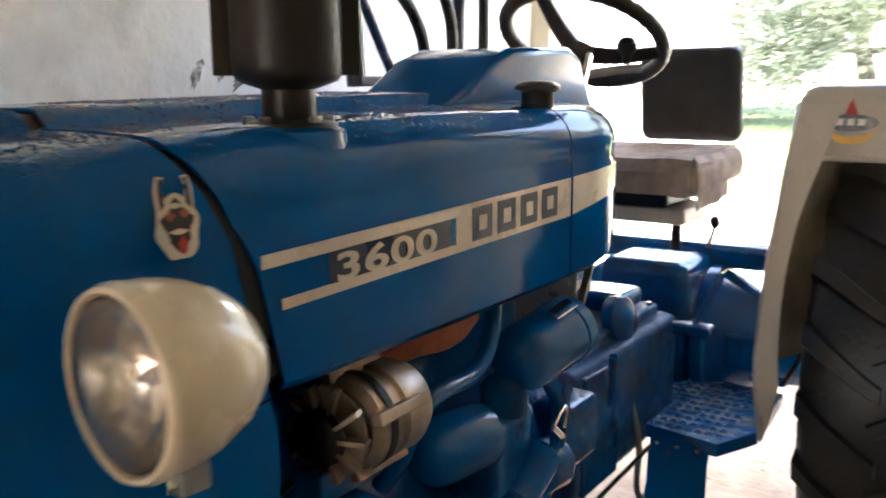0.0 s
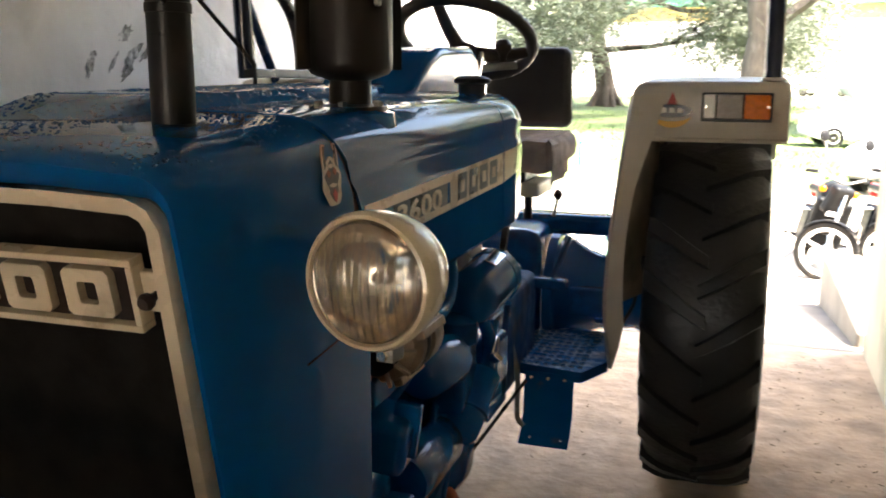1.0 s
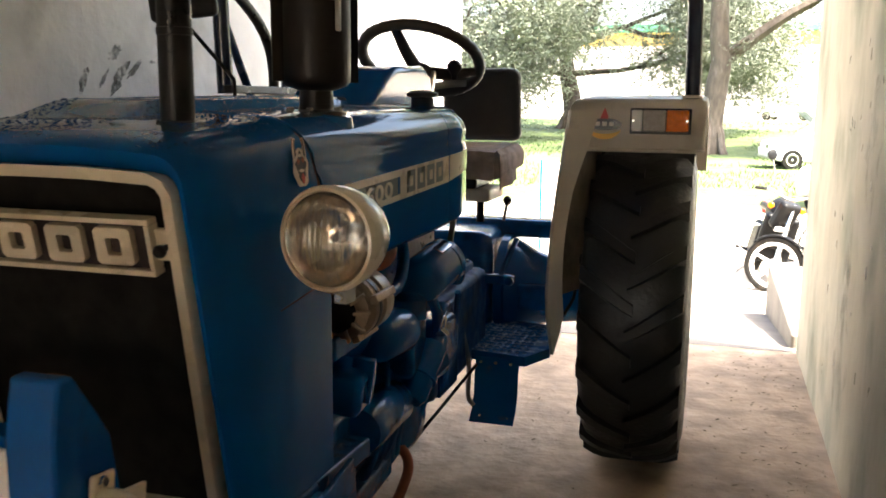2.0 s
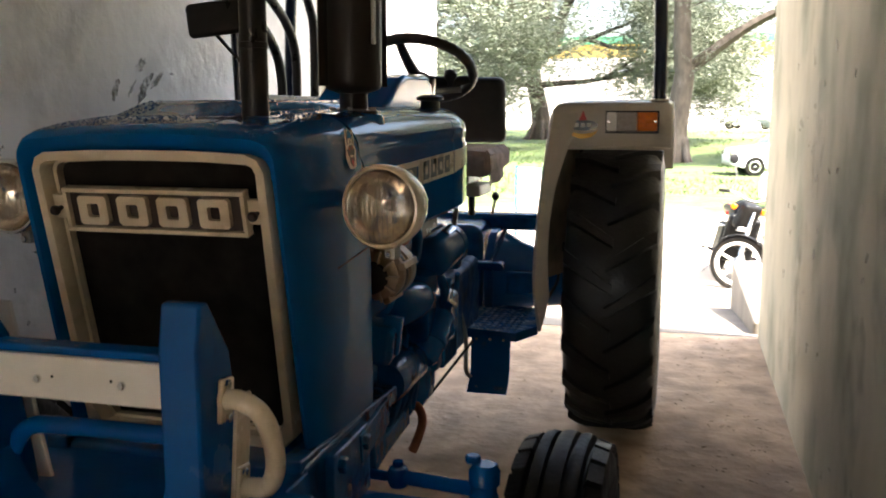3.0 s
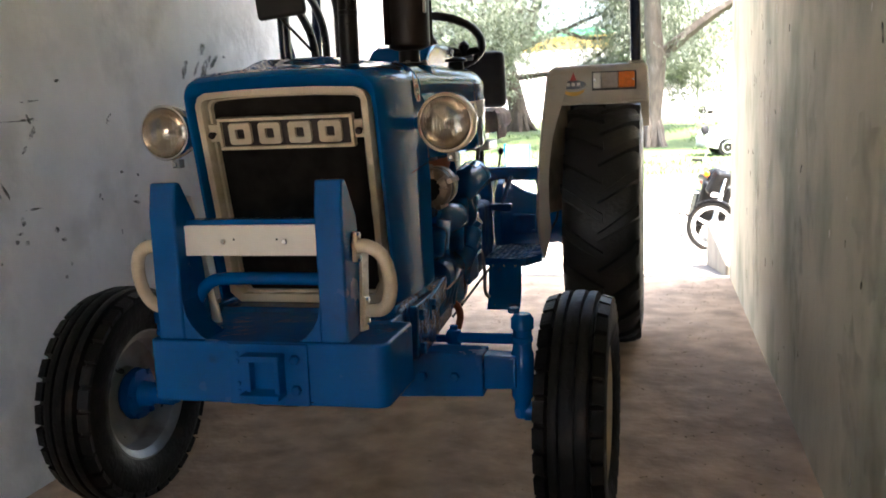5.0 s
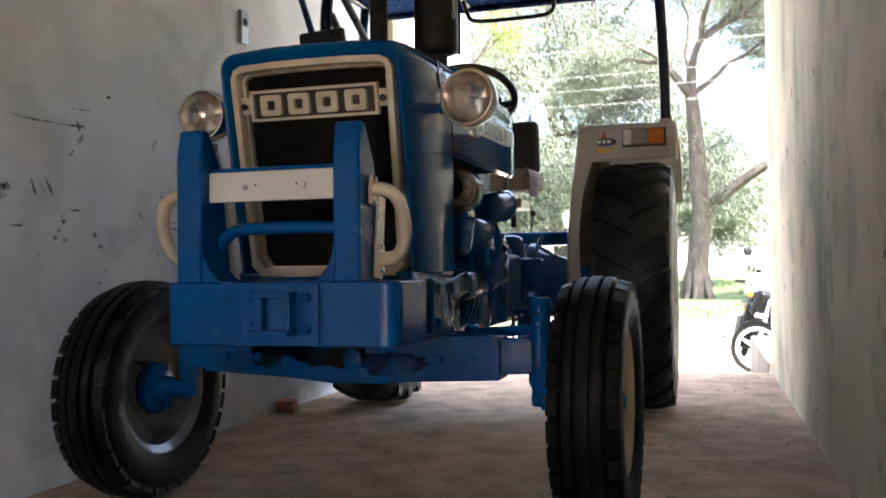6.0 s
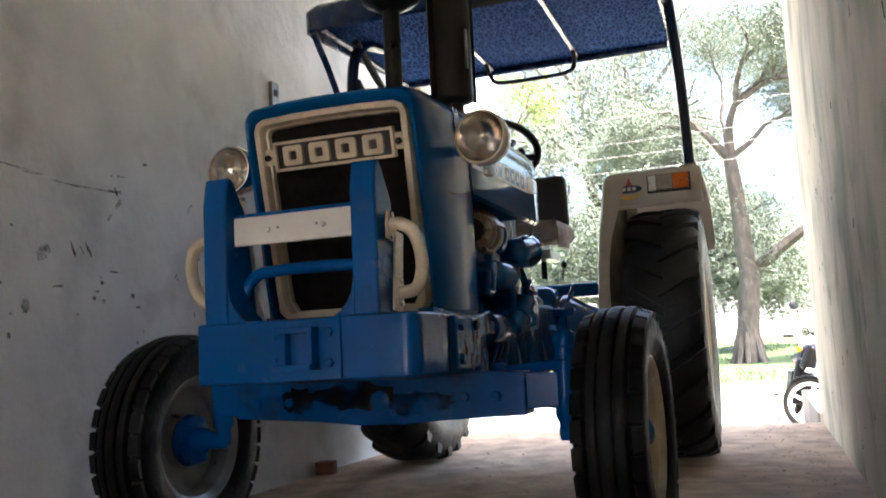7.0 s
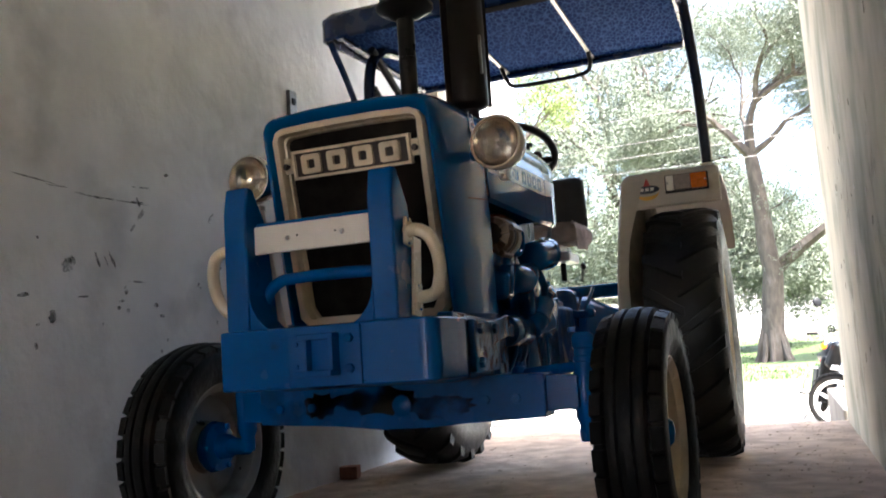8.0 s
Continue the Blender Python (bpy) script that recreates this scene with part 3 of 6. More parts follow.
def tree(label, base, trunk_line, r, limbs, seed, leaves, leaf_size, clump, mat="leaf", spray=0.4, root=1.7, end=0.62, droop=0.35):
    """trunk_line: places of the trunk; limbs: (start index, direction, length, radius, depth); root: how high the roots flare, in trunk radii."""
    rnd = random.Random(seed)
    ob = thing("tree", label, "tree", at=base)
    bm = B()
    line = [Vector(q) for q in trunk_line]
    tube(bm, line, r, 14, 5, r * end)
    rooted = random.Random(seed + 1000)
    for k in range(9):
        a = 2 * math.pi * k / 9 + rooted.uniform(-0.3, 0.3)
        c, d, h = math.cos(a), math.sin(a), rooted.uniform(0.8, 1.15)
        tube(bm, [(c * r * 0.5, d * r * 0.5, r * root * h), (c * r * 0.95, d * r * 0.95, r * root * 0.55 * h), (c * r * 1.25, d * r * 1.25, r * 0.35), (c * r * 1.75, d * r * 1.75, -0.2)], r * rooted.uniform(0.28, 0.42), 7, 4, r * 0.2)
    part("trunk", bm, "bark", ob)
    tips = []
    for start, d, length, rad, depth in limbs:
        bm = B()
        branch(bm, rnd, line[start], d, length, rad, depth, tips, 0.55)
        part("limb", bm, "bark", ob)
    verts, faces = [], []
    for k in range(leaves // 12):
        # a feathery spray: leaflets along a drooping twig
        c, depth = rnd.choice(tips)
        c = c + Vector((rnd.gauss(0, clump), rnd.gauss(0, clump), rnd.gauss(-droop * clump, clump * 0.7)))
        run = Vector((rnd.gauss(0, 1), rnd.gauss(0, 1), rnd.gauss(-0.25, 0.5))).normalized() * rnd.uniform(0.62, 1.5) * spray
        for j in range(12):
            c = c + run / 12 + Vector((rnd.gauss(0, 0.012), rnd.gauss(0, 0.012), -0.0016 * j))
            u = (Vector((rnd.gauss(0, 1), rnd.gauss(0, 1), rnd.gauss(0, 0.6))) + run).normalized()
            w = u.cross(Vector((rnd.gauss(0, 1), rnd.gauss(0, 1), rnd.gauss(0, 1)))).normalized()
            s = leaf_size * rnd.uniform(0.5, 1.4)
            i = len(verts)
            verts += [c, c + (u + w * 0.3) * s * 0.8, c + u * s * 1.6, c + (u - w * 0.3) * s * 0.8]
            faces.append((i, i + 1, i + 2, i + 3))
    me = bpy.data.meshes.new("crown")
    me.from_pydata(verts, [], faces)
    me.materials.append(M[mat])
    tagged(place(new("crown", me), ob), "fine grey-green leaves", kind="stuff")
    return ob


tree("old tree with a leaning gnarled trunk and a feathery crown", (-6.7, 50.0, -0.05), [(0, 0, -0.4), (-0.09, 0, 1.25), (-0.44, 0, 3.0), (-0.61, 0, 4.2)], 0.62,
     [(3, (-0.7, -0.2, 0.7), 5.08, 0.455, 3),
      (3, (0.8, -0.3, 0.55), 4.9, 0.42, 3),
      (3, (0.3, -0.6, 0.75), 4.55, 0.35, 3),
      (3, (0.1, 0.5, 1.0), 4.9, 0.438, 3),
      (3, (0.3, -0.1, 1.2), 6.65, 0.438, 3),
      (3, (-0.9, -0.3, 0.25), 5.08, 0.315, 3),
      (3, (-0.35, -0.3, 1.2), 6.65, 0.35, 3),
      (3, (-0.2, -0.8, 0.3), 4.2, 0.245, 3),
      (2, (0.8, -0.5, 0.25), 4.55, 0.193, 3),
      (3, (0.7, -0.4, 0.35), 4.02, 0.21, 3),
      (2, (-0.9, -0.4, 0.3), 3.85, 0.158, 3)],
     11, 460000, 0.119, 1.08, spray=0.72, droop=0.9)
tree("forked tree with bare pale limbs, gnarled roots and thin foliage", (0.80, 35.0, -0.5), [(0, 0, -0.4), (0.05, 0, 1.2), (0.20, 0, 2.7), (0.28, 0, 3.5), (0.16, 0, 4.6), (0.12, 0.05, 5.9), (0.02, 0, 7.3), (-0.05, 0, 8.2)], 0.47,
     [(7, (-0.62, 0, 0.95), 2.0, 0.21, 4), (7, (0.34, 0.1, 1.0), 2.2, 0.22, 4), (7, (0.85, -0.1, 0.65), 1.9, 0.15, 3), (3, (0.80, 0, 0.66), 4.4, 0.28, 3), (3, (0.28, 0, 1.0), 1.3, 0.11, 0), (5, (0.8, 0.2, 0.25), 0.9, 0.05, 1), (7, (-0.2, 0.5, 1.0), 2.4, 0.14, 4)],
     27, 200000, 0.062, 0.48, spray=0.55, root=2.7, end=0.55)
tree("spreading tree with drooping leafy twigs beside the yard", (9.6, 34.0, -0.5), [(0, 0, -0.4), (0.1, 0, 1.6), (0.0, 0, 3.2)], 0.40,
     [(2, (-0.9, 0, 0.55), 2.6, 0.22, 3), (2, (0.8, 0.2, 0.7), 2.6, 0.22, 3), (2, (-0.2, -0.7, 0.8), 2.4, 0.2, 3), (2, (0.1, 0.6, 1.1), 2.6, 0.2, 3), (2, (-0.4, 0.1, 1.2), 2.8, 0.22, 3)],
     43, 120000, 0.085, 0.7, spray=0.6, droop=0.9)
tree("pale green tree beside the boundary wall", (-4.15, 17.0, -0.48), [(0, 0, -0.3), (-0.05, 0, 2.4), (0.02, 0, 5.18)], 0.13,
     [(2, (0.25, -0.1, 1.0), 0.8, 0.06, 3), (2, (-0.4, 0.2, 0.9), 0.8, 0.06, 3), (2, (0.0, -0.3, 1.1), 0.9, 0.05, 3)],
     31, 9000, 0.05, 0.18, "leaf_pale")

# grass tufts
rnd = random.Random(8)
verts, faces = [], []
for k in range(26000):
    x, y = rnd.uniform(-13, 16), 18.5 + 43 * rnd.random() ** 1.4
    if noise.noise((x * 0.35, y * 0.35, 5)) < -0.15:
        continue
    z, h = ground_height(x, y), rnd.uniform(0.04, 0.16)
    a = rnd.uniform(0, math.pi)
    dx, dy = math.cos(a) * 0.02, math.sin(a) * 0.02
    lean = (rnd.gauss(0, 0.06), rnd.gauss(0, 0.06))
    i = len(verts)
    verts += [(x - dx, y - dy, z - 0.02), (x + dx, y + dy, z - 0.02), (x + lean[0], y + lean[1], z + h)]
    faces.append((i, i + 1, i + 2))
me = bpy.data.meshes.new("grass")
me.from_pydata(verts, [], faces)
me.materials.append(M["grass"])
tagged(new("grass", me), "tufts of green grass in the yard", "grass", kind="stuff")

for i, (z0, z1) in enumerate(((4.85, 4.95), (5.15, 5.4), (5.75, 5.85), (4.6, 4.5))):
    bm = tube(B(), [(-14, 17 + i * 0.1, z0), (-4, 17 + i * 0.1, z0 - 0.25), (6, 17 + i * 0.1, (z0 + z1) / 2 - 0.2), (20, 17 + i * 0.1, z1)], 0.0055, 5, 6)
    tagged(part("power_line", bm, "steel"), "thin overhead power line across the yard", "cable", "overhead power lines")


# ---- vehicles in the yard ----
def car(at, turn):
    """A plain white saloon, nose along local -x."""
    ob = thing("car", "white saloon car parked in the yard", "car", at=at)
    side = [(-2.0, 0.35), (-2.02, 0.62), (-1.9, 0.82), (-1.0, 0.93), (-0.45, 1.36), (0.75, 1.42), (1.45, 1.02), (1.95, 0.98), (2.05, 0.6), (2.0, 0.32), (1.65, 0.25), (-1.65, 0.25)]
    part("body", prism(B(), side, frame_of((1, 0, 0), (0, 0, 1), (0, -1, 0), (0, 0.8, 0)), 1.6), "car_white", ob, "", 0.06, segments=3)
    for y in (-0.803, 0.803):
        w = [(-0.85, 0.96), (-0.42, 1.30), (0.70, 1.35), (1.20, 1.02)]
        part("side_window", prism(B(), w, frame_of((1, 0, 0), (0, 0, 1), (0, -1, 0), (0, y + 0.006, 0)), 0.012), "dark_glass", ob)
        for x in (-1.3, 1.3):
            wh = part("wheel", lathe(B(), (x, y * 0.9, 0.30), (0, math.copysign(1, y), 0), [(0.30, -0.1), (0.31, -0.06), (0.31, 0.06), (0.29, 0.09), (0.2, 0.09)], 28), "rubber", ob)
            part("rim", lathe(B(), (x, y * 0.9, 0.30), (0, math.copysign(1, y), 0), [(0.2, 0.08), (0.18, 0.095), (0.05, 0.08), (0.01, 0.1)], 20), "chrome", wh)
    part("bumper", box(B(), (-2.0, 0, 0.36), (0.10, 1.30, 0.07)), "steel", ob, "grey bumper strip", 0.03)
    for y in (-0.6, 0.6):
        part("headlight", box(B(), (-1.99, y, 0.68), (0.06, 0.3, 0.14)), "chrome", ob, "", 0.02)
    part("windscreen", prism(B(), [(-0.68, -0.62), (0.68, -0.62), (0.58, 0.0), (-0.58, 0.0)], pose(-0.50, 0, 1.345, 0, 0, 90) @ pose(0, 0, 0, 0, 0, 180) @ pose(0, 0, 0, -38, 0, 0), 0.012), "dark_glass", ob)
    ob.matrix_world = pose(*at, 0, 0, turn)
    return ob


white_car = car((4.45, 28.5, ground_height(4.45, 28.5)), 8)
copy_thing(white_car, pose(4.1, 17.6, ground_height(4.1, 17.6), 0, 0, 62))
copy_thing(white_car, pose(5.9, 66.0, ground_height(5.9, 66.0), 0, 0, -25))


def motorcycle():
    """A commuter motorcycle, front along local -y, its bars turned."""
    ob = thing("motorcycle", "dark motorcycle with pale alloy wheels parked on its stand", "motorcycle", "motorcycles by the ramp")

    def wheel(name, c, turn):
        w = part(name, box(B(), (0, 0, 0), (0.03, 0.03, 0.03)), "steel", ob)
        w.matrix_local = pose(*c, 0, 0, turn)
        bm = B()
        ring_about_x(bm, tyre_profile(0.298, 0.085, 0.235, 0.01), 48)
        part("tyre", bm, "rubber", w)
        bm = B()
        ring_about_x(bm, [(0.245, -0.03), (0.225, -0.028), (0.215, 0), (0.225, 0.028), (0.245, 0.03), (0.235, 0.034), (0.212, 0.03), (0.200, 0), (0.212, -0.03), (0.235, -0.034), (0.245, -0.03)], 48)
        part("rim", bm, "white", w, "pale alloy rim")
        for k in range(5):
            a = 2 * math.pi * k / 5 + 0.3
            bm = tube(B(), [(0, 0.03 * math.cos(a), 0.03 * math.sin(a)), (0, 0.21 * math.cos(a), 0.21 * math.sin(a))], 0.024, 8, 1, 0.015)
            part("spoke", bm, "white", w)
        part("hub", lathe(B(), (-0.05, 0, 0), (1, 0, 0), [(0.03, 0), (0.07, 0.02), (0.07, 0.08), (0.03, 0.1)], 20), "steel", w)
        return w

    wheel("front_wheel", (0, -0.62, 0.298), 76)
    wheel("rear_wheel", (0, 0.64, 0.298), 0)
    m = pose(0, -0.62, 0.298, 0, 0, 76)
    for x in (-0.075, 0.075):
        a, b = m @ Vector((x, 0, 0)), Vector((0.05, -0.42, 0.93)) + (m.to_3x3() @ Vector((x, 0, 0)))
        part("fork", tube(B(), [a, (a + b) / 2, b], 0.021, 10, 2), "chrome", ob)
    bm = B()
    loops = []
    for k in range(11):
        q = radians(35 + 11 * k)
        loops.append([m @ Vector((x, 0.325 * math.cos(q) * 1.0, 0.325 * math.sin(q) - abs(x) * 0.25)) for x in (-0.06, -0.03, 0.03, 0.06)])
    rings(bm, loops, False)
    part("mudguard", bm, "bike_black", ob, "", 0, 0.004)
    part("leg_shield", box(B(), (0.0, -0.24, 0.60), (0.36, 0.14, 0.38), (12, 0, 0)), "bike_black", ob, "", 0.05, segments=3)
    part("headlamp", box(B(), (-0.02, -0.46, 0.80), (0.24, 0.12, 0.30), (20, 0, 30)), "bike_black", ob, "dark headlamp cowl", 0.04, segments=3)
    part("headlamp_glass", box(B(), (-0.045, -0.505, 0.80), (0.14, 0.02, 0.13), (20, 0, 30)), "chrome", ob, "", 0.02)
    part("front_plate", box(B(), (-0.03, -0.54, 0.66), (0.18, 0.01, 0.05), (20, 0, 40)), "white", ob)
    part("handlebar", tube(B(), [(-0.34, -0.30, 1.00), (-0.22, -0.38, 1.02), (-0.05, -0.40, 0.97), (0.05, -0.36, 0.97), (0.2, -0.22, 1.02), (0.27, -0.08, 1.0)], 0.014, 10, 5), "steel", ob)
    for p, q in (((-0.36, -0.29, 1.0), (-0.25, -0.36, 1.02)), ((0.28, -0.06, 1.0), (0.21, -0.2, 1.02))):
        part("grip", rod(B(), p, q, 0.019), "rubber", ob)
        part("mirror_stem", tube(B(), [q, (q[0] + 0.03, q[1], q[2] + 0.14), (q[0] - 0.04, q[1], q[2] + 0.32)], 0.007, 6, 3), "steel", ob)
        part("mirror", lathe(B(), (q[0] - 0.06, q[1] + 0.01, q[2] + 0.35), (0.5, -1, 0.3), [(0.01, -0.03), (0.040, -0.015), (0.056, 0.0), (0.058, 0.012), (0.050, 0.018), (0.01, 0.02)], 18), "bike_black", ob, "round black mirror")
    for x in (-0.16, 0.16):
        part("indicator", lathe(B(), (x - 0.03, -0.46 + x * 0.4, 0.88), (x, -0.5, 0), [(0.012, -0.03), (0.03, 0.0), (0.033, 0.03), (0.02, 0.045)], 14), "lens_amber", ob, "amber indicator")
    part("tank", lathe(B(), (0, -0.30, 0.82), (0, 1, -0.12), [(0.05, -0.04), (0.14, 0.04), (0.165, 0.18), (0.15, 0.34), (0.10, 0.48), (0.04, 0.52)], 24), "bike_black", ob, "glossy dark fuel tank")
    part("seat", box(B(), (0, 0.46, 0.78), (0.24, 0.66, 0.09), (-3, 0, 0)), "bike_black", ob, "", 0.04, segments=3)
    part("tail", box(B(), (0, 0.84, 0.74), (0.16, 0.2, 0.12), (12, 0, 0)), "red", ob, "", 0.03)
    part("engine", box(B(), (0, 0.0, 0.44), (0.40, 0.44, 0.40)), "bike_black", ob, "", 0.04)
    part("cylinder", box(B(), (0, -0.12, 0.60), (0.17, 0.17, 0.2), (25, 0, 0)), "alternator", ob, "", 0.02)
    part("crash_guard", tube(B(), [(-0.05, -0.22, 0.62), (-0.26, -0.26, 0.62), (-0.32, -0.24, 0.52), (-0.31, -0.16, 0.34), (-0.1, -0.1, 0.28)], 0.013, 8, 5), "chrome", ob, "bent chrome crash guard")
    part("crash_guard", tube(B(), [(0.05, -0.22, 0.62), (0.26, -0.26, 0.62), (0.32, -0.24, 0.52), (0.31, -0.16, 0.34), (0.1, -0.1, 0.28)], 0.013, 8, 5), "chrome", ob)
    part("foot_peg", rod(B(), (-0.33, 0.1, 0.30), (0.33, 0.1, 0.30), 0.016), "rubber", ob)
    part("exhaust", tube(B(), [(0.05, -0.22, 0.45), (0.1, -0.25, 0.28), (0.14, 0.0, 0.24), (0.17, 0.5, 0.30), (0.18, 0.8, 0.34)], 0.03, 12, 5, 0.042), "chrome", ob)
    part("frame", tube(B(), [(0, -0.38, 0.92), (0, -0.25, 0.66), (0, 0.2, 0.66), (0, 0.64, 0.3)], 0.025, 8, 3), "bike_black", ob)
    part("stand", rod(B(), (-0.08, 0.1, 0.26), (-0.24, 0.15, 0.0), 0.011), "steel", ob)
    return ob


# ---- the tractor ----
CX = 0.01
SLANT = 0.205
FLARE = 0.0137
tractor = thing("tractor", "blue farm tractor with cream trim parked in the garage", "tractor", at=(CX, 0, 0))


def tp(name, bm, mat, label="", parent=None, **k):
    return part(name, bm, mat, parent or tractor, label, **k)


def hood_profile(w, top, low, rx=0.085, rz=0.085, crease=True, crown=0.0):
    """Half outline from the low edge up the side and over to the middle, as (x, z)."""
    half = [(w - 0.012, low), (w, low + 0.012), (w, (low + top) / 2), (w, top - rz - 0.03)]
    if crease:
        half += [(w - 0.005, top - rz - 0.018), (w - 0.004, top - rz - 0.006)]
    for k in range(1, 9):
        a = math.pi / 2 * k / 8
        half.append((w - rx + rx * math.cos(a) ** 0.9, top - rz + rz * math.sin(a) ** 0.9 - 0.004))
    half += [(w * 0.45, top - 0.001 + crown * 0.8), (0.0, top + crown)]
    return half


def hood_loop(y, w, top, low, slant=0.0, rx=0.085, rz=0.085, crease=True, crown=0.0):
    h = hood_profile(w, top, low, rx, rz, crease, crown)
    pts = [(x, z) for x, z in h] + [(-x, z) for x, z in h[-2::-1]]
    return [(x, y + slant * (1.36 - z) * SLANT, z) for x, z in pts]


def side_at(y):
    """Half width of the hood, which widens a little towards the rear."""
    return 0.3068 + FLARE * (y - 0.69)


def seam_loop(shift, *shape):
    """A loop round the hood that leans along the joint between nose and hood."""
    return [(x, 0.572 + shift + 0.6 * (1.415 - max(z, 1.225)), z) for x, y, z in hood_loop(0.0, *shape)]


def hood():
    nose = rings(B(), [hood_loop(y, w, top, 0.738, s, rx, rz, False, 0.006 * max(0.0, min(1.0, (0.6 - y) / 0.25))) for y, w, top, s, rx, rz in (
        (0.276, 0.2545, 1.354, 1, 0.04, 0.04), (0.254, 0.2600, 1.362, 1, 0.042, 0.042), (0.240, 0.269, 1.376, 1, 0.045, 0.045), (0.238, 0.277, 1.387, 1, 0.05, 0.05), (0.248, 0.282, 1.396, 1, 0.055, 0.055),
        (0.278, 0.2885, 1.405, 0.95, 0.06, 0.06), (0.36, 0.2975, 1.418, 0.75, 0.07, 0.07), (0.50, 0.3045, 1.430, 0.35, 0.08, 0.08), (0.525, 0.3052, 1.431, 0.30, 0.085, 0.085))] + [seam_loop(-0.008, 0.3068, 1.436, 0.738, 0, 0.085, 0.085, False, 0.0)], False)
    nose_part = tp("nose_panel", nose, "wet", "glossy blue nose cowl with rain drops", solid=0.004)
    main = rings(B(), [seam_loop(0.008, side_at(0.66), 1.437, 1.128)] + [hood_loop(y, side_at(y), top, low) for y, top, low in ((0.72, 1.440, 1.126), (1.05, 1.446, 1.126), (1.38, 1.450, 1.128), (1.418, 1.450, 1.13))], False)
    hood_part = tp("hood", main, "wet", "glossy blue hood with rain drops", solid=0.004)
    rear = rings(B(), [hood_loop(y, w, top, low, 0, 0.085, 0.085, c) for y, w, top, low, c in (
        (1.424, 0.3168, 1.450, 1.13, True), (1.52, 0.3175, 1.451, 1.13, True), (1.60, 0.3135, 1.449, 1.14, True), (1.655, 0.300, 1.444, 1.16, True), (1.69, 0.277, 1.434, 1.18, True), (1.71, 0.250, 1.42, 1.2, True), (1.72, 0.19, 1.40, 1.22, True))], False)
    rear_part = tp("rear_cowl", rear, "wet", "rounded blue rear cowl", solid=0.004)
    # raised middle of the hood
    def swell(rows):
        return rings(B(), [[(x * w - 0.07, y, z0 + z * h) for x, z in ((-1, -0.006), (-0.93, 0.003), (-0.78, 0.022), (-0.68, 0.026), (0.68, 0.026), (0.78, 0.022), (0.93, 0.003), (1, -0.006))] for y, w, z0, h in rows], False)
    tp("ridge", swell(((0.572, 0.146, 1.433, 1), (1.05, 0.150, 1.440, 1), (1.30, 0.152, 1.444, 1), (1.39, 0.152, 1.446, 0.9))), "wet", "raised blue centre of the hood", hood_part, solid=0.004)
    tp("ridge_ramp", swell(((0.38, 0.120, 1.4185, 0.02), (0.43, 0.128, 1.423, 0.25), (0.49, 0.138, 1.428, 0.66), (0.52, 0.143, 1.430, 0.92), (0.550, 0.146, 1.432, 1))), "wet", "", nose_part, solid=0.004)
    tp("seal", swell(((0.545, 0.143, 1.430, 0.85), (0.578, 0.143, 1.430, 0.85))), "black", "", nose_part, solid=0.004)
    tp("seal", rings(B(), [seam_loop(-0.014, 0.3015, 1.431, 1.14, 0, 0.085, 0.085, False), seam_loop(0.014, 0.3015, 1.431, 1.14, 0, 0.085, 0.085, False)], False), "black", "black seal in the hood joint", nose_part, solid=0.004)
    tp("seal", rings(B(), [hood_loop(1.41, 0.3125, 1.444, 1.14, 0, 0.085, 0.085, False), hood_loop(1.43, 0.3125, 1.444, 1.14, 0, 0.085, 0.085, False)], False), "black", "", rear_part, solid=0.004)
    for s in (-1, 1):
        tp("crease", tube(B(), [(s * 0.3030, 0.48, 1.108), (s * 0.3050, 0.57, 1.118), (s * 0.3062, 0.67, 1.128)], 0.0016, 6, 3), "grille", "dark panel joint", nose_part)
    return hood_part, rear_part, nose_part


hood_part, rear_part, nose_part = hood()


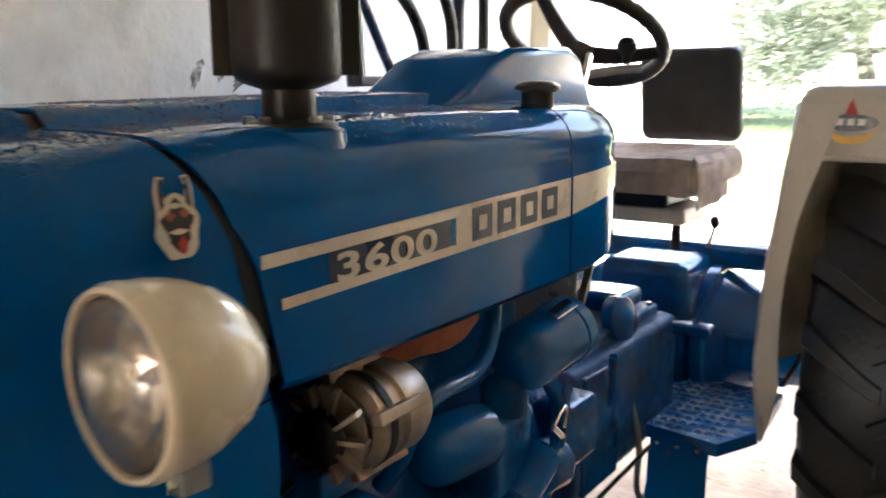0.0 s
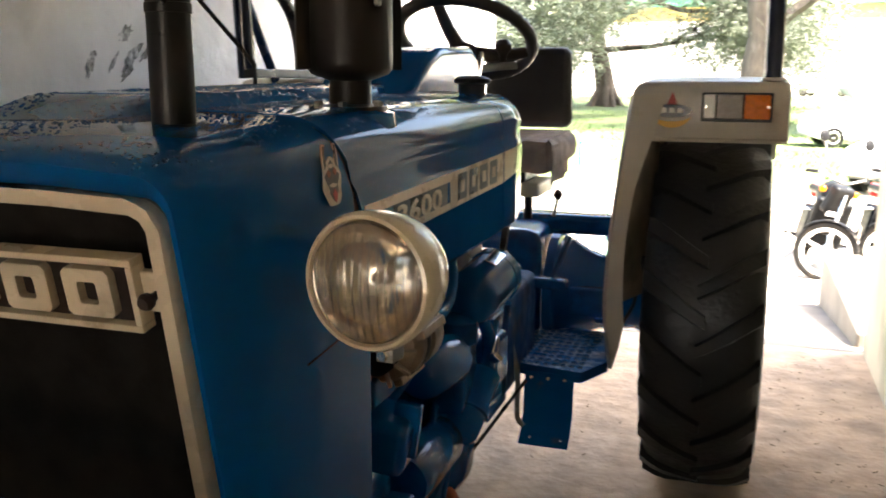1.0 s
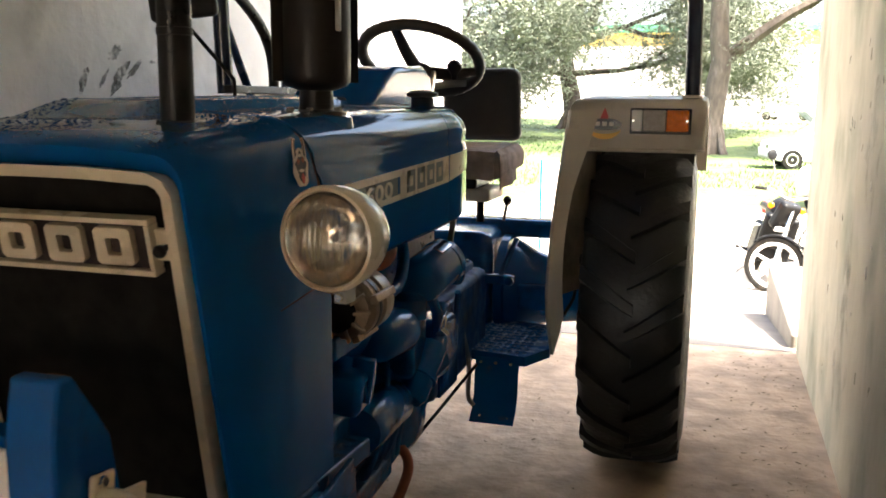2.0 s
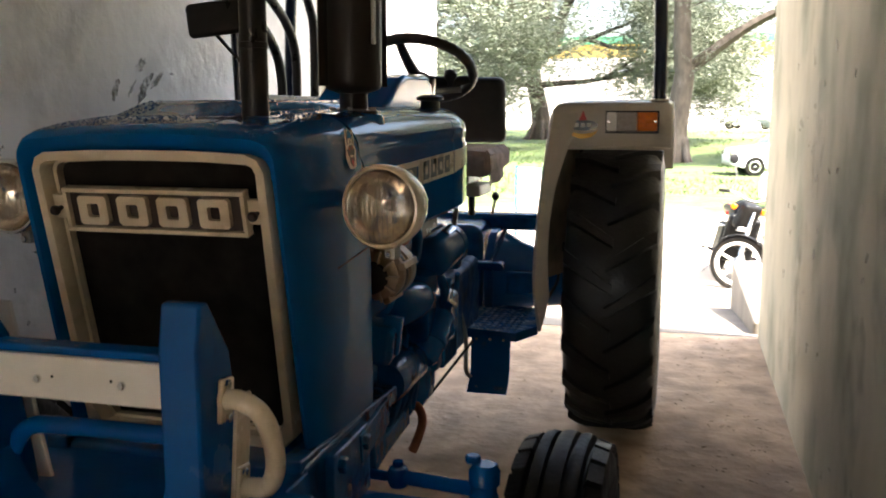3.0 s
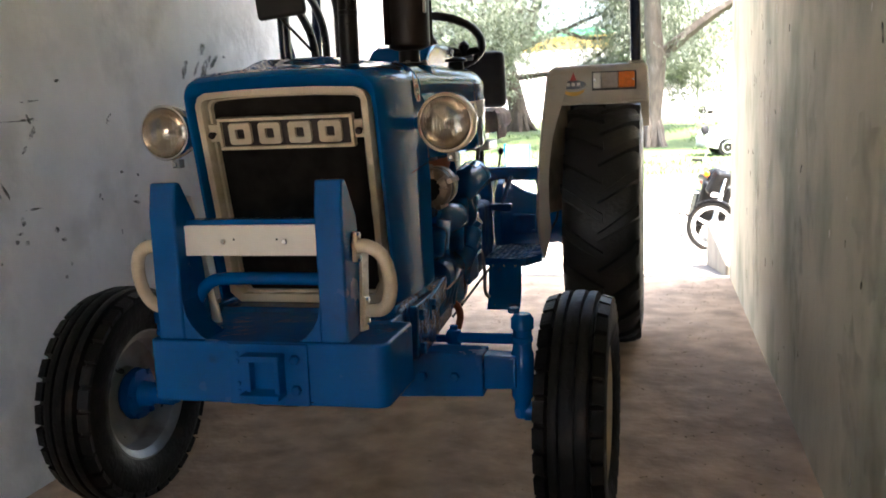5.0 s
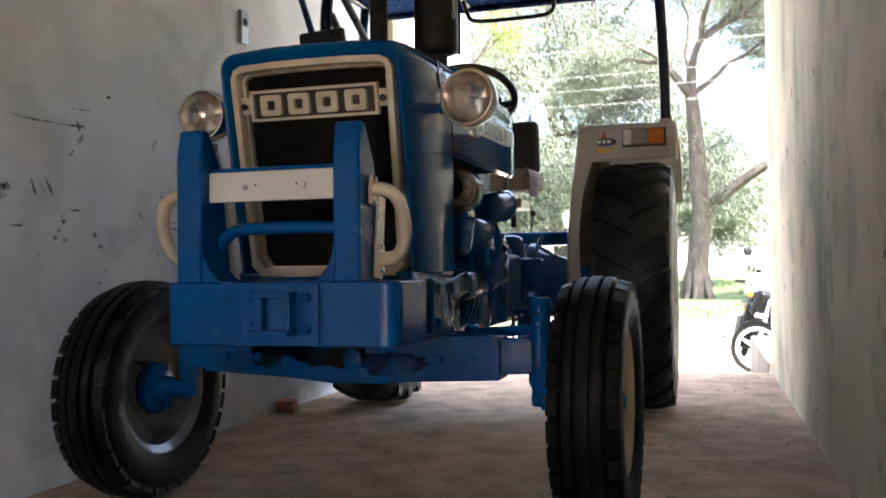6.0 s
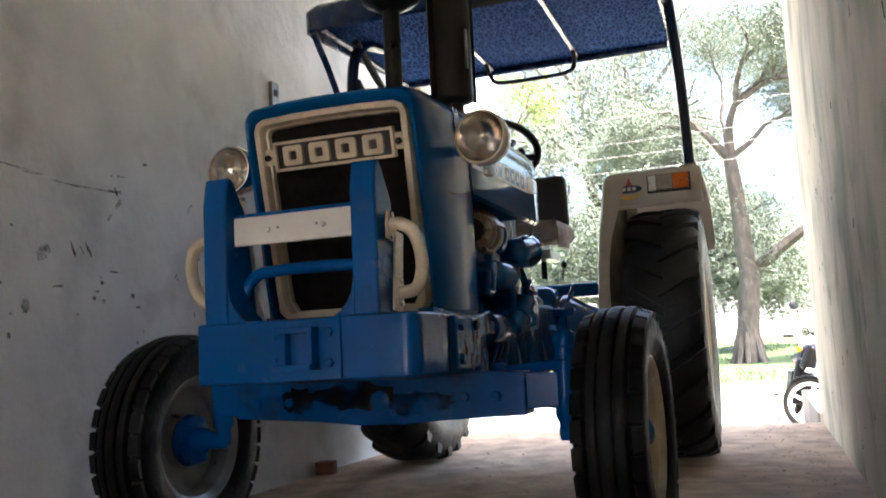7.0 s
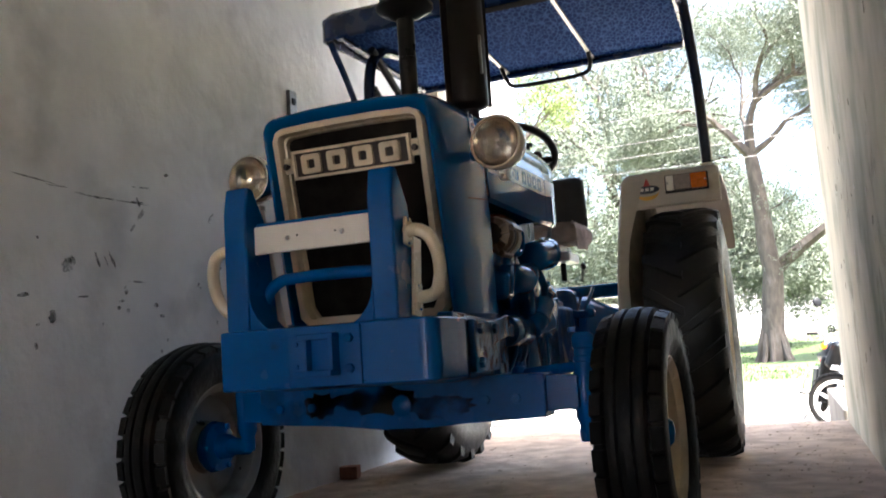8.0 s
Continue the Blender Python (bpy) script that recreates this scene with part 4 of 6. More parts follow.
def stripe():
    """Cream side bands with the model number on both sides of the hood."""
    for s in (-1, 1):
        x = 0.3071 * s

        def strip(name, y0, y1, z0, z1, mat, label="", rise=0.028, t=0.0014, k=0):
            # a flat band that climbs slightly to the rear
            bm = B()
            pts = [(y0, z0 + rise * (y0 - 0.69)), (y1, z0 + rise * (y1 - 0.69)), (y1, z1 + rise * (y1 - 0.69)), (y0, z1 + rise * (y0 - 0.69))]
            prism(bm, pts, frame_of((s * FLARE, 1, 0), (0, 0, 1), (1, -s * FLARE, 0), (x - (0.0004 + 0.69 * FLARE) * s, 0, 0)), (t + 0.0006 * k) * s)
            return tp(name, bm, mat, label, hood_part)
        strip("band", 0.664, 1.050, 1.281, 1.297, "decal_cream", "cream band")
        strip("band", 0.694, 1.050, 1.228, 1.241, "decal_cream", "cream band")
        strip("band", 1.050, 1.416, 1.228, 1.297, "decal_cream", "cream band")
        strip("number_field", 0.775, 1.034, 1.241, 1.281, "decal_dark", "dark blue number field")
        # brand plate as plain bars
        for k in range(4):
            y0 = 1.092 + 0.072 * k
            strip("bar", y0, y0 + 0.056, 1.238, 1.289, "decal_dark", "", k=1)
            strip("bar_hole", y0 + 0.018, y0 + 0.040, 1.252, 1.275, "decal_cream", "", k=2)
        for k, char in enumerate("3600"):
            cu = bpy.data.curves.new("digit", "FONT")
            cu.body, cu.size, cu.extrude, cu.align_x = char, 0.0485, 0.0006, "CENTER"
            cu.offset = 0.0012
            tmp = new("digit", cu)
            bpy.context.view_layer.update()
            me = bpy.data.meshes.new_from_object(tmp.evaluated_get(bpy.context.evaluated_depsgraph_get()))
            bpy.data.objects.remove(tmp)
            me.materials.append(M["decal_cream"])
            ob = place(new("digit", me), hood_part)
            d = (-0.0825 + 0.055 * k) * s
            m = frame_of((FLARE, s, 0), (0, 0, 1), (s, -FLARE, 0), ((side_at(0.892 + d) + 0.0021) * s, 0.892 + d, 1.2475 + 0.028 * d))
            ob.matrix_local = m @ pose(0, 0, 0, 0, 0, 1.6 * s) @ Matrix.Diagonal((2.08, 1, 1, 1))
            tagged(ob, "cream printed digit")
        # band carried round the rear cowl
        bm = B()
        ys = (1.426, 1.52, 1.60, 1.655, 1.69)
        ws = (0.3168, 0.3175, 0.3135, 0.300, 0.277)
        rings(bm, [[((w + 0.0012) * s, y, 1.250 + 0.01 * i), ((w + 0.0012) * s, y, 1.318 + 0.004 * i)] for i, (y, w) in enumerate(zip(ys, ws))], False)
        tp("band", bm, "decal_cream", "cream band", rear_part, solid=0.001)
        # plain sticker on the nose
        if s > 0:
            o = facing_side((0.3074, 0.551, 1.352)) @ pose(0, 0, 0, -7, -1.5, 0)
            a = [((0.026 + 0.002 * math.sin(6 * q)) * math.cos(q), (0.033 + 0.002 * math.sin(5 * q)) * math.sin(q) - 0.008) for q in (2 * math.pi * k / 36 for k in range(36))]
            st = tp("sticker", prism(B(), a, o, 0.0018), "decal_cream", "small dark sticker with an uneven cream edge", nose_part)
            for e in (-1, 1):
                for grow, lift, mat in ((1.0, 0.0019, "decal_cream"), (0.55, 0.0023, "badge")):
                    prong = [(e * (0.015 + 0.007 * grow * u), w) for u, w in ((-0.6, 0.016), (1, 0.010), (1.1, 0.030), (0.5, 0.040 + 0.004 * grow), (-0.6, 0.043 * (0.9 + 0.1 * grow)), (0.1, 0.032))]
                    tp("print", prism(B(), prong[::e], o, lift), mat, "", st)
            for q, w, rx, rz, lift, mat in ((0.0, -0.006, 0.021, 0.027, 0.0022, "badge"), (-0.009, 0.004, 0.006, 0.005, 0.0026, "rust"), (0.009, 0.006, 0.006, 0.005, 0.0026, "rust"), (-0.001, 0.014, 0.010, 0.003, 0.0026, "decal_cream"), (0.0, -0.012, 0.013, 0.003, 0.0028, "decal_cream"), (-0.015, -0.020, 0.003, 0.008, 0.0026, "decal_cream"), (0.016, -0.016, 0.003, 0.009, 0.0026, "decal_cream"), (0.003, -0.026, 0.007, 0.009, 0.0026, "red")):
                blob = [(q + rx * (0.85 + 0.2 * math.sin(5 * t)) * math.cos(t), w + rz * (0.85 + 0.2 * math.cos(4 * t)) * math.sin(t)) for t in (2 * math.pi * k / 20 for k in range(20))]
                tp("print", prism(B(), blob, o, lift), mat, "", st)


stripe()


def grille():
    """The slanted front: cream frame, black slats, badge plate."""
    def at(x, z, out=0.0):
        return Vector((x, 0.262 + (1.36 - z) * SLANT - out, z))
    g = tp("grille", B(), "grille")
    bpy.data.objects.remove(g)
    bm = B()
    lo, hi, w0, w1 = 0.742, 1.356, 0.2475, 0.2545
    outer = [(-w0, lo + 0.03), (-w0 + 0.03, lo), (w0 - 0.03, lo), (w0, lo + 0.03), (w1, hi - 0.035), (w1 - 0.012, hi - 0.011), (w1 - 0.035, hi), (0.11, hi + 0.005), (0, hi + 0.006), (-0.11, hi + 0.005), (-w1 + 0.035, hi), (-w1 + 0.012, hi - 0.011), (-w1, hi - 0.035)]
    k = 0.025
    inner = [(-w0 + k, lo + 0.06), (-w0 + k + 0.02, lo + k), (w0 - k - 0.02, lo + k), (w0 - k, lo + 0.06), (w1 - k, hi - 0.036), (w1 - k - 0.006, hi - 0.024), (w1 - k - 0.018, hi - 0.018), (0.11, hi - 0.013), (0, hi - 0.012), (-0.11, hi - 0.013), (-w1 + k + 0.018, hi - 0.018), (-w1 + k + 0.006, hi - 0.024), (-w1 + k, hi - 0.036)]
    shrink = [(x * 0.975, z + (0.006 if z < 1 else -0.004)) for x, z in inner]
    rings(bm, [[at(x, z, -0.03) for x, z in outer], [at(x, z, 0.012) for x, z in outer], [at(x * 0.985, z, 0.018) for x, z in outer], [at(x * 1.02, z, 0.018) for x, z in inner], [at(x, z, 0.010) for x, z in inner], [at(x, z, -0.016) for x, z in inner], [at(x, z, -0.018) for x, z in shrink], [at(x, z, -0.038) for x, z in shrink]], True, False)
    frame_ob = tp("grille_frame", bm, "cream", "cream grille surround")
    bm = B()
    rings(bm, [[at(-0.25, 1.345, -0.045), at(0.25, 1.345, -0.045)], [at(-0.25, 0.76, -0.045), at(0.25, 0.76, -0.045)]], False)
    tp("grille_backing", bm, "grille", "black grille", solid=0.004)
    bm = B()
    for i in range(48):
        x = -0.206 + 0.412 * i / 47
        rings(bm, [[at(x - 0.0012, z, -0.0428), at(x + 0.0012, z, -0.0428), at(x + 0.0012, z, -0.0446), at(x - 0.0012, z, -0.0446)] for z in (0.785, 1.31)])
    tagged(tp("grille_slats", bm, "grille", "fine black upright slats"), kind="stuff")
    # badge plate
    up = Vector((0, -SLANT, 1)).normalized()
    out = Vector((0, -1, -SLANT)).normalized()
    m = frame_of((1, 0, 0), up, out, at(0.003, 1.2440, -0.004))
    badge = tp("badge", box(B(), (0, 0, 0), (0.01, 0.01, 0.01)), "badge", "dark badge plate with a cream rim and plain cream blocks")
    badge.matrix_local = m
    bm = box(B(), (0, 0, 0), (0.386, 0.078, 0.012))
    old = badge.data
    badge.data = mesh_of("badge", bm, "badge")
    bpy.data.meshes.remove(old)

    def on(name, bm2, mat, lab="", bev=0.0015):
        return part(name, bm2, mat, badge, lab, bev)
    for z in (-0.0405, 0.0405):
        on("rim", box(B(), (0, z, 0.006), (0.397, 0.009, 0.024)), "cream")
    for x in (-0.194, 0.194):
        on("rim", box(B(), (x, 0, 0.006), (0.009, 0.072, 0.024)), "cream")
        on("tab", box(B(), (x * 1.13, 0.002, -0.001), (0.046, 0.050, 0.012)), "cream", "", 0.003)
        on("knob", lathe(B(), (x * 1.115, 0.0, 0.005), (0, 0, 1), [(0.005, 0), (0.005, 0.012), (0.0095, 0.015), (0.0105, 0.021), (0.007, 0.027)], 12), "badge", "dark screw knob", 0)
    for k in range(4):
        c = -0.134 + 0.0885 * k
        bm2 = B()
        q = [(-0.033, -0.024), (-0.027, -0.030), (0.027, -0.030), (0.033, -0.024), (0.033, 0.024), (0.027, 0.030), (-0.027, 0.030), (-0.033, 0.024)]
        h = [(x * 0.38, y * 0.45) for x, y in q]
        rings(bm2, [[(c + x, y, z) for x, y in o] for o, z in ((q, 0.004), (q, 0.018), (h, 0.018), (h, 0.004))], True, False)
        on("block", bm2, "cream")
    return frame_ob


grille()


def headlight(side):
    h = tp("headlight", lathe(B(), (side * 0.43, 0.395, 1.250), (0, 1, 0), [(0.0745, 0.016), (0.0745, 0.0), (0.0810, 0.002), (0.0820, 0.012), (0.082, 0.022), (0.0810, 0.030), (0.077, 0.052), (0.067, 0.078), (0.052, 0.100), (0.034, 0.114), (0.012, 0.120), (0.001, 0.121)], 40, False), "cream" if side > 0 else "chrome", "round cream headlight with ribbed glass" if side > 0 else "round bright metal headlight with ribbed glass")
    x, y, z = side * 0.43, 0.395, 1.250
    tp("bezel", lathe(B(), (x, y - 0.010, z), (0, 1, 0), [(0.0735, 0.004), (0.0755, -0.002), (0.080, -0.001), (0.0835, 0.006), (0.0835, 0.014), (0.074, 0.014)], 40, False), "cream" if side > 0 else "chrome", "cream rim" if side > 0 else "bright metal rim", h)
    tp("reflector", lathe(B(), (x, y - 0.003, z), (0, 1, 0), [(0.074, 0.0), (0.070, 0.012), (0.058, 0.030), (0.040, 0.044), (0.018, 0.053), (0.011, 0.054)], 40, False), "reflector", "mirror reflector", h)
    tp("bulb", lathe(B(), (x, y + 0.052, z), (0, -1, 0), [(0.012, 0), (0.012, 0.012), (0.008, 0.016), (0.008, 0.034), (0.003, 0.040)], 12), "lens_clear", "", h)
    bm = lathe(B(), (x, y - 0.004, z), (0, -1, 0), [(0.0745, 0.0), (0.072, 0.006), (0.060, 0.011), (0.040, 0.0155), (0.020, 0.018), (0.002, 0.019)], 40, False)
    lens = tp("lens", bm, "lens", "clear ribbed glass", h, solid=0.003)
    lens.visible_shadow = False
    bm = B()
    for i in range(-6, 7):
        w = 0.0105 * i
        half = math.sqrt(max(0.0, 0.068 ** 2 - w * w))
        pts = []
        for k in range(7):
            v = -half + 2 * half * k / 6
            rr = math.hypot(w, v)
            pts.append((x + w, y - 0.0035 - 0.0185 * (1 - (rr / 0.0745) ** 2), z + v))
        tube(bm, pts, 0.0015, 6, 1)
    ribs = tp("lens_ribs", bm, "lens", "", h)
    ribs.visible_shadow = False
    tp("bracket", box(B(), (x, y + 0.05, z - 0.096), (0.024, 0.03, 0.026)), "steel", "steel bracket", h, bevel=0.002)
    bolt("bolt", (x, y + 0.034, z - 0.098), (0, -1, 0), 0.008, h, "chrome")
    tp("arm", rod(B(), (x - side * 0.03, y + 0.105, z), (side * 0.296, y + 0.125, z), 0.018), "blue", "short blue lamp arm", h)
    h.matrix_local = pose(x, y, z, 0, 0, -6 if side > 0 else -3) @ pose(-x, -y, -z)


for s in (-1, 1):
    headlight(s)


def stacks():
    p = tp("air_intake_pipe", lathe(B(), (0.147, 0.435, 1.415), (0, 0, 1), [(0.042, 0), (0.042, 0.006), (0.0275, 0.010), (0.0275, 0.34)], 28), "black", "black air intake pipe")
    tp("clamp", lathe(B(), (0.147, 0.435, 1.56), (0, 0, 1), [(0.0275, 0), (0.029, 0.001), (0.029, 0.012), (0.0275, 0.013)], 28), "black", "", p)
    tp("bowl_base", lathe(B(), (0.147, 0.435, 1.70), (0, 0, 1), [(0.030, 0), (0.048, 0.010), (0.086, 0.030), (0.092, 0.036), (0.092, 0.044), (0.080, 0.046)], 32), "black", "black flared base of the dust bowl", p)
    tp("pre_cleaner", lathe(B(), (0.147, 0.435, 1.742), (0, 0, 1), [(0.080, 0.0), (0.079, 0.006), (0.082, 0.10), (0.087, 0.103), (0.087, 0.11), (0.055, 0.125), (0.01, 0.13)], 32), "alternator", "dusty tan dust bowl", p)
    mf = tp("muffler", lathe(B(), (0.222, 0.805, 1.488), (0, 0, 1), [(0.028, -0.012), (0.062, 0.0), (0.068, 0.008), (0.069, 0.02), (0.069, 0.42), (0.064, 0.432), (0.034, 0.440), (0.0335, 0.70)], 36), "muffler", "sooty black exhaust muffler")
    tp("neck", lathe(B(), (0.222, 0.805, 1.425), (0, 0, 1), [(0.062, 0.0), (0.060, 0.012), (0.034, 0.016), (0.033, 0.066)], 24), "muffler", "", mf)
    tp("boss", lathe(B(), (0.222, 0.805, 1.405), (0, 0, 1), [(0.075, 0.0), (0.072, 0.022), (0.058, 0.028)], 28), "blue", "", mf)
    tp("seam", box(B(), (0.222, 0.805, 1.70), (0.182, 0.008, 0.41), (0, 0, 47)), "muffler", "rusty seam flange", mf, bevel=0.002)
    tp("strap", box(B(), (0.222 + 0.066, 0.765, 1.66), (0.010, 0.012, 0.14)), "steel", "", mf, bevel=0.003)
    for a in (150, 215, 280, 350, 60):
        bolt("bolt", (0.222 + 0.052 * math.cos(radians(a)), 0.805 + 0.052 * math.sin(radians(a)), 1.438), (0, 0, 1), 0.008, mf, "steel")


stacks()


def tyre_profile(R, W, rim, crown=0.012):
    """(half outline of a tyre section) as rows of (radius, x)."""
    h = W / 2
    side = [(rim, h * 0.72), (rim + 0.012, h * 0.86), (rim + (R - rim) * 0.35, h * 1.0), (rim + (R - rim) * 0.6, h * 1.0), (R - (R - rim) * 0.2, h * 0.94), (R - crown - 0.008, h * 0.82), (R - crown * 0.4, h * 0.62), (R, h * 0.25), (R, 0)]
    return [(r, -x) for r, x in side] + [(r, x) for r, x in side[-2::-1]]


def ring_about_x(bm, profile, seg):
    """Turn rows of (radius, x) about the x axis."""
    loops = []
    for i in range(seg):
        a = 2 * math.pi * i / seg
        loops.append([(x, r * math.cos(a), r * math.sin(a)) for r, x in profile])
    loops.append(loops[0])
    rings(bm, loops, False)
    bmesh.ops.remove_doubles(bm, verts=bm.verts[:], dist=1e-5)
    return bm


def front_wheel(at, turn, outer):
    """outer: +1 when the dished outside faces +x."""
    R, W, rim = 0.370, 0.196, 0.215
    w = tp("front_wheel", B(), "rubber")
    bm = B()
    h = W / 2
    # ribbed crown: three ribs and two grooves
    prof = [(rim, -h * 0.70), (rim + 0.012, -h * 0.85), (rim + 0.055, -h), (rim + 0.095, -h * 0.99), (R - 0.045, -h * 0.97), (R - 0.034, -h * 0.88), (R - 0.028, -h * 0.66), (R - 0.034, -h * 0.60), (R - 0.032, -h * 0.55),
            (R - 0.006, -h * 0.52), (R - 0.002, -h * 0.40), (R - 0.004, -h * 0.28), (R - 0.026, -h * 0.255), (R - 0.026, -h * 0.17), (R - 0.002, -h * 0.165), (R, -h * 0.08), (R, 0.0)]
    prof = prof + [(r, -x) for r, x in prof[-2::-1]]
    ring_about_x(bm, prof, 72)
    part("tyre", bm, "rubber", w, "dusty black ribbed tyre", 0)
    for s in (-1, 1):
        me = mesh_of("tread_block", box(B(), (s * h * 0.77, 0, R - 0.033), (h * 0.37, 0.062, 0.032), (0, s * 17, 0), 0.92), "rubber")
        for i in range(30):
            place(new("tread_block", me), w).matrix_local = pose(0, 0, 0, 12 * (i + (0.25 if s > 0 else 0)))
    bm = B()
    o = outer
    # rim and dished disc
    prof = [(rim + 0.010, -h * 0.80), (rim + 0.004, -h * 0.74), (rim - 0.016, -h * 0.60), (rim - 0.022, -0.02), (rim - 0.022, 0.02), (rim - 0.016, h * 0.60), (rim + 0.004, h * 0.74), (rim + 0.010, h * 0.80), (rim + 0.002, h * 0.80), (rim - 0.022, h * 0.6), (rim - 0.030, 0.02), (rim - 0.030, -0.02), (rim - 0.022, -h * 0.6), (rim + 0.002, -h * 0.80), (rim + 0.010, -h * 0.80)]
    ring_about_x(bm, prof, 56)
    part("rim", bm, "cream" if o > 0 else "rim", w, "cream rim" if o > 0 else "grey metal rim")
    bm = lathe(B(), (0, 0, 0), (o, 0, 0), [(rim - 0.022, 0.012), (rim - 0.06, 0.026), (0.11, 0.030), (0.085, 0.020), (0.075, -0.005), (0.03, -0.005), (0.03, -0.012), (0.083, -0.012), (0.093, 0.012), (0.112, 0.022), (rim - 0.06, 0.018), (rim - 0.022, 0.004)], 48, False)
    part("disc", bm, "cream" if o > 0 else "rim", w, "dished wheel disc")
    part("hub", lathe(B(), (0, 0, 0), (o, 0, 0), [(0.03, -0.12), (0.04, -0.10), (0.045, -0.06), (0.085, -0.054), (0.090, -0.03), (0.080, -0.014), (0.06, -0.008), (0.06, 0.03), (0.045, 0.055), (0.03, 0.07), (0.008, 0.075)], 32), "bumper_blue", w, "blue hub")
    for k in range(6):
        a = 2 * math.pi * k / 6
        bolt("bolt", (-0.055 * o, 0.078 * math.cos(a), 0.078 * math.sin(a)), (-o, 0, 0), 0.011, w, "bumper_blue")
    bm = box(B(), (0, 0, 0), (0.02, 0.02, 0.02))
    w.data = mesh_of("front_wheel", bm, "steel")
    w.matrix_local = pose(*at, 0, 0, turn)
    tagged(w, "front wheel with a dusty black tyre")
    return w


STEER = 1.5
front_wheel((0.771, 0.60, 0.362), -STEER, 1)
front_wheel((-0.782, 0.60, 0.362), -STEER, -1)


def rear_wheel(x, outer):
    R, W, rim = 0.640, 0.380, 0.375
    w = tp("rear_wheel", box(B(), (0, 0, 0), (0.05, 0.05, 0.05)), "steel", "large rear wheel with a lugged black tyre")
    w.matrix_local = pose(x, 2.82, 0.662)
    bm = B()
    ring_about_x(bm, tyre_profile(R, W, rim), 80)
    part("tyre", bm, "dusty_rubber", w, "worn black tyre with chevron lugs", 0)
    # chevron lugs
    n = 22
    for s in (-1, 1):
        loops = []
        for k in range(6):
            f = k / 5
            xx = s * (-0.012 + (W * 0.5 + 0.002) * f)
            a = -0.20 * f ** 1.1
            base = R - 0.012 - 0.050 * max(0, f - 0.62) / 0.38
            top = R + 0.016 - 0.024 * max(0, f - 0.7) / 0.3
            half = (0.021 + 0.012 * f) / R
            loops.append([(xx, -rr * math.sin(aa), rr * math.cos(aa)) for aa, rr in ((a - half * 1.25, base), (a - half * 0.8, top), (a + half * 0.8, top), (a + half * 1.25, base))])
        me = mesh_of("lug", rings(B(), loops), "dusty_rubber")
        for i in range(n):
            place(new("lug", me), w).matrix_local = pose(0, 0, 0, 360 * (i + (0.5 if s > 0 else 0)) / n)
    bm = B()
    h = W / 2
    ring_about_x(bm, [(rim + 0.02, -h * 0.84), (rim, -h * 0.76), (rim - 0.03, -h * 0.6), (rim - 0.05, 0), (rim - 0.03, h * 0.6), (rim, h * 0.76), (rim + 0.02, h * 0.84), (rim + 0.01, h * 0.86), (rim - 0.012, h * 0.76), (rim - 0.042, h * 0.58), (rim - 0.062, 0), (rim - 0.042, -h * 0.58), (rim - 0.012, -h * 0.76), (rim + 0.01, -h * 0.86), (rim + 0.02, -h * 0.84)], 64)
    part("rim", bm, "cream", w, "cream rim")
    bm = lathe(B(), (0, 0, 0), (outer, 0, 0), [(rim - 0.055, 0.03), (0.27, 0.02), (0.20, -0.03), (0.13, -0.05), (0.02, -0.05), (0.02, -0.062), (0.135, -0.062), (0.205, -0.042), (0.275, 0.008), (rim - 0.055, 0.018)], 48, False)
    part("disc", bm, "cream", w, "dished cream wheel disc")
    part("hub", lathe(B(), (0, 0, 0), (outer, 0, 0), [(0.12, -0.06), (0.12, -0.02), (0.08, 0.0), (0.06, 0.05), (0.01, 0.055)], 28), "blue", w, "blue hub")
    for k in range(8):
        a = 2 * math.pi * k / 8
        bolt("bolt", (-0.05 * outer, 0.17 * math.cos(a), 0.17 * math.sin(a)), (outer, 0, 0), 0.016, w)


rear_wheel(0.740, 1)
rear_wheel(-0.738, -1)


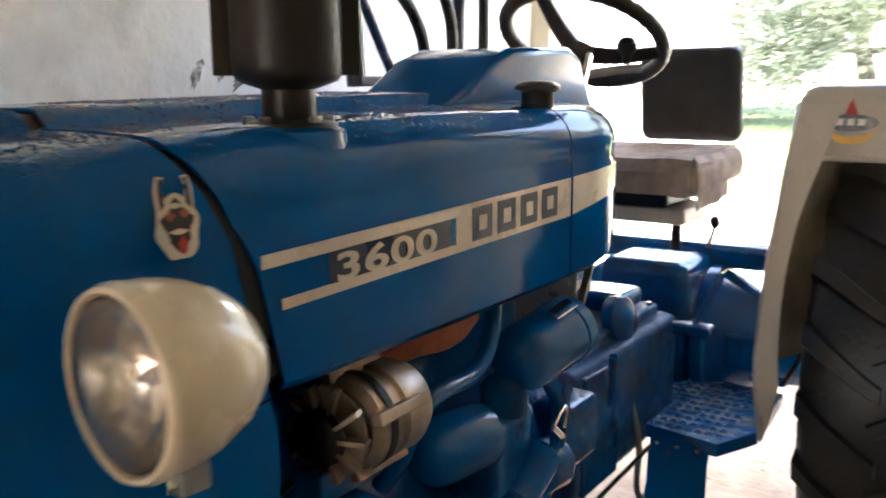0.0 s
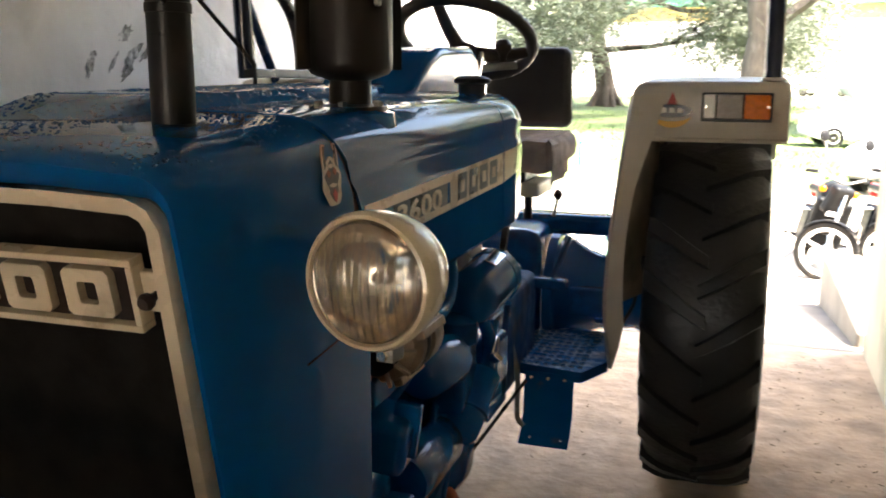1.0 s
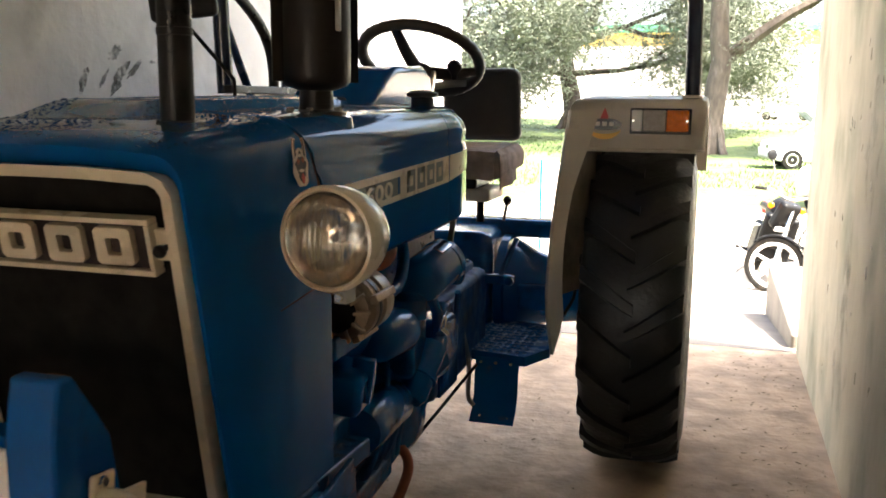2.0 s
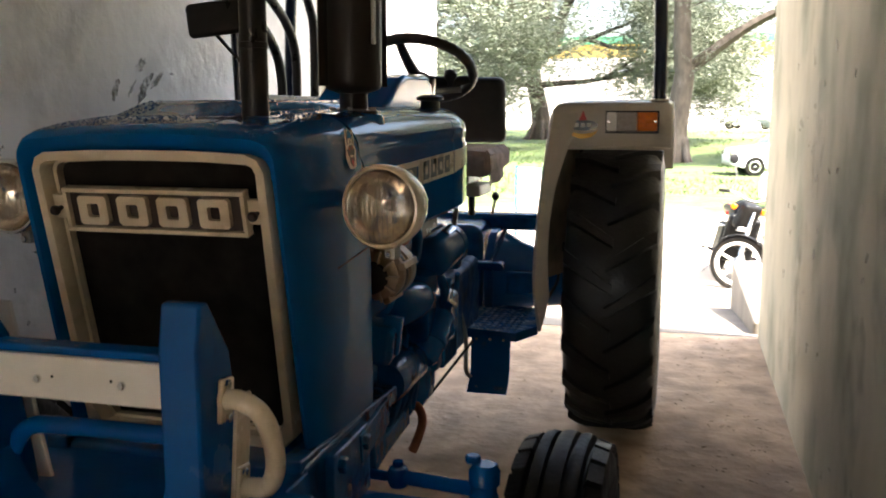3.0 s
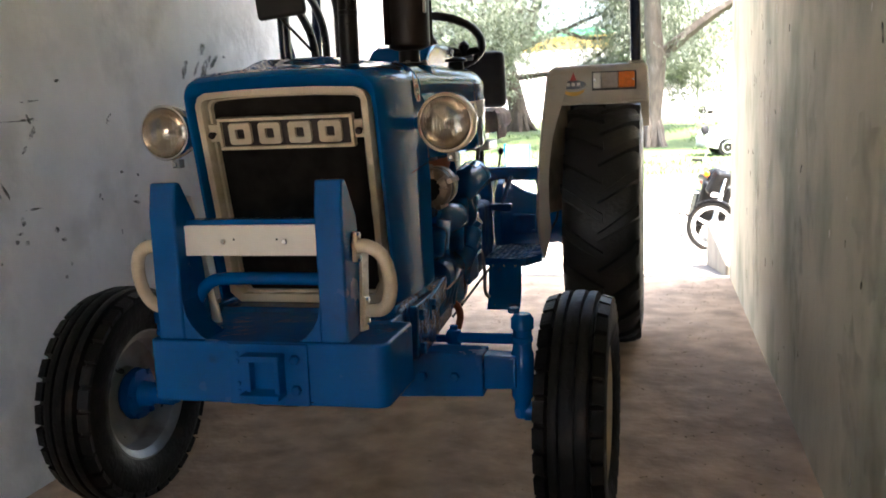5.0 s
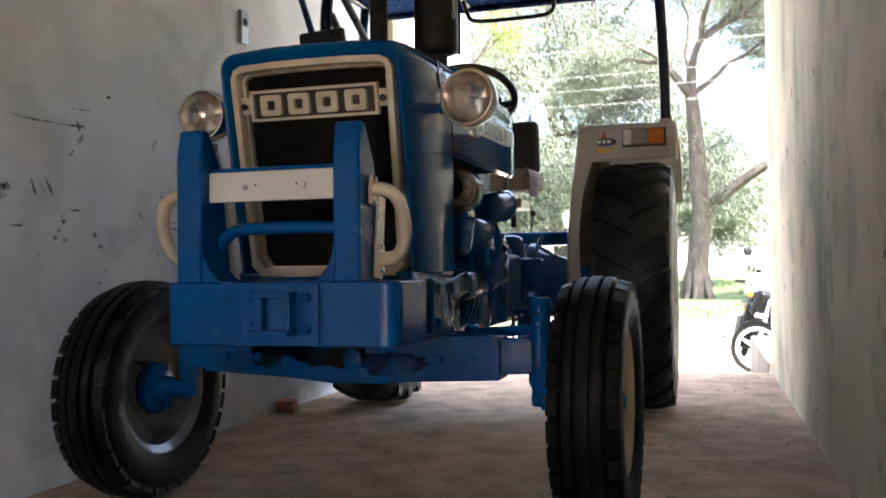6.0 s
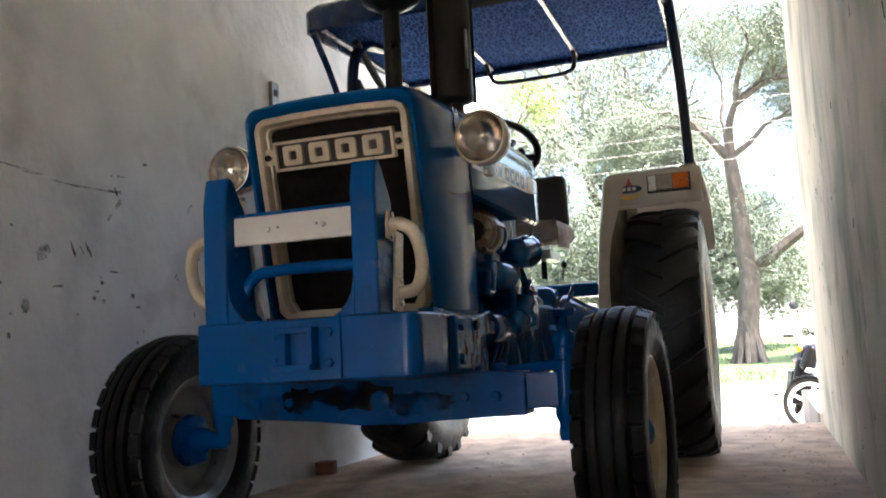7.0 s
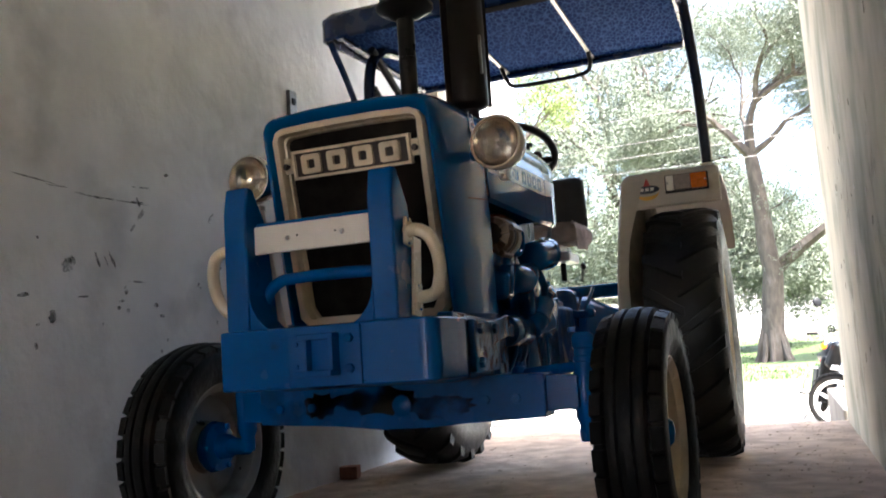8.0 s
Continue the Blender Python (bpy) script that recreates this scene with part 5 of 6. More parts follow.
def fender(side):
    """Cream mudguard: front panel, roof, inner sheet, rolled edge."""
    inn, out_x, zt, zb = 0.478, 0.960, 1.476, 1.292
    sx = side
    f = tp("fender", B(), "fender")
    # roof and front panel, lofted from the front lip over the wheel to the back
    prof = [(2.398, zb), (2.392, 1.30), (2.392, 1.36), (2.392, 1.42), (2.396, 1.455), (2.412, 1.472), (2.45, zt), (2.75, zt + 0.012), (3.05, zt), (3.25, 1.43), (3.40, 1.33), (3.48, 1.15)]
    xs = [(inn, -0.055), (inn + 0.004, -0.030), (inn + 0.018, -0.010), (inn + 0.045, 0.0), ((inn + out_x) / 2, 0.002), (out_x - 0.02, 0.0), (out_x - 0.005, -0.008), (out_x, -0.03)]
    bm = B()
    loops = []
    for y, z in prof:
        fr = min(1.0, max(0.0, (z - 1.33) / 0.12))
        loops.append([(sx * x, y + (0.02 * (-d) / 0.03 if z < 1.46 and y < 2.42 else 0), z + d * fr) for x, d in xs])
    rings(bm, loops, False)
    old = f.data
    f.data = mesh_of("fender", bm, "fender", 50)
    bpy.data.meshes.remove(old)
    md = f.modifiers.new("sheet", "SOLIDIFY")
    md.thickness, md.offset = 0.005, -1.0
    tagged(f, "cream steel mudguard with a scuffed edge")
    part("lip", tube(B(), [(sx * (inn + 0.03), 2.392, zb), (sx * (out_x - 0.005), 2.392, zb)], 0.007, 8, 1), "fender", f)
    # inner leaf sweeping down beside the wheel
    bm = B()
    loops = []
    for t in range(13):
        u = t / 12
        z = 1.43 - 0.885 * u
        x_front = 0.480 - 0.052 * math.sin(math.pi * 0.5 * min(1.0, u * 1.25)) + 0.026 * max(0.0, u - 0.8) / 0.2
        wide = 0.058 + 0.05 * max(0.0, 0.3 - u) / 0.3 + 0.006 * math.sin(u * 9)
        if u > 0.85:
            wide *= 1 - 0.85 * (u - 0.85) / 0.15
        y = 2.385 - 0.10 * math.sin(math.pi * 0.5 * u)
        loops.append([(sx * x_front, y + 0.020, z), (sx * (x_front + 0.004), y + 0.004, z), (sx * (x_front + 0.012), y - 0.004, z), (sx * (x_front + wide * 0.5), y, z), (sx * (x_front + wide), y + 0.012, z)])
    rings(bm, loops, False)
    part("inner_leaf", bm, "fender", f, "curved inner mudguard leaf", 0, 0.004)
    # web behind the leaf, coloured dark to stand for shade
    bm = B()
    rings(bm, [[(p[4][0] - sx * 0.004, p[4][1] + 0.004, p[4][2]), (sx * 0.535, p[4][1] + 0.14, p[4][2]), (sx * 0.558, p[4][1] + 0.28, p[4][2])] for p in loops if p[4][2] > 0.70], False)
    part("inner_web", bm, "shaded_cream", f, "", 0, 0.004)
    bm = B()
    pts = [(2.60, 1.45)] + [(2.82 + 0.70 * math.cos(radians(a)), 0.662 + 0.80 * math.sin(radians(a))) for a in (100, 80, 60, 40, 20)] + [(3.30, 0.75), (2.62, 0.72)]
    prism(bm, pts, frame_of((0, 1, 0), (0, 0, 1), (1, 0, 0), (sx * 0.555, 0, 0)), 0.004)
    part("inner_sheet", bm, "shaded_cream", f, "", 0)
    # lamp
    lamp = tp("fender_lamp", box(B(), (sx * 0.803, 2.384, 1.396), (0.210, 0.018, 0.090)), "black", "dark lamp base with clear and amber lenses" if sx > 0 else "dark lamp base", bevel=0.004)
    if side > 0:
        l1 = tp("clear_lens", box(B(), (0.783, 2.366, 1.398), (0.080, 0.026, 0.074)), "lens_clear", "clear lens", lamp, bevel=0.005)
        l2 = tp("amber_lens", box(B(), (0.862, 2.366, 1.398), (0.076, 0.026, 0.074)), "lens_amber", "amber lens", lamp, bevel=0.005)
        tp("clear_lens", box(B(), (0.7235, 2.367, 1.398), (0.037, 0.026, 0.074)), "white", "bright end of the clear lens", lamp, bevel=0.005)
        for x in (0.713, 0.894):
            bolt("bolt", (x, 2.354, 1.398), (0, -1, 0), 0.005, lamp, "chrome")
        tp("lamp_back", box(B(), (0.803, 2.376, 1.398), (0.196, 0.002, 0.074)), "chrome", "", lamp)
        # plain maker's mark
        m = facing_front((0.608, 2.3895, 1.383))
        el = [(0.062 * math.cos(a), 0.021 * math.sin(a)) for a in (2 * math.pi * k / 24 for k in range(24))]
        tp("mark", prism(B(), el, m, 0.002), "decal_dark", "dark oval mark", f)
        tp("mark", prism(B(), [(-0.016, 0.019), (0.016, 0.019), (0.0, 0.060)], m, 0.002), "red", "red triangle mark", f)
        cres = [(0.060 * math.cos(a), -0.010 + 0.044 * math.sin(a)) for a in (math.pi + math.pi * k / 12 for k in range(13))] + [(0.060 * math.cos(a), -0.012 + 0.022 * math.sin(a)) for a in (2 * math.pi - math.pi * k / 12 for k in range(1, 12))]
        tp("mark", prism(B(), cres, m, 0.0016), "yellow", "yellow crescent mark", f)
        for k in range(3):
            tp("mark_bar", box(B(), (0.583 + 0.025 * k, 2.3868, 1.3845), (0.017, 0.0015, 0.016)), "white", "", f)


fender(1)
fender(-1)


def front_end():
    # weight bumper
    bp = [(-0.262, -0.03), (0.310, -0.03), (0.330, -0.03), (0.345, -0.026), (0.355, -0.016), (0.360, 0.0), (0.360, 0.02), (0.360, 0.21), (-0.280, 0.21), (-0.280, 0.0), (-0.280, -0.016), (-0.274, -0.026)]
    b = tp("front_bumper", prism(B(), bp, pose(0, 0, 0.566), 0.164), "bumper_blue", "heavy blue front bumper beam", bevel=0.008)
    plate = tp("tow_plate", box(B(), (0.050, -0.034, 0.648), (0.215, 0.010, 0.158)), "bumper_blue", "", b, bevel=0.003)
    tow = [((0.008, -0.052, 0.652), (0.014, 0.030, 0.100)), ((0.090, -0.058, 0.652), (0.014, 0.042, 0.100)), ((0.046, -0.066, 0.604), (0.104, 0.058, 0.016)), ((0.046, -0.058, 0.698), (0.104, 0.042, 0.016))]
    bm = B()
    for c, s in tow:
        box(bm, c, s)
    tp("tow_hook", bm, "bumper_blue", "blue towing bracket", b, bevel=0.003)
    for z in (0.612, 0.690):
        bolt("bolt", (0.126, -0.039, z), (0, -1, 0), 0.013, b, "bumper_blue")
        for dz in (-0.008, 0.012):
            bolt("rivet", (-0.030, -0.039, z + dz), (0, -1, 0), 0.006, b, "bumper_blue")
    for s in (-1, 1):
        u = tp("guard_upright", B(), "bumper_blue")
        prof = [(-0.022, 0.728), (-0.022, 1.055), (-0.006, 1.130), (0.020, 1.130), (0.085, 1.035), (0.115, 0.86), (0.135, 0.728)]
        bm = prism(B(), prof, frame_of((0, 1, 0), (0, 0, 1), (1, 0, 0), (0.190 if s > 0 else -0.254, 0, 0)), 0.072)
        old = u.data
        u.data = mesh_of("guard_upright", bm, "bumper_blue")
        bpy.data.meshes.remove(old)
        md = u.modifiers.new("edges", "BEVEL")
        md.width, md.segments = 0.006, 2
        tagged(u, "tapered blue guard upright")
        # curved foot
        foot = [(0, 0.0), (0, 0.10), (0.008, 0.06), (0.022, 0.034), (0.045, 0.010), (0.062, 0.0)]
        m = frame_of((-s, 0, 0), (0, 0, 1), (0, 1, 0), (0.190 if s > 0 else -0.182, -0.018, 0.729))
        tp("foot", prism(B(), foot, m, 0.10), "bumper_blue", "", u, bevel=0.003)
        # cream rear leg, side bar and handle
        if s < 0:
            tp("rear_leg", rings(B(), [[(s * (x - 0.024), y, z), (s * (x + 0.024), y, z), (s * (x + 0.024), y + 0.009, z), (s * (x - 0.024), y + 0.009, z)] for x, y, z in ((0.232, 0.115, 1.085), (0.186, 0.140, 0.735))]), "white", "white flat rear leg", u, bevel=0.002)
        tp("side_bar", box(B(), (s * 0.268, 0.098, 0.842), (0.008, 0.052, 0.215), (-8, 0, 0)), "cream", "cream flat bar", u, bevel=0.002)
        h = tp("guard_handle", tube(B(), [(s * 0.268, 0.045, 0.958), (s * 0.300, 0.040, 0.961), (s * 0.333, 0.046, 0.940), (s * 0.349, 0.058, 0.89), (s * 0.345, 0.073, 0.832), (s * 0.323, 0.086, 0.794), (s * 0.285, 0.092, 0.786), (s * 0.268, 0.092, 0.786)], 0.0175, 16, 6), "cream", "bent cream pipe guard")
        for y, z in ((0.045, 0.958), (0.092, 0.786)):
            tp("flange", box(B(), (s * 0.272, y, z), (0.010, 0.044, 0.076), (-8, 0, 0)), "cream", "", h, bevel=0.006)
            for dz in (-0.029, 0.029):
                bolt("bolt", (s * 0.277, y - 0.004, z + dz), (s, 0, 0), 0.008, h, "chrome")
    wp = tp("front_plate", box(B(), (0.005, 0.024, 0.979), (0.372, 0.012, 0.078)), "white", "blank white plate with two bolts", bevel=0.002)
    for x in (-0.072, 0.095):
        bolt("bolt", (x, 0.017, 0.977), (0, -1, 0), 0.0075, wp, "chrome")
        tp("hole", lathe(B(), (x + (0.028 if x < 0 else -0.022), 0.019, 0.982), (0, -1, 0), [(0.003, 0), (0.003, 0.0015)], 8), "black", "", wp)
    tp("cross_bar", box(B(), (0, 0.056, 1.000), (0.37, 0.045, 0.062)), "bumper_blue", "", bevel=0.004)
    tp("guard_rail", tube(B(), [(0.20, 0.085, 0.868), (0.05, 0.075, 0.872), (-0.10, 0.075, 0.870), (-0.145, 0.078, 0.862), (-0.172, 0.080, 0.842), (-0.190, 0.080, 0.815), (-0.205, 0.080, 0.790)], 0.017, 14, 6), "bumper_blue", "bent blue guard rail")
    tp("lower_sill", box(B(), (0, 0.27, 0.702), (0.60, 0.16, 0.05)), "bumper_blue", "", bevel=0.006)
    # axle
    ax = [(-0.50, 0.435), (-0.20, 0.420), (-0.05, 0.405), (0.10, 0.405), (0.22, 0.415), (0.488, 0.425), (0.488, 0.555), (0.20, 0.560), (-0.20, 0.560), (-0.50, 0.555)]
    a = tp("front_axle", prism(B(), ax, frame_of((1, 0, 0), (0, 0, 1), (0, -1, 0), (0, 0.62, 0)), 0.11), "axle_blue", "blue front axle beam with dark smears of grease and painted shade", bevel=0.005)
    # ragged dark patches paint grease and shade on axle and bumper
    rnd = random.Random(61)
    for x, y, z, rx, rz, on in ((-0.07, 0.5085, 0.50, 0.15, 0.050, a), (0.15, 0.5085, 0.47, 0.13, 0.045, a), (-0.27, 0.5085, 0.49, 0.06, 0.045, a), (0.05, -0.0315, 0.578, 0.13, 0.014, b)):
        ragged = [(rx * q * math.cos(t), rz * q * math.sin(t)) for t, q in ((2 * math.pi * k / 26, rnd.uniform(0.7, 1.1)) for k in range(26))]
        tp("grease", prism(B(), ragged, facing_front((x, y, z)), 0.0012), "grease", "black smear of grease and painted shade", on)
    tp("pivot", lathe(B(), (0.02, 0.515, 0.48), (0, -1, 0), [(0.036, 0), (0.036, 0.006), (0.024, 0.010), (0.016, 0.012)], 24), "bumper_blue", "", a)
    for x in (-0.30, -0.42, 0.40, 0.30):
        bolt("bolt", (x, 0.511, 0.485), (0, -1, 0), 0.016, a, "bumper_blue")
    for s in (-1, 1):
        k = tp("knee", prism(B(), [(0.47, 0.440), (0.585, 0.445), (0.585, 0.545), (0.47, 0.550)], frame_of((s, 0, 0), (0, 0, 1), (0, -s, 0), (0, 0.60 if s > 0 else 0.53, 0)), 0.07), "bumper_blue", "", bevel=0.006)
        tp("kingpin", lathe(B(), (s * 0.595, 0.575, 0.345), (0.02 * s, 0, 1), [(0.022, 0), (0.026, 0.02), (0.024, 0.05), (0.034, 0.07), (0.036, 0.20), (0.030, 0.215), (0.029, 0.235), (0.033, 0.24), (0.033, 0.252), (0.029, 0.256), (0.029, 0.275), (0.035, 0.28), (0.035, 0.31), (0.024, 0.325)], 20), "bumper_blue", "blue steering kingpin", k)
        tp("spindle", rod(B(), (s * 0.60, 0.58, 0.362), (s * 0.70, 0.59, 0.362), 0.03), "bumper_blue", "", k)
        tp("steering_arm", box(B(), (s * 0.585, 0.66, 0.585), (0.05, 0.20, 0.028), (0, 0, s * 8)), "bumper_blue", "", k, bevel=0.006)
        bolt("bolt", (s * 0.575, 0.575, 0.672), (0, 0, 1), 0.018, k, "bumper_blue")
    ta = tp("track_arm", tube(B(), [(0.575, 0.662, 0.568), (0.52, 0.678, 0.563), (0.43, 0.705, 0.556), (0.36, 0.727, 0.550)], 0.0175, 12, 4), "bumper_blue", "")
    tp("ball_joint", lathe(B(), (0.352, 0.728, 0.522), (0, 0, 1), [(0.008, 0), (0.022, 0.004), (0.027, 0.016), (0.027, 0.040), (0.022, 0.052), (0.013, 0.056), (0.013, 0.068), (0.006, 0.070)], 20), "bumper_blue", "", ta)
    tp("track_tube", rod(B(), (0.352, 0.730, 0.545), (0.10, 0.775, 0.535), 0.013), "axle_blue", "", ta)
    # casting under the nose
    tp("front_support", box(B(), (0, 0.47, 0.645), (0.60, 0.34, 0.19)), "engine", "blue cast front support", bevel=0.015)
    for s in (-1, 1):
        tp("support_plate", box(B(), (s * 0.312, 0.50, 0.650), (0.024, 0.22, 0.16)), "engine", "blue side plate", bevel=0.006)
        for y, z in ((0.42, 0.70), (0.42, 0.60), (0.56, 0.70)):
            bolt("bolt", (s * 0.325, y, z), (s, 0, 0), 0.018, tractor, "engine")
        tp("nose_strap", box(B(), (s * 0.322, 0.64, 0.70), (0.012, 0.20, 0.07), (8, 0, 0)), "engine", "", bevel=0.004)


front_end()


def engine():
    e = tp("engine_block", box(B(), (0, 1.08, 0.79), (0.36, 0.80, 0.62)), "engine", "dark blue engine block", bevel=0.02)
    tp("cylinder_head", box(B(), (0, 1.08, 1.12), (0.30, 0.76, 0.10)), "engine", "", bevel=0.015)
    tp("sump", box(B(), (0, 1.10, 0.47), (0.30, 0.86, 0.12), (0, 0, 0)), "engine", "", bevel=0.03)
    tp("radiator", box(B(), (0, 0.50, 1.05), (0.50, 0.10, 0.58)), "grille", "black radiator", bevel=0.01)
    tp("firewall", box(B(), (0, 1.40, 1.27), (0.56, 0.02, 0.26)), "engine", "", bevel=0.004)
    tp("dash_support", box(B(), (0.0, 1.62, 1.06), (0.34, 0.34, 0.36)), "black", "dark pressed support under the tank", bevel=0.03)
    for s in (1,):
        al = tp("alternator", lathe(B(), (0.268, 0.845, 1.03), (0, 1, 0), [(0.02, -0.015), (0.055, -0.012), (0.066, 0.0), (0.068, 0.03), (0.062, 0.034), (0.062, 0.052), (0.068, 0.056), (0.068, 0.10), (0.060, 0.118), (0.02, 0.122)], 32), "alternator", "cast metal alternator")
        tp("pulley", lathe(B(), (0.268, 0.775, 1.03), (0, 1, 0), [(0.02, -0.005), (0.036, 0.0), (0.040, 0.004), (0.028, 0.012), (0.040, 0.020), (0.036, 0.025), (0.015, 0.03)], 28), "black", "black pulley", al)
        tp("fan_disc", lathe(B(), (0.268, 0.812, 1.03), (0, 1, 0), [(0.010, 0.0), (0.060, 0.002), (0.062, 0.004), (0.010, 0.006)], 28), "alternator", "", al)
        for k in range(10):
            a = 2 * math.pi * k / 10
            tp("fan_blade", box(B(), (0.268 + 0.044 * math.cos(a), 0.803, 1.03 + 0.044 * math.sin(a)), (0.006, 0.020, 0.044), (0, -math.degrees(a) + 90, 20)), "alternator", "", al)
        tp("band", lathe(B(), (0.268, 0.857, 1.03), (0, 1, 0), [(0.0685, 0), (0.0695, 0.001), (0.0695, 0.014), (0.0685, 0.015)], 32, False), "black", "", al)
        for a in (20, 110, 200, 290):
            tp("lug", box(B(), (0.268 + 0.068 * math.cos(radians(a)), 0.885, 1.03 + 0.068 * math.sin(radians(a))), (0.018, 0.11, 0.018), (0, -a, 0)), "alternator", "", al, bevel=0.003)
        tp("alternator_bracket", box(B(), (0.24, 0.86, 0.95), (0.05, 0.14, 0.05)), "engine", "", bevel=0.006)
    tp("fan_belt", tube(B(), [(0.275, 0.80, 1.04), (0.22, 0.80, 1.085), (0.05, 0.80, 1.02), (0.0, 0.80, 0.9), (0.06, 0.80, 0.82), (0.26, 0.80, 1.0)], 0.006, 6, 5), "black", "")
    tp("exhaust_manifold", tube(B(), [(0.185, 0.98, 1.085), (0.215, 1.06, 1.10), (0.222, 1.14, 1.095), (0.20, 1.22, 1.10)], 0.042, 16, 5), "rust", "rusty brown exhaust manifold")
    # canisters and pumps along the side
    f1 = tp("oil_filter", lathe(B(), (0.266, 1.31, 0.990), (0.10, 1, 0.16), [(0.01, -0.022), (0.034, -0.018), (0.052, -0.006), (0.061, 0.014), (0.064, 0.04), (0.064, 0.15), (0.067, 0.153), (0.067, 0.180), (0.05, 0.19), (0.01, 0.193)], 32), "blue", "glossy blue oil filter canister")
    tp("clip", box(B(), (0.300, 1.425, 1.071), (0.030, 0.075, 0.006), (9, 25, 0)), "chrome", "", f1, bevel=0.002)
    tp("fuel_pump", lathe(B(), (0.238, 1.06, 0.895), (0.18, 1, 0), [(0.01, -0.014), (0.036, -0.008), (0.052, 0.006), (0.058, 0.03), (0.059, 0.12), (0.055, 0.14), (0.01, 0.145)], 28), "blue", "rounded blue fuel pump body")
    tp("breather", box(B(), (0.262, 0.85, 0.855), (0.10, 0.13, 0.10), (0, 8, 6)), "blue", "boxed blue side cover", bevel=0.02)
    tp("cover_rib", box(B(), (0.300, 0.845, 0.875), (0.05, 0.018, 0.10), (0, 8, 6)), "blue", "", bevel=0.004)
    tp("starter", lathe(B(), (0.235, 0.98, 0.70), (0, 1, 0), [(0.02, -0.01), (0.055, 0.0), (0.06, 0.02), (0.06, 0.22), (0.05, 0.24), (0.02, 0.25)], 28), "engine", "dark blue starter motor")
    tp("pump_body", box(B(), (0.235, 1.28, 0.83), (0.10, 0.16, 0.15), (0, 0, 5)), "engine", "", bevel=0.02)
    tp("pump_cap", lathe(B(), (0.25, 1.30, 0.90), (0, 0, 1), [(0.045, 0), (0.045, 0.05), (0.03, 0.065), (0.01, 0.068)], 20), "engine", "")
    tp("governor", lathe(B(), (0.22, 1.40, 0.72), (0.4, 1, 0.2), [(0.05, 0), (0.055, 0.02), (0.055, 0.10), (0.04, 0.12), (0.01, 0.125)], 22), "blue", "")
    tp("injection_pump", lathe(B(), (0.272, 1.24, 0.70), (0.14, 0.75, 0.62), [(0.01, -0.012), (0.030, -0.006), (0.040, 0.010), (0.040, 0.06), (0.046, 0.064), (0.046, 0.080), (0.038, 0.084), (0.036, 0.17), (0.02, 0.18)], 24), "blue", "glossy blue injection pump")
    lever = tp("throttle_clip", box(B(), (0.308, 1.402, 0.836), (0.026, 0.075, 0.012), (-30, 40, 8)), "chrome", "bright metal clip with a wire bail", bevel=0.003)
    tp("wire_loop", tube(B(), [(0.306, 1.385, 0.850), (0.304, 1.415, 0.868), (0.302, 1.440, 0.874), (0.302, 1.450, 0.866), (0.305, 1.432, 0.835)], 0.0038, 10, 5), "chrome", "", lever)
    tp("hose", tube(B(), [(0.21, 1.32, 1.12), (0.24, 1.275, 1.075), (0.25, 1.232, 1.022), (0.25, 1.177, 0.997), (0.25, 1.090, 0.998), (0.248, 1.035, 0.975), (0.235, 1.010, 0.915), (0.20, 1.0, 0.86)], 0.0165, 12, 6), "blue", "thick blue coolant hose")
    tp("tank_strut", box(B(), (0.288, 1.545, 1.085), (0.016, 0.010, 0.15), (-30, 0, 0)), "steel", "pale flat strut", bevel=0.002)
    tp("dip_tube", rod(B(), (0.24, 1.22, 0.55), (0.27, 1.30, 0.86), 0.008), "engine", "")
    for i in range(7):
        bolt("bolt", (0.183, 0.76 + 0.10 * i, 0.56), (1, 0, 0), 0.012, e, "engine")
        bolt("bolt", (0.183, 0.78 + 0.10 * i, 0.95), (1, 0, 0), 0.010, e, "engine")
    tp("side_cover", box(B(), (0.20, 0.86, 0.66), (0.06, 0.20, 0.22)), "engine", "", bevel=0.02)
    tp("mount_rail", box(B(), (0.215, 0.92, 0.52), (0.05, 0.55, 0.06), (4, 0, 0)), "engine", "", bevel=0.008)
    tp("drop_pipe", tube(B(), [(0.26, 1.42, 0.95), (0.275, 1.47, 0.85), (0.26, 1.46, 0.70), (0.22, 1.40, 0.60)], 0.016, 10, 5), "engine", "")
    for s in (-1, 1):
        r = tp("side_rail", box(B(), (s * 0.268, 0.60, 0.715), (0.05, 0.62, 0.045), (-3, 0, 0)), "engine", "blue frame side rail", bevel=0.006)
        for k in range(5):
            bolt("bolt", (s * 0.268, 0.36 + 0.12 * k, 0.742 - 0.006 * k), (0, 0, 1), 0.011, r, "engine")
        tp("rail_stay", box(B(), (s * 0.25, 0.84, 0.62), (0.035, 0.10, 0.20), (10, 0, 0)), "engine", "", bevel=0.008)
    tp("drain_pipe", tube(B(), [(0.19, 1.30, 0.55), (0.235, 1.30, 0.525), (0.248, 1.296, 0.48), (0.232, 1.285, 0.42), (0.22, 1.28, 0.39)], 0.014, 10, 5), "rust", "rusty drain pipe")
    for k in range(3):
        tp("pipe", tube(B(), [(0.20, 1.02 + 0.06 * k, 0.52), (0.245, 1.05 + 0.06 * k, 0.60), (0.25, 1.12 + 0.07 * k, 0.72), (0.225, 1.20 + 0.07 * k, 0.80)], 0.007 + 0.002 * k, 8, 5), "engine", "")
    tp("pump_flange", box(B(), (0.205, 1.22, 0.66), (0.07, 0.07, 0.26), (6, 0, 0)), "engine", "", bevel=0.012)
    tp("timing_cover", lathe(B(), (0.10, 0.70, 0.75), (0, -1, 0), [(0.17, 0), (0.17, 0.03), (0.12, 0.045), (0.05, 0.05)], 30), "engine", "")
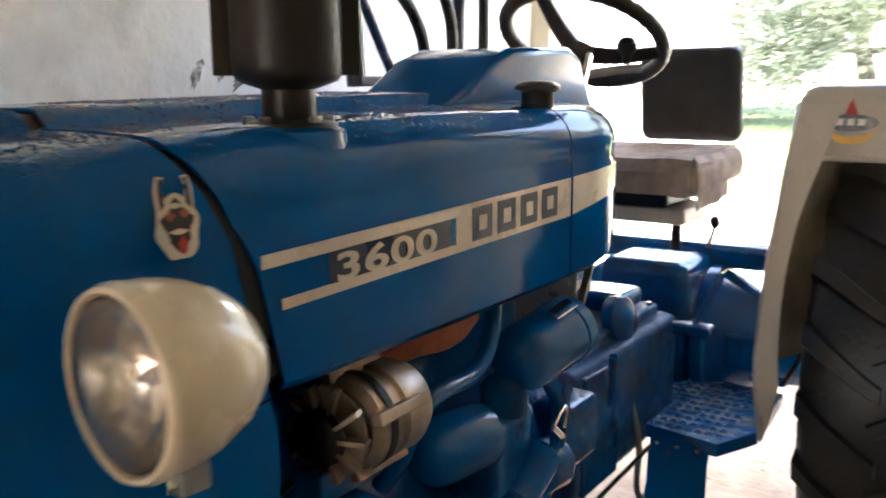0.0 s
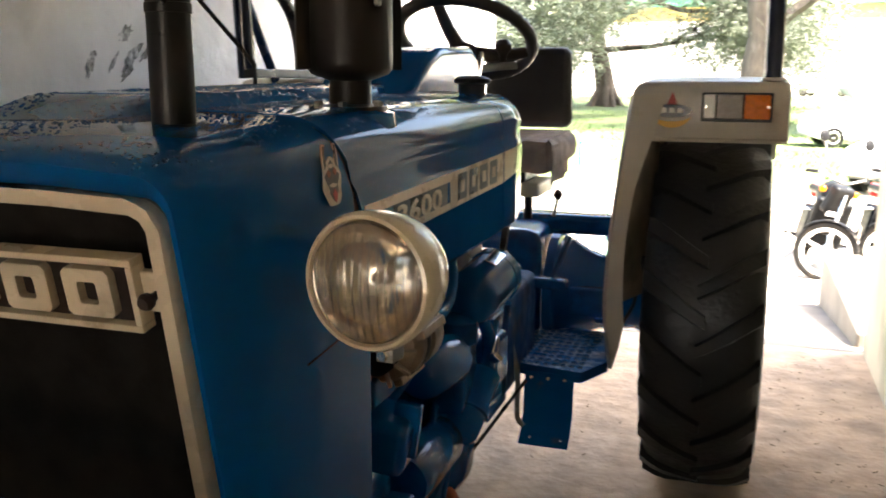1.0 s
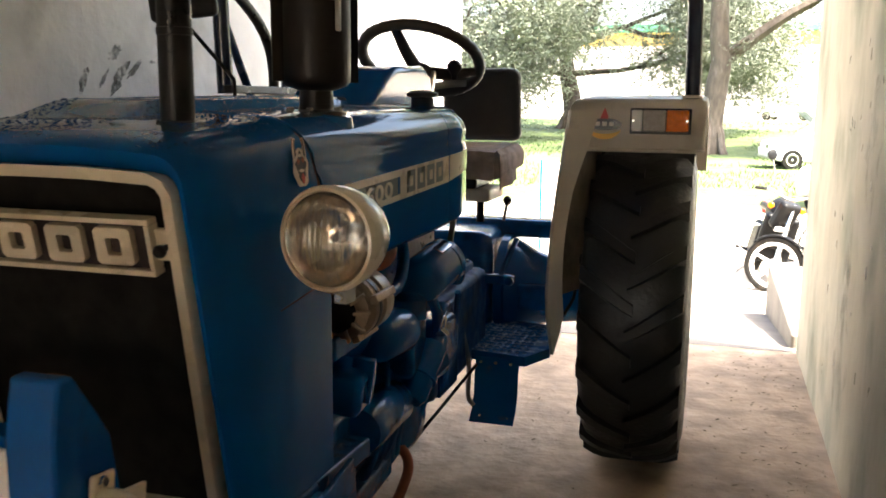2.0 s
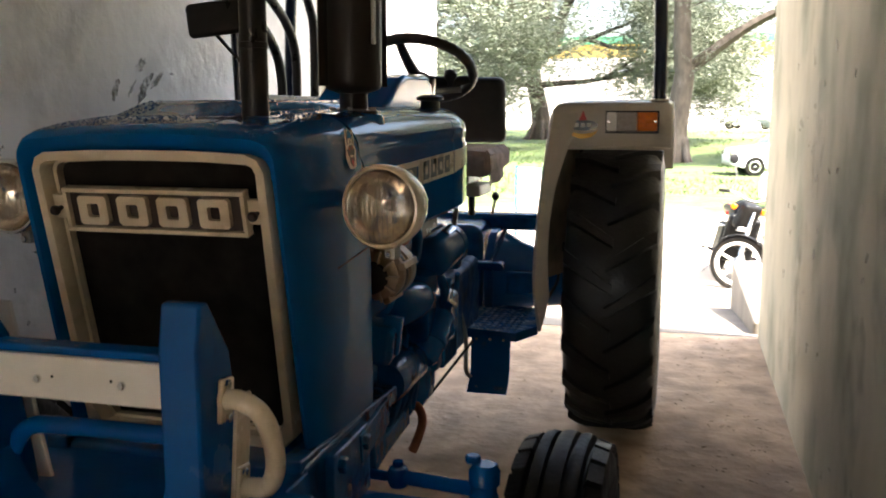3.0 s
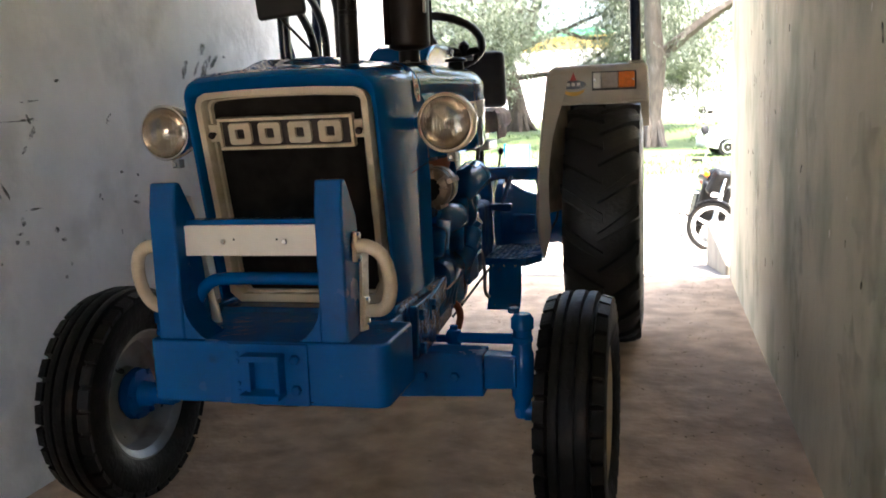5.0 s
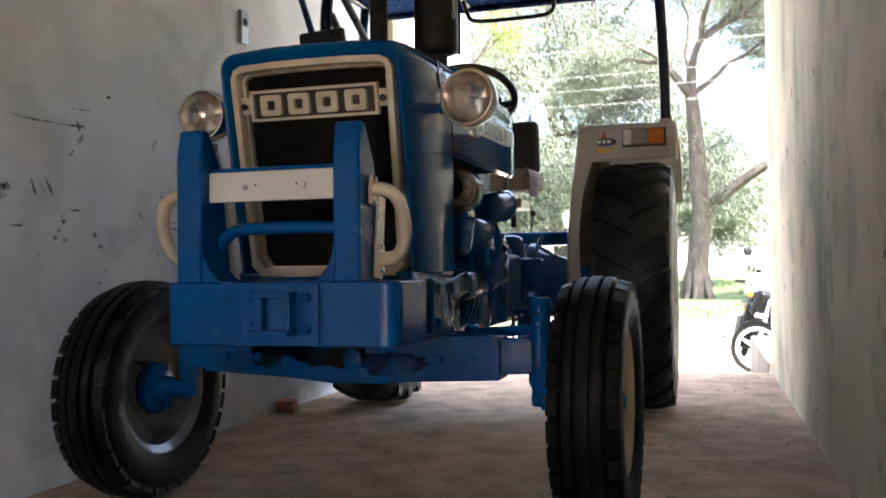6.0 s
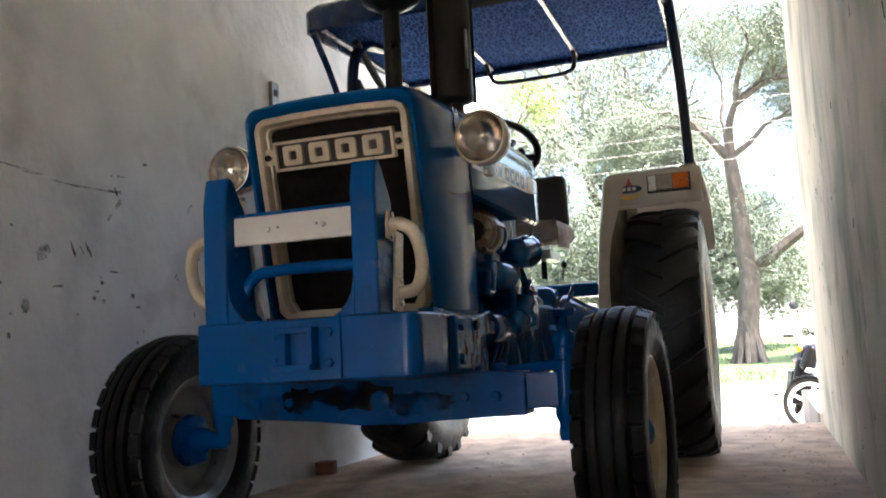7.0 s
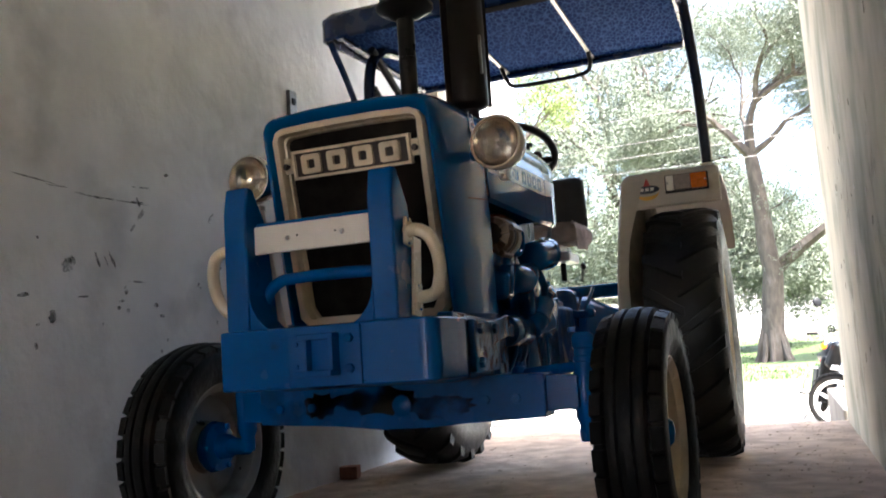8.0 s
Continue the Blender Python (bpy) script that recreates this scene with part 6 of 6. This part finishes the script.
    tp("rod_arm", tube(B(), [(0.28, 1.50, 0.90), (0.272, 1.45, 0.76), (0.262, 1.41, 0.66), (0.24, 1.38, 0.58)], 0.011, 8, 4), "engine", "")
    tp("lower_casing", box(B(), (0.09, 1.46, 0.60), (0.24, 0.30, 0.28), (0, -6, 0)), "engine", "", bevel=0.07, segments=3)
    tp("side_bulge", lathe(B(), (0.20, 1.36, 0.60), (1, -0.1, 0.1), [(0.09, 0), (0.085, 0.03), (0.06, 0.05), (0.01, 0.055)], 24), "engine", "")
    tp("lever_arm", box(B(), (0.262, 1.52, 0.78), (0.02, 0.05, 0.22), (14, 0, 0)), "engine", "", bevel=0.006)
    tp("side_box", box(B(), (0.225, 1.60, 0.765), (0.10, 0.14, 0.14)), "engine", "", bevel=0.02)
    for k in range(6):
        a = radians(60 * k + 15)
        bolt("bolt", (0.235 * math.cos(a), 1.438, 0.72 + 0.235 * math.sin(a)), (0, -1, 0), 0.013, e, "engine")
    tp("lift_link", rod(B(), (0.235, 2.39, 0.80), (0.270, 2.52, 0.93), 0.010), "engine", "")
    # clutch housing, gearbox and rear axle
    tp("bell_housing", lathe(B(), (0, 1.44, 0.72), (0, 1, 0), [(0.235, 0), (0.235, 0.05), (0.20, 0.10), (0.17, 0.30), (0.17, 0.34)], 36), "engine", "blue clutch housing")
    tp("gearbox", box(B(), (0, 2.08, 0.665), (0.36, 0.70, 0.33)), "gearbox", "dark blue gearbox casing with blackish patches", bevel=0.03)
    lid = tp("gearbox_lid", box(B(), (0, 2.10, 0.843), (0.27, 0.56, 0.035)), "gearbox", "", bevel=0.012)
    for k in range(5):
        bolt("bolt", (0.120, 1.86 + 0.12 * k, 0.861), (0, 0, 1), 0.010, lid, "engine")
    tp("shift_tower", lathe(B(), (0.02, 1.98, 0.86), (0, 0, 1), [(0.085, 0), (0.085, 0.012), (0.060, 0.022), (0.050, 0.07), (0.030, 0.10), (0.012, 0.105)], 24), "engine", "", lid)
    tp("brake_cover", lathe(B(), (0.135, 2.10, 0.875), (1, -0.15, 0.2), [(0.062, -0.02), (0.062, 0.012), (0.050, 0.022), (0.030, 0.026), (0.010, 0.034)], 24), "engine", "", lid)
    tp("top_cover", box(B(), (0.0, 2.27, 0.885), (0.20, 0.16, 0.055)), "engine", "", lid, bevel=0.02, segments=3)
    tp("rear_housing", box(B(), (0, 2.86, 0.72), (0.30, 0.58, 0.44)), "engine", "blue rear axle housing", bevel=0.05)
    for s in (-1, 1):
        tp("axle_trumpet", lathe(B(), (s * 0.16, 2.82, 0.672), (s, 0, 0), [(0.235, 0), (0.235, 0.035), (0.215, 0.04), (0.20, 0.07), (0.165, 0.13), (0.14, 0.20), (0.128, 0.32), (0.14, 0.34), (0.14, 0.40)], 32), "blue", "blue rear axle trumpet")
        tp("cross_arm", box(B(), (s * 0.185, 2.40, 0.790), (0.21, 0.05, 0.040)), "engine", "blue cross arm", bevel=0.012)
        tp("fender_beam", box(B(), (s * 0.200, 2.88, 0.925), (0.43, 0.11, 0.078)), "engine", "blue mudguard support beam", bevel=0.024, segments=3)
        tp("fender_brace", rod(B(), (s * 0.358, 2.86, 0.90), (s * 0.385, 3.02, 0.72), 0.015), "engine", "")
        bolt("bolt", (s * 0.275, 2.374, 0.792), (0, -1, 0), 0.020, tractor, "engine")
        bolt("bolt", (s * 0.38, 2.822, 0.925), (0, -1, 0), 0.013, tractor, "engine")
        tp("axle_flange", box(B(), (s * 0.315, 2.66, 0.67), (0.13, 0.05, 0.11)), "engine", "", bevel=0.012)
        # foot plate with raised studs
        out = [(0.140, 2.20), (0.385, 2.16), (0.448, 2.30), (0.435, 2.64), (0.115, 2.68)]
        fp = tp("foot_plate", prism(B(), [(s * x, y) for x, y in out], pose(0, 0, 0.548), 0.012), "sheen_blue", "blue stepped foot plate with raised studs", bevel=0.002)
        me = mesh_of("stud", lathe(B(), (0, 0, 0), (0, 0, 1), [(0.0105, 0), (0.008, 0.006), (0.0055, 0.006), (0.005, 0.002)], 8), "sheen_blue")
        for i in range(9):
            for j in range(10):
                x, y = 0.150 + 0.028 * i, 2.215 + 0.042 * j
                if x < 0.42 - (0.04 if y < 2.26 else 0):
                    place(new("stud", me), fp).location = (s * x, y, 0.559)
        lip = [(s * x, y, 0.545) for x, y in out + out[:1]]
        bm = B()
        for p, q in zip(lip, lip[1:]):
            d = Vector(q) - Vector(p)
            box(bm, tuple((Vector(p) + Vector(q)) / 2), (d.length, 0.005, 0.035), (0, 0, math.degrees(math.atan2(d.y, d.x))))
        tp("plate_edge", bm, "blue", "", fp)
        fl = tp("step_flap", prism(B(), [(2.175, 0.545), (2.155, 0.50), (2.150, 0.42), (2.125, 0.365), (2.08, 0.330), (2.075, 0.334), (2.118, 0.370), (2.144, 0.42), (2.149, 0.50), (2.169, 0.545)], frame_of((0, 1, 0), (0, 0, 1), (1, 0, 0), (0.205 if s > 0 else -0.365, 0, 0)), 0.160), "blue", "curved blue step flap hanging below the plate")
        for k in range(3):
            bolt("bolt", (s * (0.225 + 0.055 * k), 2.164, 0.530), (0, -1, 0), 0.007, fl, "chrome")
        for k in range(2):
            bolt("bolt", (s * (0.24 + 0.10 * k), 2.095, 0.350), (0, -0.6, 1), 0.005, fl, "chrome")
        tp("step_bracket", tube(B(), [(s * 0.17, 2.10, 0.66), (s * 0.19, 2.12, 0.54), (s * 0.195, 2.10, 0.42), (s * 0.215, 2.10, 0.385)], 0.009, 8, 5), "steel", "")
        tp("clutch_rod", rod(B(), (s * 0.10, 1.80, 0.36), (s * 0.21, 2.15, 0.52), 0.006), "black", "")
        tp("pedal_arm", tube(B(), [(s * 0.14, 1.95, 0.60), (s * 0.20, 1.90, 0.75), (s * 0.22, 1.86, 0.85)], 0.011, 8, 4), "engine", "")
    # black hydraulic lever and pale stays between mudguard and tyre
    hl = tp("hydraulic_lever", tube(B(), [(0.476, 2.45, 0.660), (0.505, 2.45, 0.715), (0.514, 2.45, 0.75), (0.532, 2.45, 0.862)], 0.006, 8, 5), "black", "")
    tp("knob", lathe(B(), (0.530, 2.45, 0.852), (0.1, 0, 1), [(0.006, 0), (0.013, 0.01), (0.015, 0.028), (0.009, 0.042), (0.002, 0.046)], 14), "black", "", hl)
    tp("lever_bracket", box(B(), (0.43, 2.47, 0.655), (0.10, 0.03, 0.02)), "engine", "", hl, bevel=0.004)
    tp("side_plate", box(B(), (0.175, 1.88, 0.66), (0.03, 0.20, 0.30)), "engine", "", bevel=0.008)
    tp("steering_box", box(B(), (0, 1.78, 1.08), (0.18, 0.22, 0.50)), "engine", "", bevel=0.02)


engine()


def controls():
    # dash cowl
    prof = [(1.30, 1.44), (1.38, 1.475), (1.47, 1.530), (1.55, 1.555), (1.80, 1.565), (1.86, 1.545), (1.93, 1.42), (1.93, 1.25), (1.70, 1.25), (1.70, 1.40)]
    d = tp("dash_cowl", prism(B(), prof, frame_of((0, 1, 0), (0, 0, 1), (1, 0, 0), (-0.125, 0, 0)), 0.25), "blue", "blue instrument cowl", bevel=0.02, segments=3)
    tp("cowl_edge", box(B(), (0.118, 1.88, 1.49), (0.012, 0.02, 0.14), (-28, 0, 0)), "chrome", "", d, bevel=0.003)
    tp("fuel_cap", lathe(B(), (0.235, 1.44, 1.438), (0, 0, 1), [(0.030, 0), (0.030, 0.030), (0.042, 0.034), (0.042, 0.042), (0.030, 0.048), (0.01, 0.05)], 24), "black", "black fuel filler cap")
    # steering wheel
    c = Vector((0.01, 2.10, 1.597))
    tilt = 31
    m = pose(*c, -tilt, 0, 0)
    w = tp("steering_wheel", B(), "wheel")
    bm = B()
    R = 0.204
    loops = []
    for i in range(72):
        a = 2 * math.pi * i / 72
        r0 = 0.0195 * (1 + 0.06 * math.cos(a * 36))
        loops.append([m @ Vector(((R + r0 * math.cos(q)) * math.cos(a), (R + r0 * math.cos(q)) * math.sin(a), r0 * math.sin(q))) for q in (2 * math.pi * k / 10 for k in range(10))])
    loops.append(loops[0])
    rings(bm, loops, True, False)
    bmesh.ops.remove_doubles(bm, verts=bm.verts[:], dist=1e-6)
    old = w.data
    w.data = mesh_of("steering_wheel", bm, "wheel")
    bpy.data.meshes.remove(old)
    tagged(w, "dark brown steering wheel with a ribbed rim")
    for a in (20, 140, 260):
        p = m @ Vector((R * math.cos(radians(a)), R * math.sin(radians(a)), 0))
        q = m @ Vector((0.02 * math.cos(radians(a)), 0.02 * math.sin(radians(a)), -0.045))
        tube_bm = tube(B(), [q, (p + q) / 2 + Vector((0, 0, -0.008)), p], 0.024, 10, 4, 0.016)
        tp("spoke", tube_bm, "wheel", "", w)
    tp("hub", lathe(B(), tuple(m @ Vector((0, 0, -0.07))), m.to_3x3() @ Vector((0, 0, 1)), [(0.035, 0), (0.045, 0.015), (0.045, 0.035), (0.02, 0.045)], 24), "wheel", "", w)
    tp("steering_column", rod(B(), tuple(m @ Vector((0, 0, -0.06))), (0, 1.82, 1.25), 0.026), "black", "black steering column")
    tp("hand_throttle", tube(B(), [(0.05, 1.95, 1.50), (0.12, 2.06, 1.515), (0.17, 2.10, 1.520)], 0.012, 10, 4), "steel", "")
    tp("throttle_knob", lathe(B(), (0.13, 2.10, 1.53), (0, 0, 1), [(0.010, 0), (0.012, 0.02), (0.024, 0.035), (0.026, 0.05), (0.016, 0.064), (0.004, 0.068)], 18), "wheel", "dark round lever knob")
    # gear levers
    for x, y, z0, z1 in ((0.180, 2.67, 0.98, 1.050),):
        g = tp("gear_lever", rod(B(), (x, y, z0), (x + 0.01, y + 0.02, z1), 0.007), "steel", "thin gear lever with a dark knob")
        tp("knob", lathe(B(), (x + 0.01, y + 0.02, z1 - 0.01), (0, 0, 1), [(0.008, 0), (0.017, 0.012), (0.018, 0.025), (0.010, 0.036), (0.002, 0.04)], 14), "wheel", "", g)
    # seat
    s = tp("seat_back", box(B(), (0.015, 2.93, 1.445), (0.345, 0.075, 0.310), (8, 0, 0)), "seat", "black padded seat back", bevel=0.035, segments=4)
    cu = tp("seat_cushion", box(B(), (0.02, 2.62, 1.225), (0.42, 0.46, 0.10), (3, 0, 0)), "seat_cover", "seat cushion under a worn pale cloth cover", bevel=0.035, segments=4)
    bm = B()
    loops = []
    for i in range(15):
        x = -0.205 + 0.41 * i / 14
        loops.append([(x, 2.385 + 0.012 * noise.noise((x * 9, 1, 0)), 1.175 - 0.035 * abs(noise.noise((x * 8, 3, 1)))), (x, 2.375, 1.235), (x, 2.40, 1.272 + 0.012 * noise.noise((x * 11, 5, 2))), (x, 2.50, 1.280 + 0.014 * noise.noise((x * 10, 7, 2))), (x, 2.65, 1.286 + 0.010 * noise.noise((x * 9, 9, 2))), (x, 2.82, 1.29)])
    rings(bm, loops, False)
    tp("cover", bm, "seat_cover", "crumpled pale seat cloth", cu, solid=0.006)
    bm = B()
    rings(bm, [[(0.205 + 0.006 * math.sin(y * 40), y, 1.280), (0.224, y, 1.262), (0.228 + 0.008 * math.sin(y * 30), y, 1.13 + 0.05 * (y - 2.4))] for y in [2.40 + 0.03 * k for k in range(11)]], False)
    tp("cover_flap", bm, "seat_cover", "", cu, solid=0.005)
    tp("seat_spring", box(B(), (0.02, 2.60, 1.15), (0.20, 0.30, 0.05)), "black", "", bevel=0.01)
    tp("seat_bracket", box(B(), (0.02, 2.58, 1.10), (0.30, 0.24, 0.05), (0, 0, 0)), "fender", "pale seat bracket", bevel=0.01)
    tp("seat_post", rod(B(), (0.10, 2.60, 0.98), (0.10, 2.60, 1.14), 0.016), "black", "")
    # mirror
    mi = tp("mirror", box(B(), (-0.475, 1.42, 1.735), (0.205, 0.035, 0.110), (0, -6, 6)), "black", "black rectangular rear mirror", bevel=0.02, segments=3)
    tp("mirror_glass", box(B(), (-0.473, 1.440, 1.735), (0.175, 0.004, 0.084), (0, -6, 6)), "chrome", "", mi)
    tp("mirror_stalk", tube(B(), [(-0.50, 1.43, 1.70), (-0.43, 1.44, 1.62), (-0.345, 1.45, 1.525), (-0.335, 1.45, 1.50), (-0.335, 1.45, 1.40)], 0.006, 8, 3), "black", "thin bent mirror stalk", mi)


controls()


def canopy():
    y0, y1, zb = 1.80, 3.18, 2.355
    hw = 0.862
    # shell: shallow tray with rounded corners
    def loop(inset, z, r):
        pts = []
        w, v, a, b = hw - inset, hw + 0.03 - inset, y0 + inset, y1 - inset
        for cx, cy, q in ((w - r, a + r, -90), (w - r, b - r, 0), (-v + r, b - r, 90), (-v + r, a + r, 180)):
            for k in range(7):
                t = radians(q + 15 * k)
                pts.append((cx + r * math.cos(t), cy + r * math.sin(t), z))
        return pts
    bm = B()
    rings(bm, [loop(0.012, 2.262, 0.07), loop(0.0, 2.272, 0.07), loop(0.0, 2.375, 0.07), loop(0.02, 2.405, 0.08), loop(0.07, 2.425, 0.09), loop(0.4, 2.44, 0.1)], True, False)
    bm.faces.new(bm.verts[-28:])
    # the rear skirt is cut short
    for v in bm.verts:
        if v.co.y > 2.6 and v.co.z < 2.30:
            v.co.z += 0.095 * min(1, (v.co.y - 2.6) / 0.3)
    c = tp("canopy", bm, "canopy", "blue sun canopy with a printed cloth lining", solid=0.006)
    bm = uneven(B(), -hw - 0.01, hw - 0.02, y0 + 0.02, y1 - 0.01, 30, 24, lambda x, y: 2.372 + 0.006 * noise.noise((x * 3, y * 3, 2)))
    tp("lining", bm, "lining", "blue printed cloth lining", c, solid=0.004, keep=True)
    for x in (-0.275, 0.265):
        tp("roof_strip", box(B(), (x, (y0 + y1) / 2, 2.362), (0.022, y1 - y0 - 0.06, 0.012)), "steel", "", c, bevel=0.002)
    tp("front_box", box(B(), (0.055, 1.88, 2.315), (0.56, 0.11, 0.085)), "grille", "dark box under the canopy front", c, bevel=0.03, segments=4)
    tp("rear_rail", tube(B(), [(hw - 0.03, 1.95, 2.335), (hw - 0.028, 2.6, 2.345), (hw - 0.045, y1 - 0.08, 2.352), (hw - 0.16, y1 - 0.012, 2.352), (0.0, y1 - 0.012, 2.350), (-hw + 0.10, y1 - 0.012, 2.352), (-hw + 0.01, y1 - 0.08, 2.352), (-hw, 2.6, 2.345), (-hw + 0.005, 1.95, 2.335)], 0.019, 10, 5), "canopy", "rolled blue canopy edge", c)
    tp("hoop", tube(B(), [(-0.275, 3.00, 2.365), (-0.265, 3.07, 2.30), (-0.22, 3.10, 2.258), (0.0, 3.10, 2.252), (0.21, 3.10, 2.262), (0.26, 3.07, 2.305), (0.265, 3.00, 2.365)], 0.014, 10, 5), "black", "black bent hoop", c)
    # posts
    for s in (-1, 1):
        x0 = 0.905
        yp = 2.46 if s > 0 else 2.90
        tp("post", tube(B(), [(s * x0, yp, 1.462), (s * (x0 - 0.01), yp + 0.01, 1.9), (s * (x0 - 0.035), yp + 0.02, 2.30), (s * (x0 - 0.045), yp + 0.02, 2.40)], 0.027, 14, 4), "post", "blue steel canopy post", c)
        tp("post_foot", box(B(), (s * x0, yp, 1.482), (0.07, 0.10, 0.010)), "fender", "", c, bevel=0.002)
    tp("strut", tube(B(), [(-0.855, 1.86, 2.27), (-0.84, 2.07, 2.02), (-0.82, 2.36, 1.55), (-0.82, 2.42, 1.46)], 0.017, 10, 4), "canopy", "blue canopy strut", c)
    # arched band and bent rails over the far mudguard
    tp("side_arch", tube(B(), [(-0.76, 2.12, 1.48), (-0.76, 2.10, 1.80), (-0.76, 2.10, 2.06), (-0.76, 2.15, 2.22), (-0.75, 2.27, 2.32), (-0.74, 2.48, 2.365)], 0.030, 14, 6), "post", "curved blue canopy arch", c)
    for yr, za, zb in ((2.83, 1.82, 2.24), (2.62, 1.66, 2.02), (2.46, 1.57, 1.80)):
        tp("bent_rail", tube(B(), [(-0.74, yr, 1.48), (-0.74, yr, za), (-0.74, yr - 0.035, za + 0.10), (-0.742, yr - 0.12, za + 0.19), (-0.745, yr - 0.26, za + 0.27), (-0.75, 2.14, zb + 0.06)], 0.021, 12, 6), "black", "black bent side rail", c)
    tp("hoop_foot", box(B(), (-0.74, 2.49, 1.495), (0.05, 0.80, 0.03)), "black", "", c, bevel=0.004)


canopy()


# motorcycles beside the ramp
bike = motorcycle()
bike.matrix_world = pose(1.55, 9.30, ground_height(1.55, 9.30) - 0.004, 0, 13, 4)
copy_thing(bike, pose(2.17, 9.55, ground_height(2.17, 9.55) - 0.004, 0, 13, 3))


def rain_drops():
    """Beads of water lying on the upper faces of the hood."""
    rnd = random.Random(77)
    pts, polys = [], []
    for ob in [hood_part, nose_part, rear_part] + [c for c in bpy.data.objects if c.name.startswith("ridge")]:
        k = len(pts)
        pts += [v.co.copy() for v in ob.data.vertices]
        polys += [[k + i for i in p.vertices] for p in ob.data.polygons]
    skin = BVHTree.FromPolygons(pts, polys)
    verts, faces = [], []
    for k in range(9000):
        y, x = rnd.uniform(0.25, 1.70), rnd.uniform(-0.29, 0.29)
        if 0.665 < y < 0.70 or 1.41 < y < 1.43 or abs(x) < 0.13 and y > 1.29:
            continue
        if math.hypot(x - 0.147, y - 0.435) < 0.048 or math.hypot(x - 0.222, y - 0.805) < 0.08:
            continue
        on_ridge = -0.20 < x < 0.06 and y > 0.69
        if noise.noise((x * 5, y * 5, 9)) < (-0.5 if on_ridge else -0.08):
            continue
        at, up, face, far = skin.ray_cast(Vector((x, y, 2.0)), Vector((0, 0, -1)))
        if at is None or up.z < 0.75:
            continue
        r = rnd.choice((0.0012, 0.0015, 0.0018, 0.0022, 0.0022, 0.0036 if on_ridge else 0.0028)) * rnd.uniform(0.8, 1.2)
        i = len(verts)
        sx, sy = rnd.uniform(0.75, 1.3), rnd.uniform(0.75, 1.3)
        bx, by, bz = basis(up)
        for rr, h in ((1.0, -0.15), (0.94, 0.22), (0.60, 0.44)):
            for q in range(8):
                a = 2 * math.pi * q / 8
                verts.append(at + bx * (r * rr * sx * math.cos(a)) + by * (r * rr * sy * math.sin(a)) + up * (r * h))
        verts.append(at + up * (r * 0.52))
        for lvl in (0, 8):
            for q in range(8):
                p = (q + 1) % 8
                faces.append((i + lvl + q, i + lvl + p, i + lvl + 8 + p, i + lvl + 8 + q))
        for q in range(8):
            faces.append((i + 16 + q, i + 16 + (q + 1) % 8, i + 24))
    me = bpy.data.meshes.new("rain_water")
    me.from_pydata(verts, [], faces)
    for p in me.polygons:
        p.use_smooth = True
    me.materials.append(M["drop"])
    tagged(place(new("rain_water", me), hood_part), "beads of rain water", kind="stuff")


rain_drops()
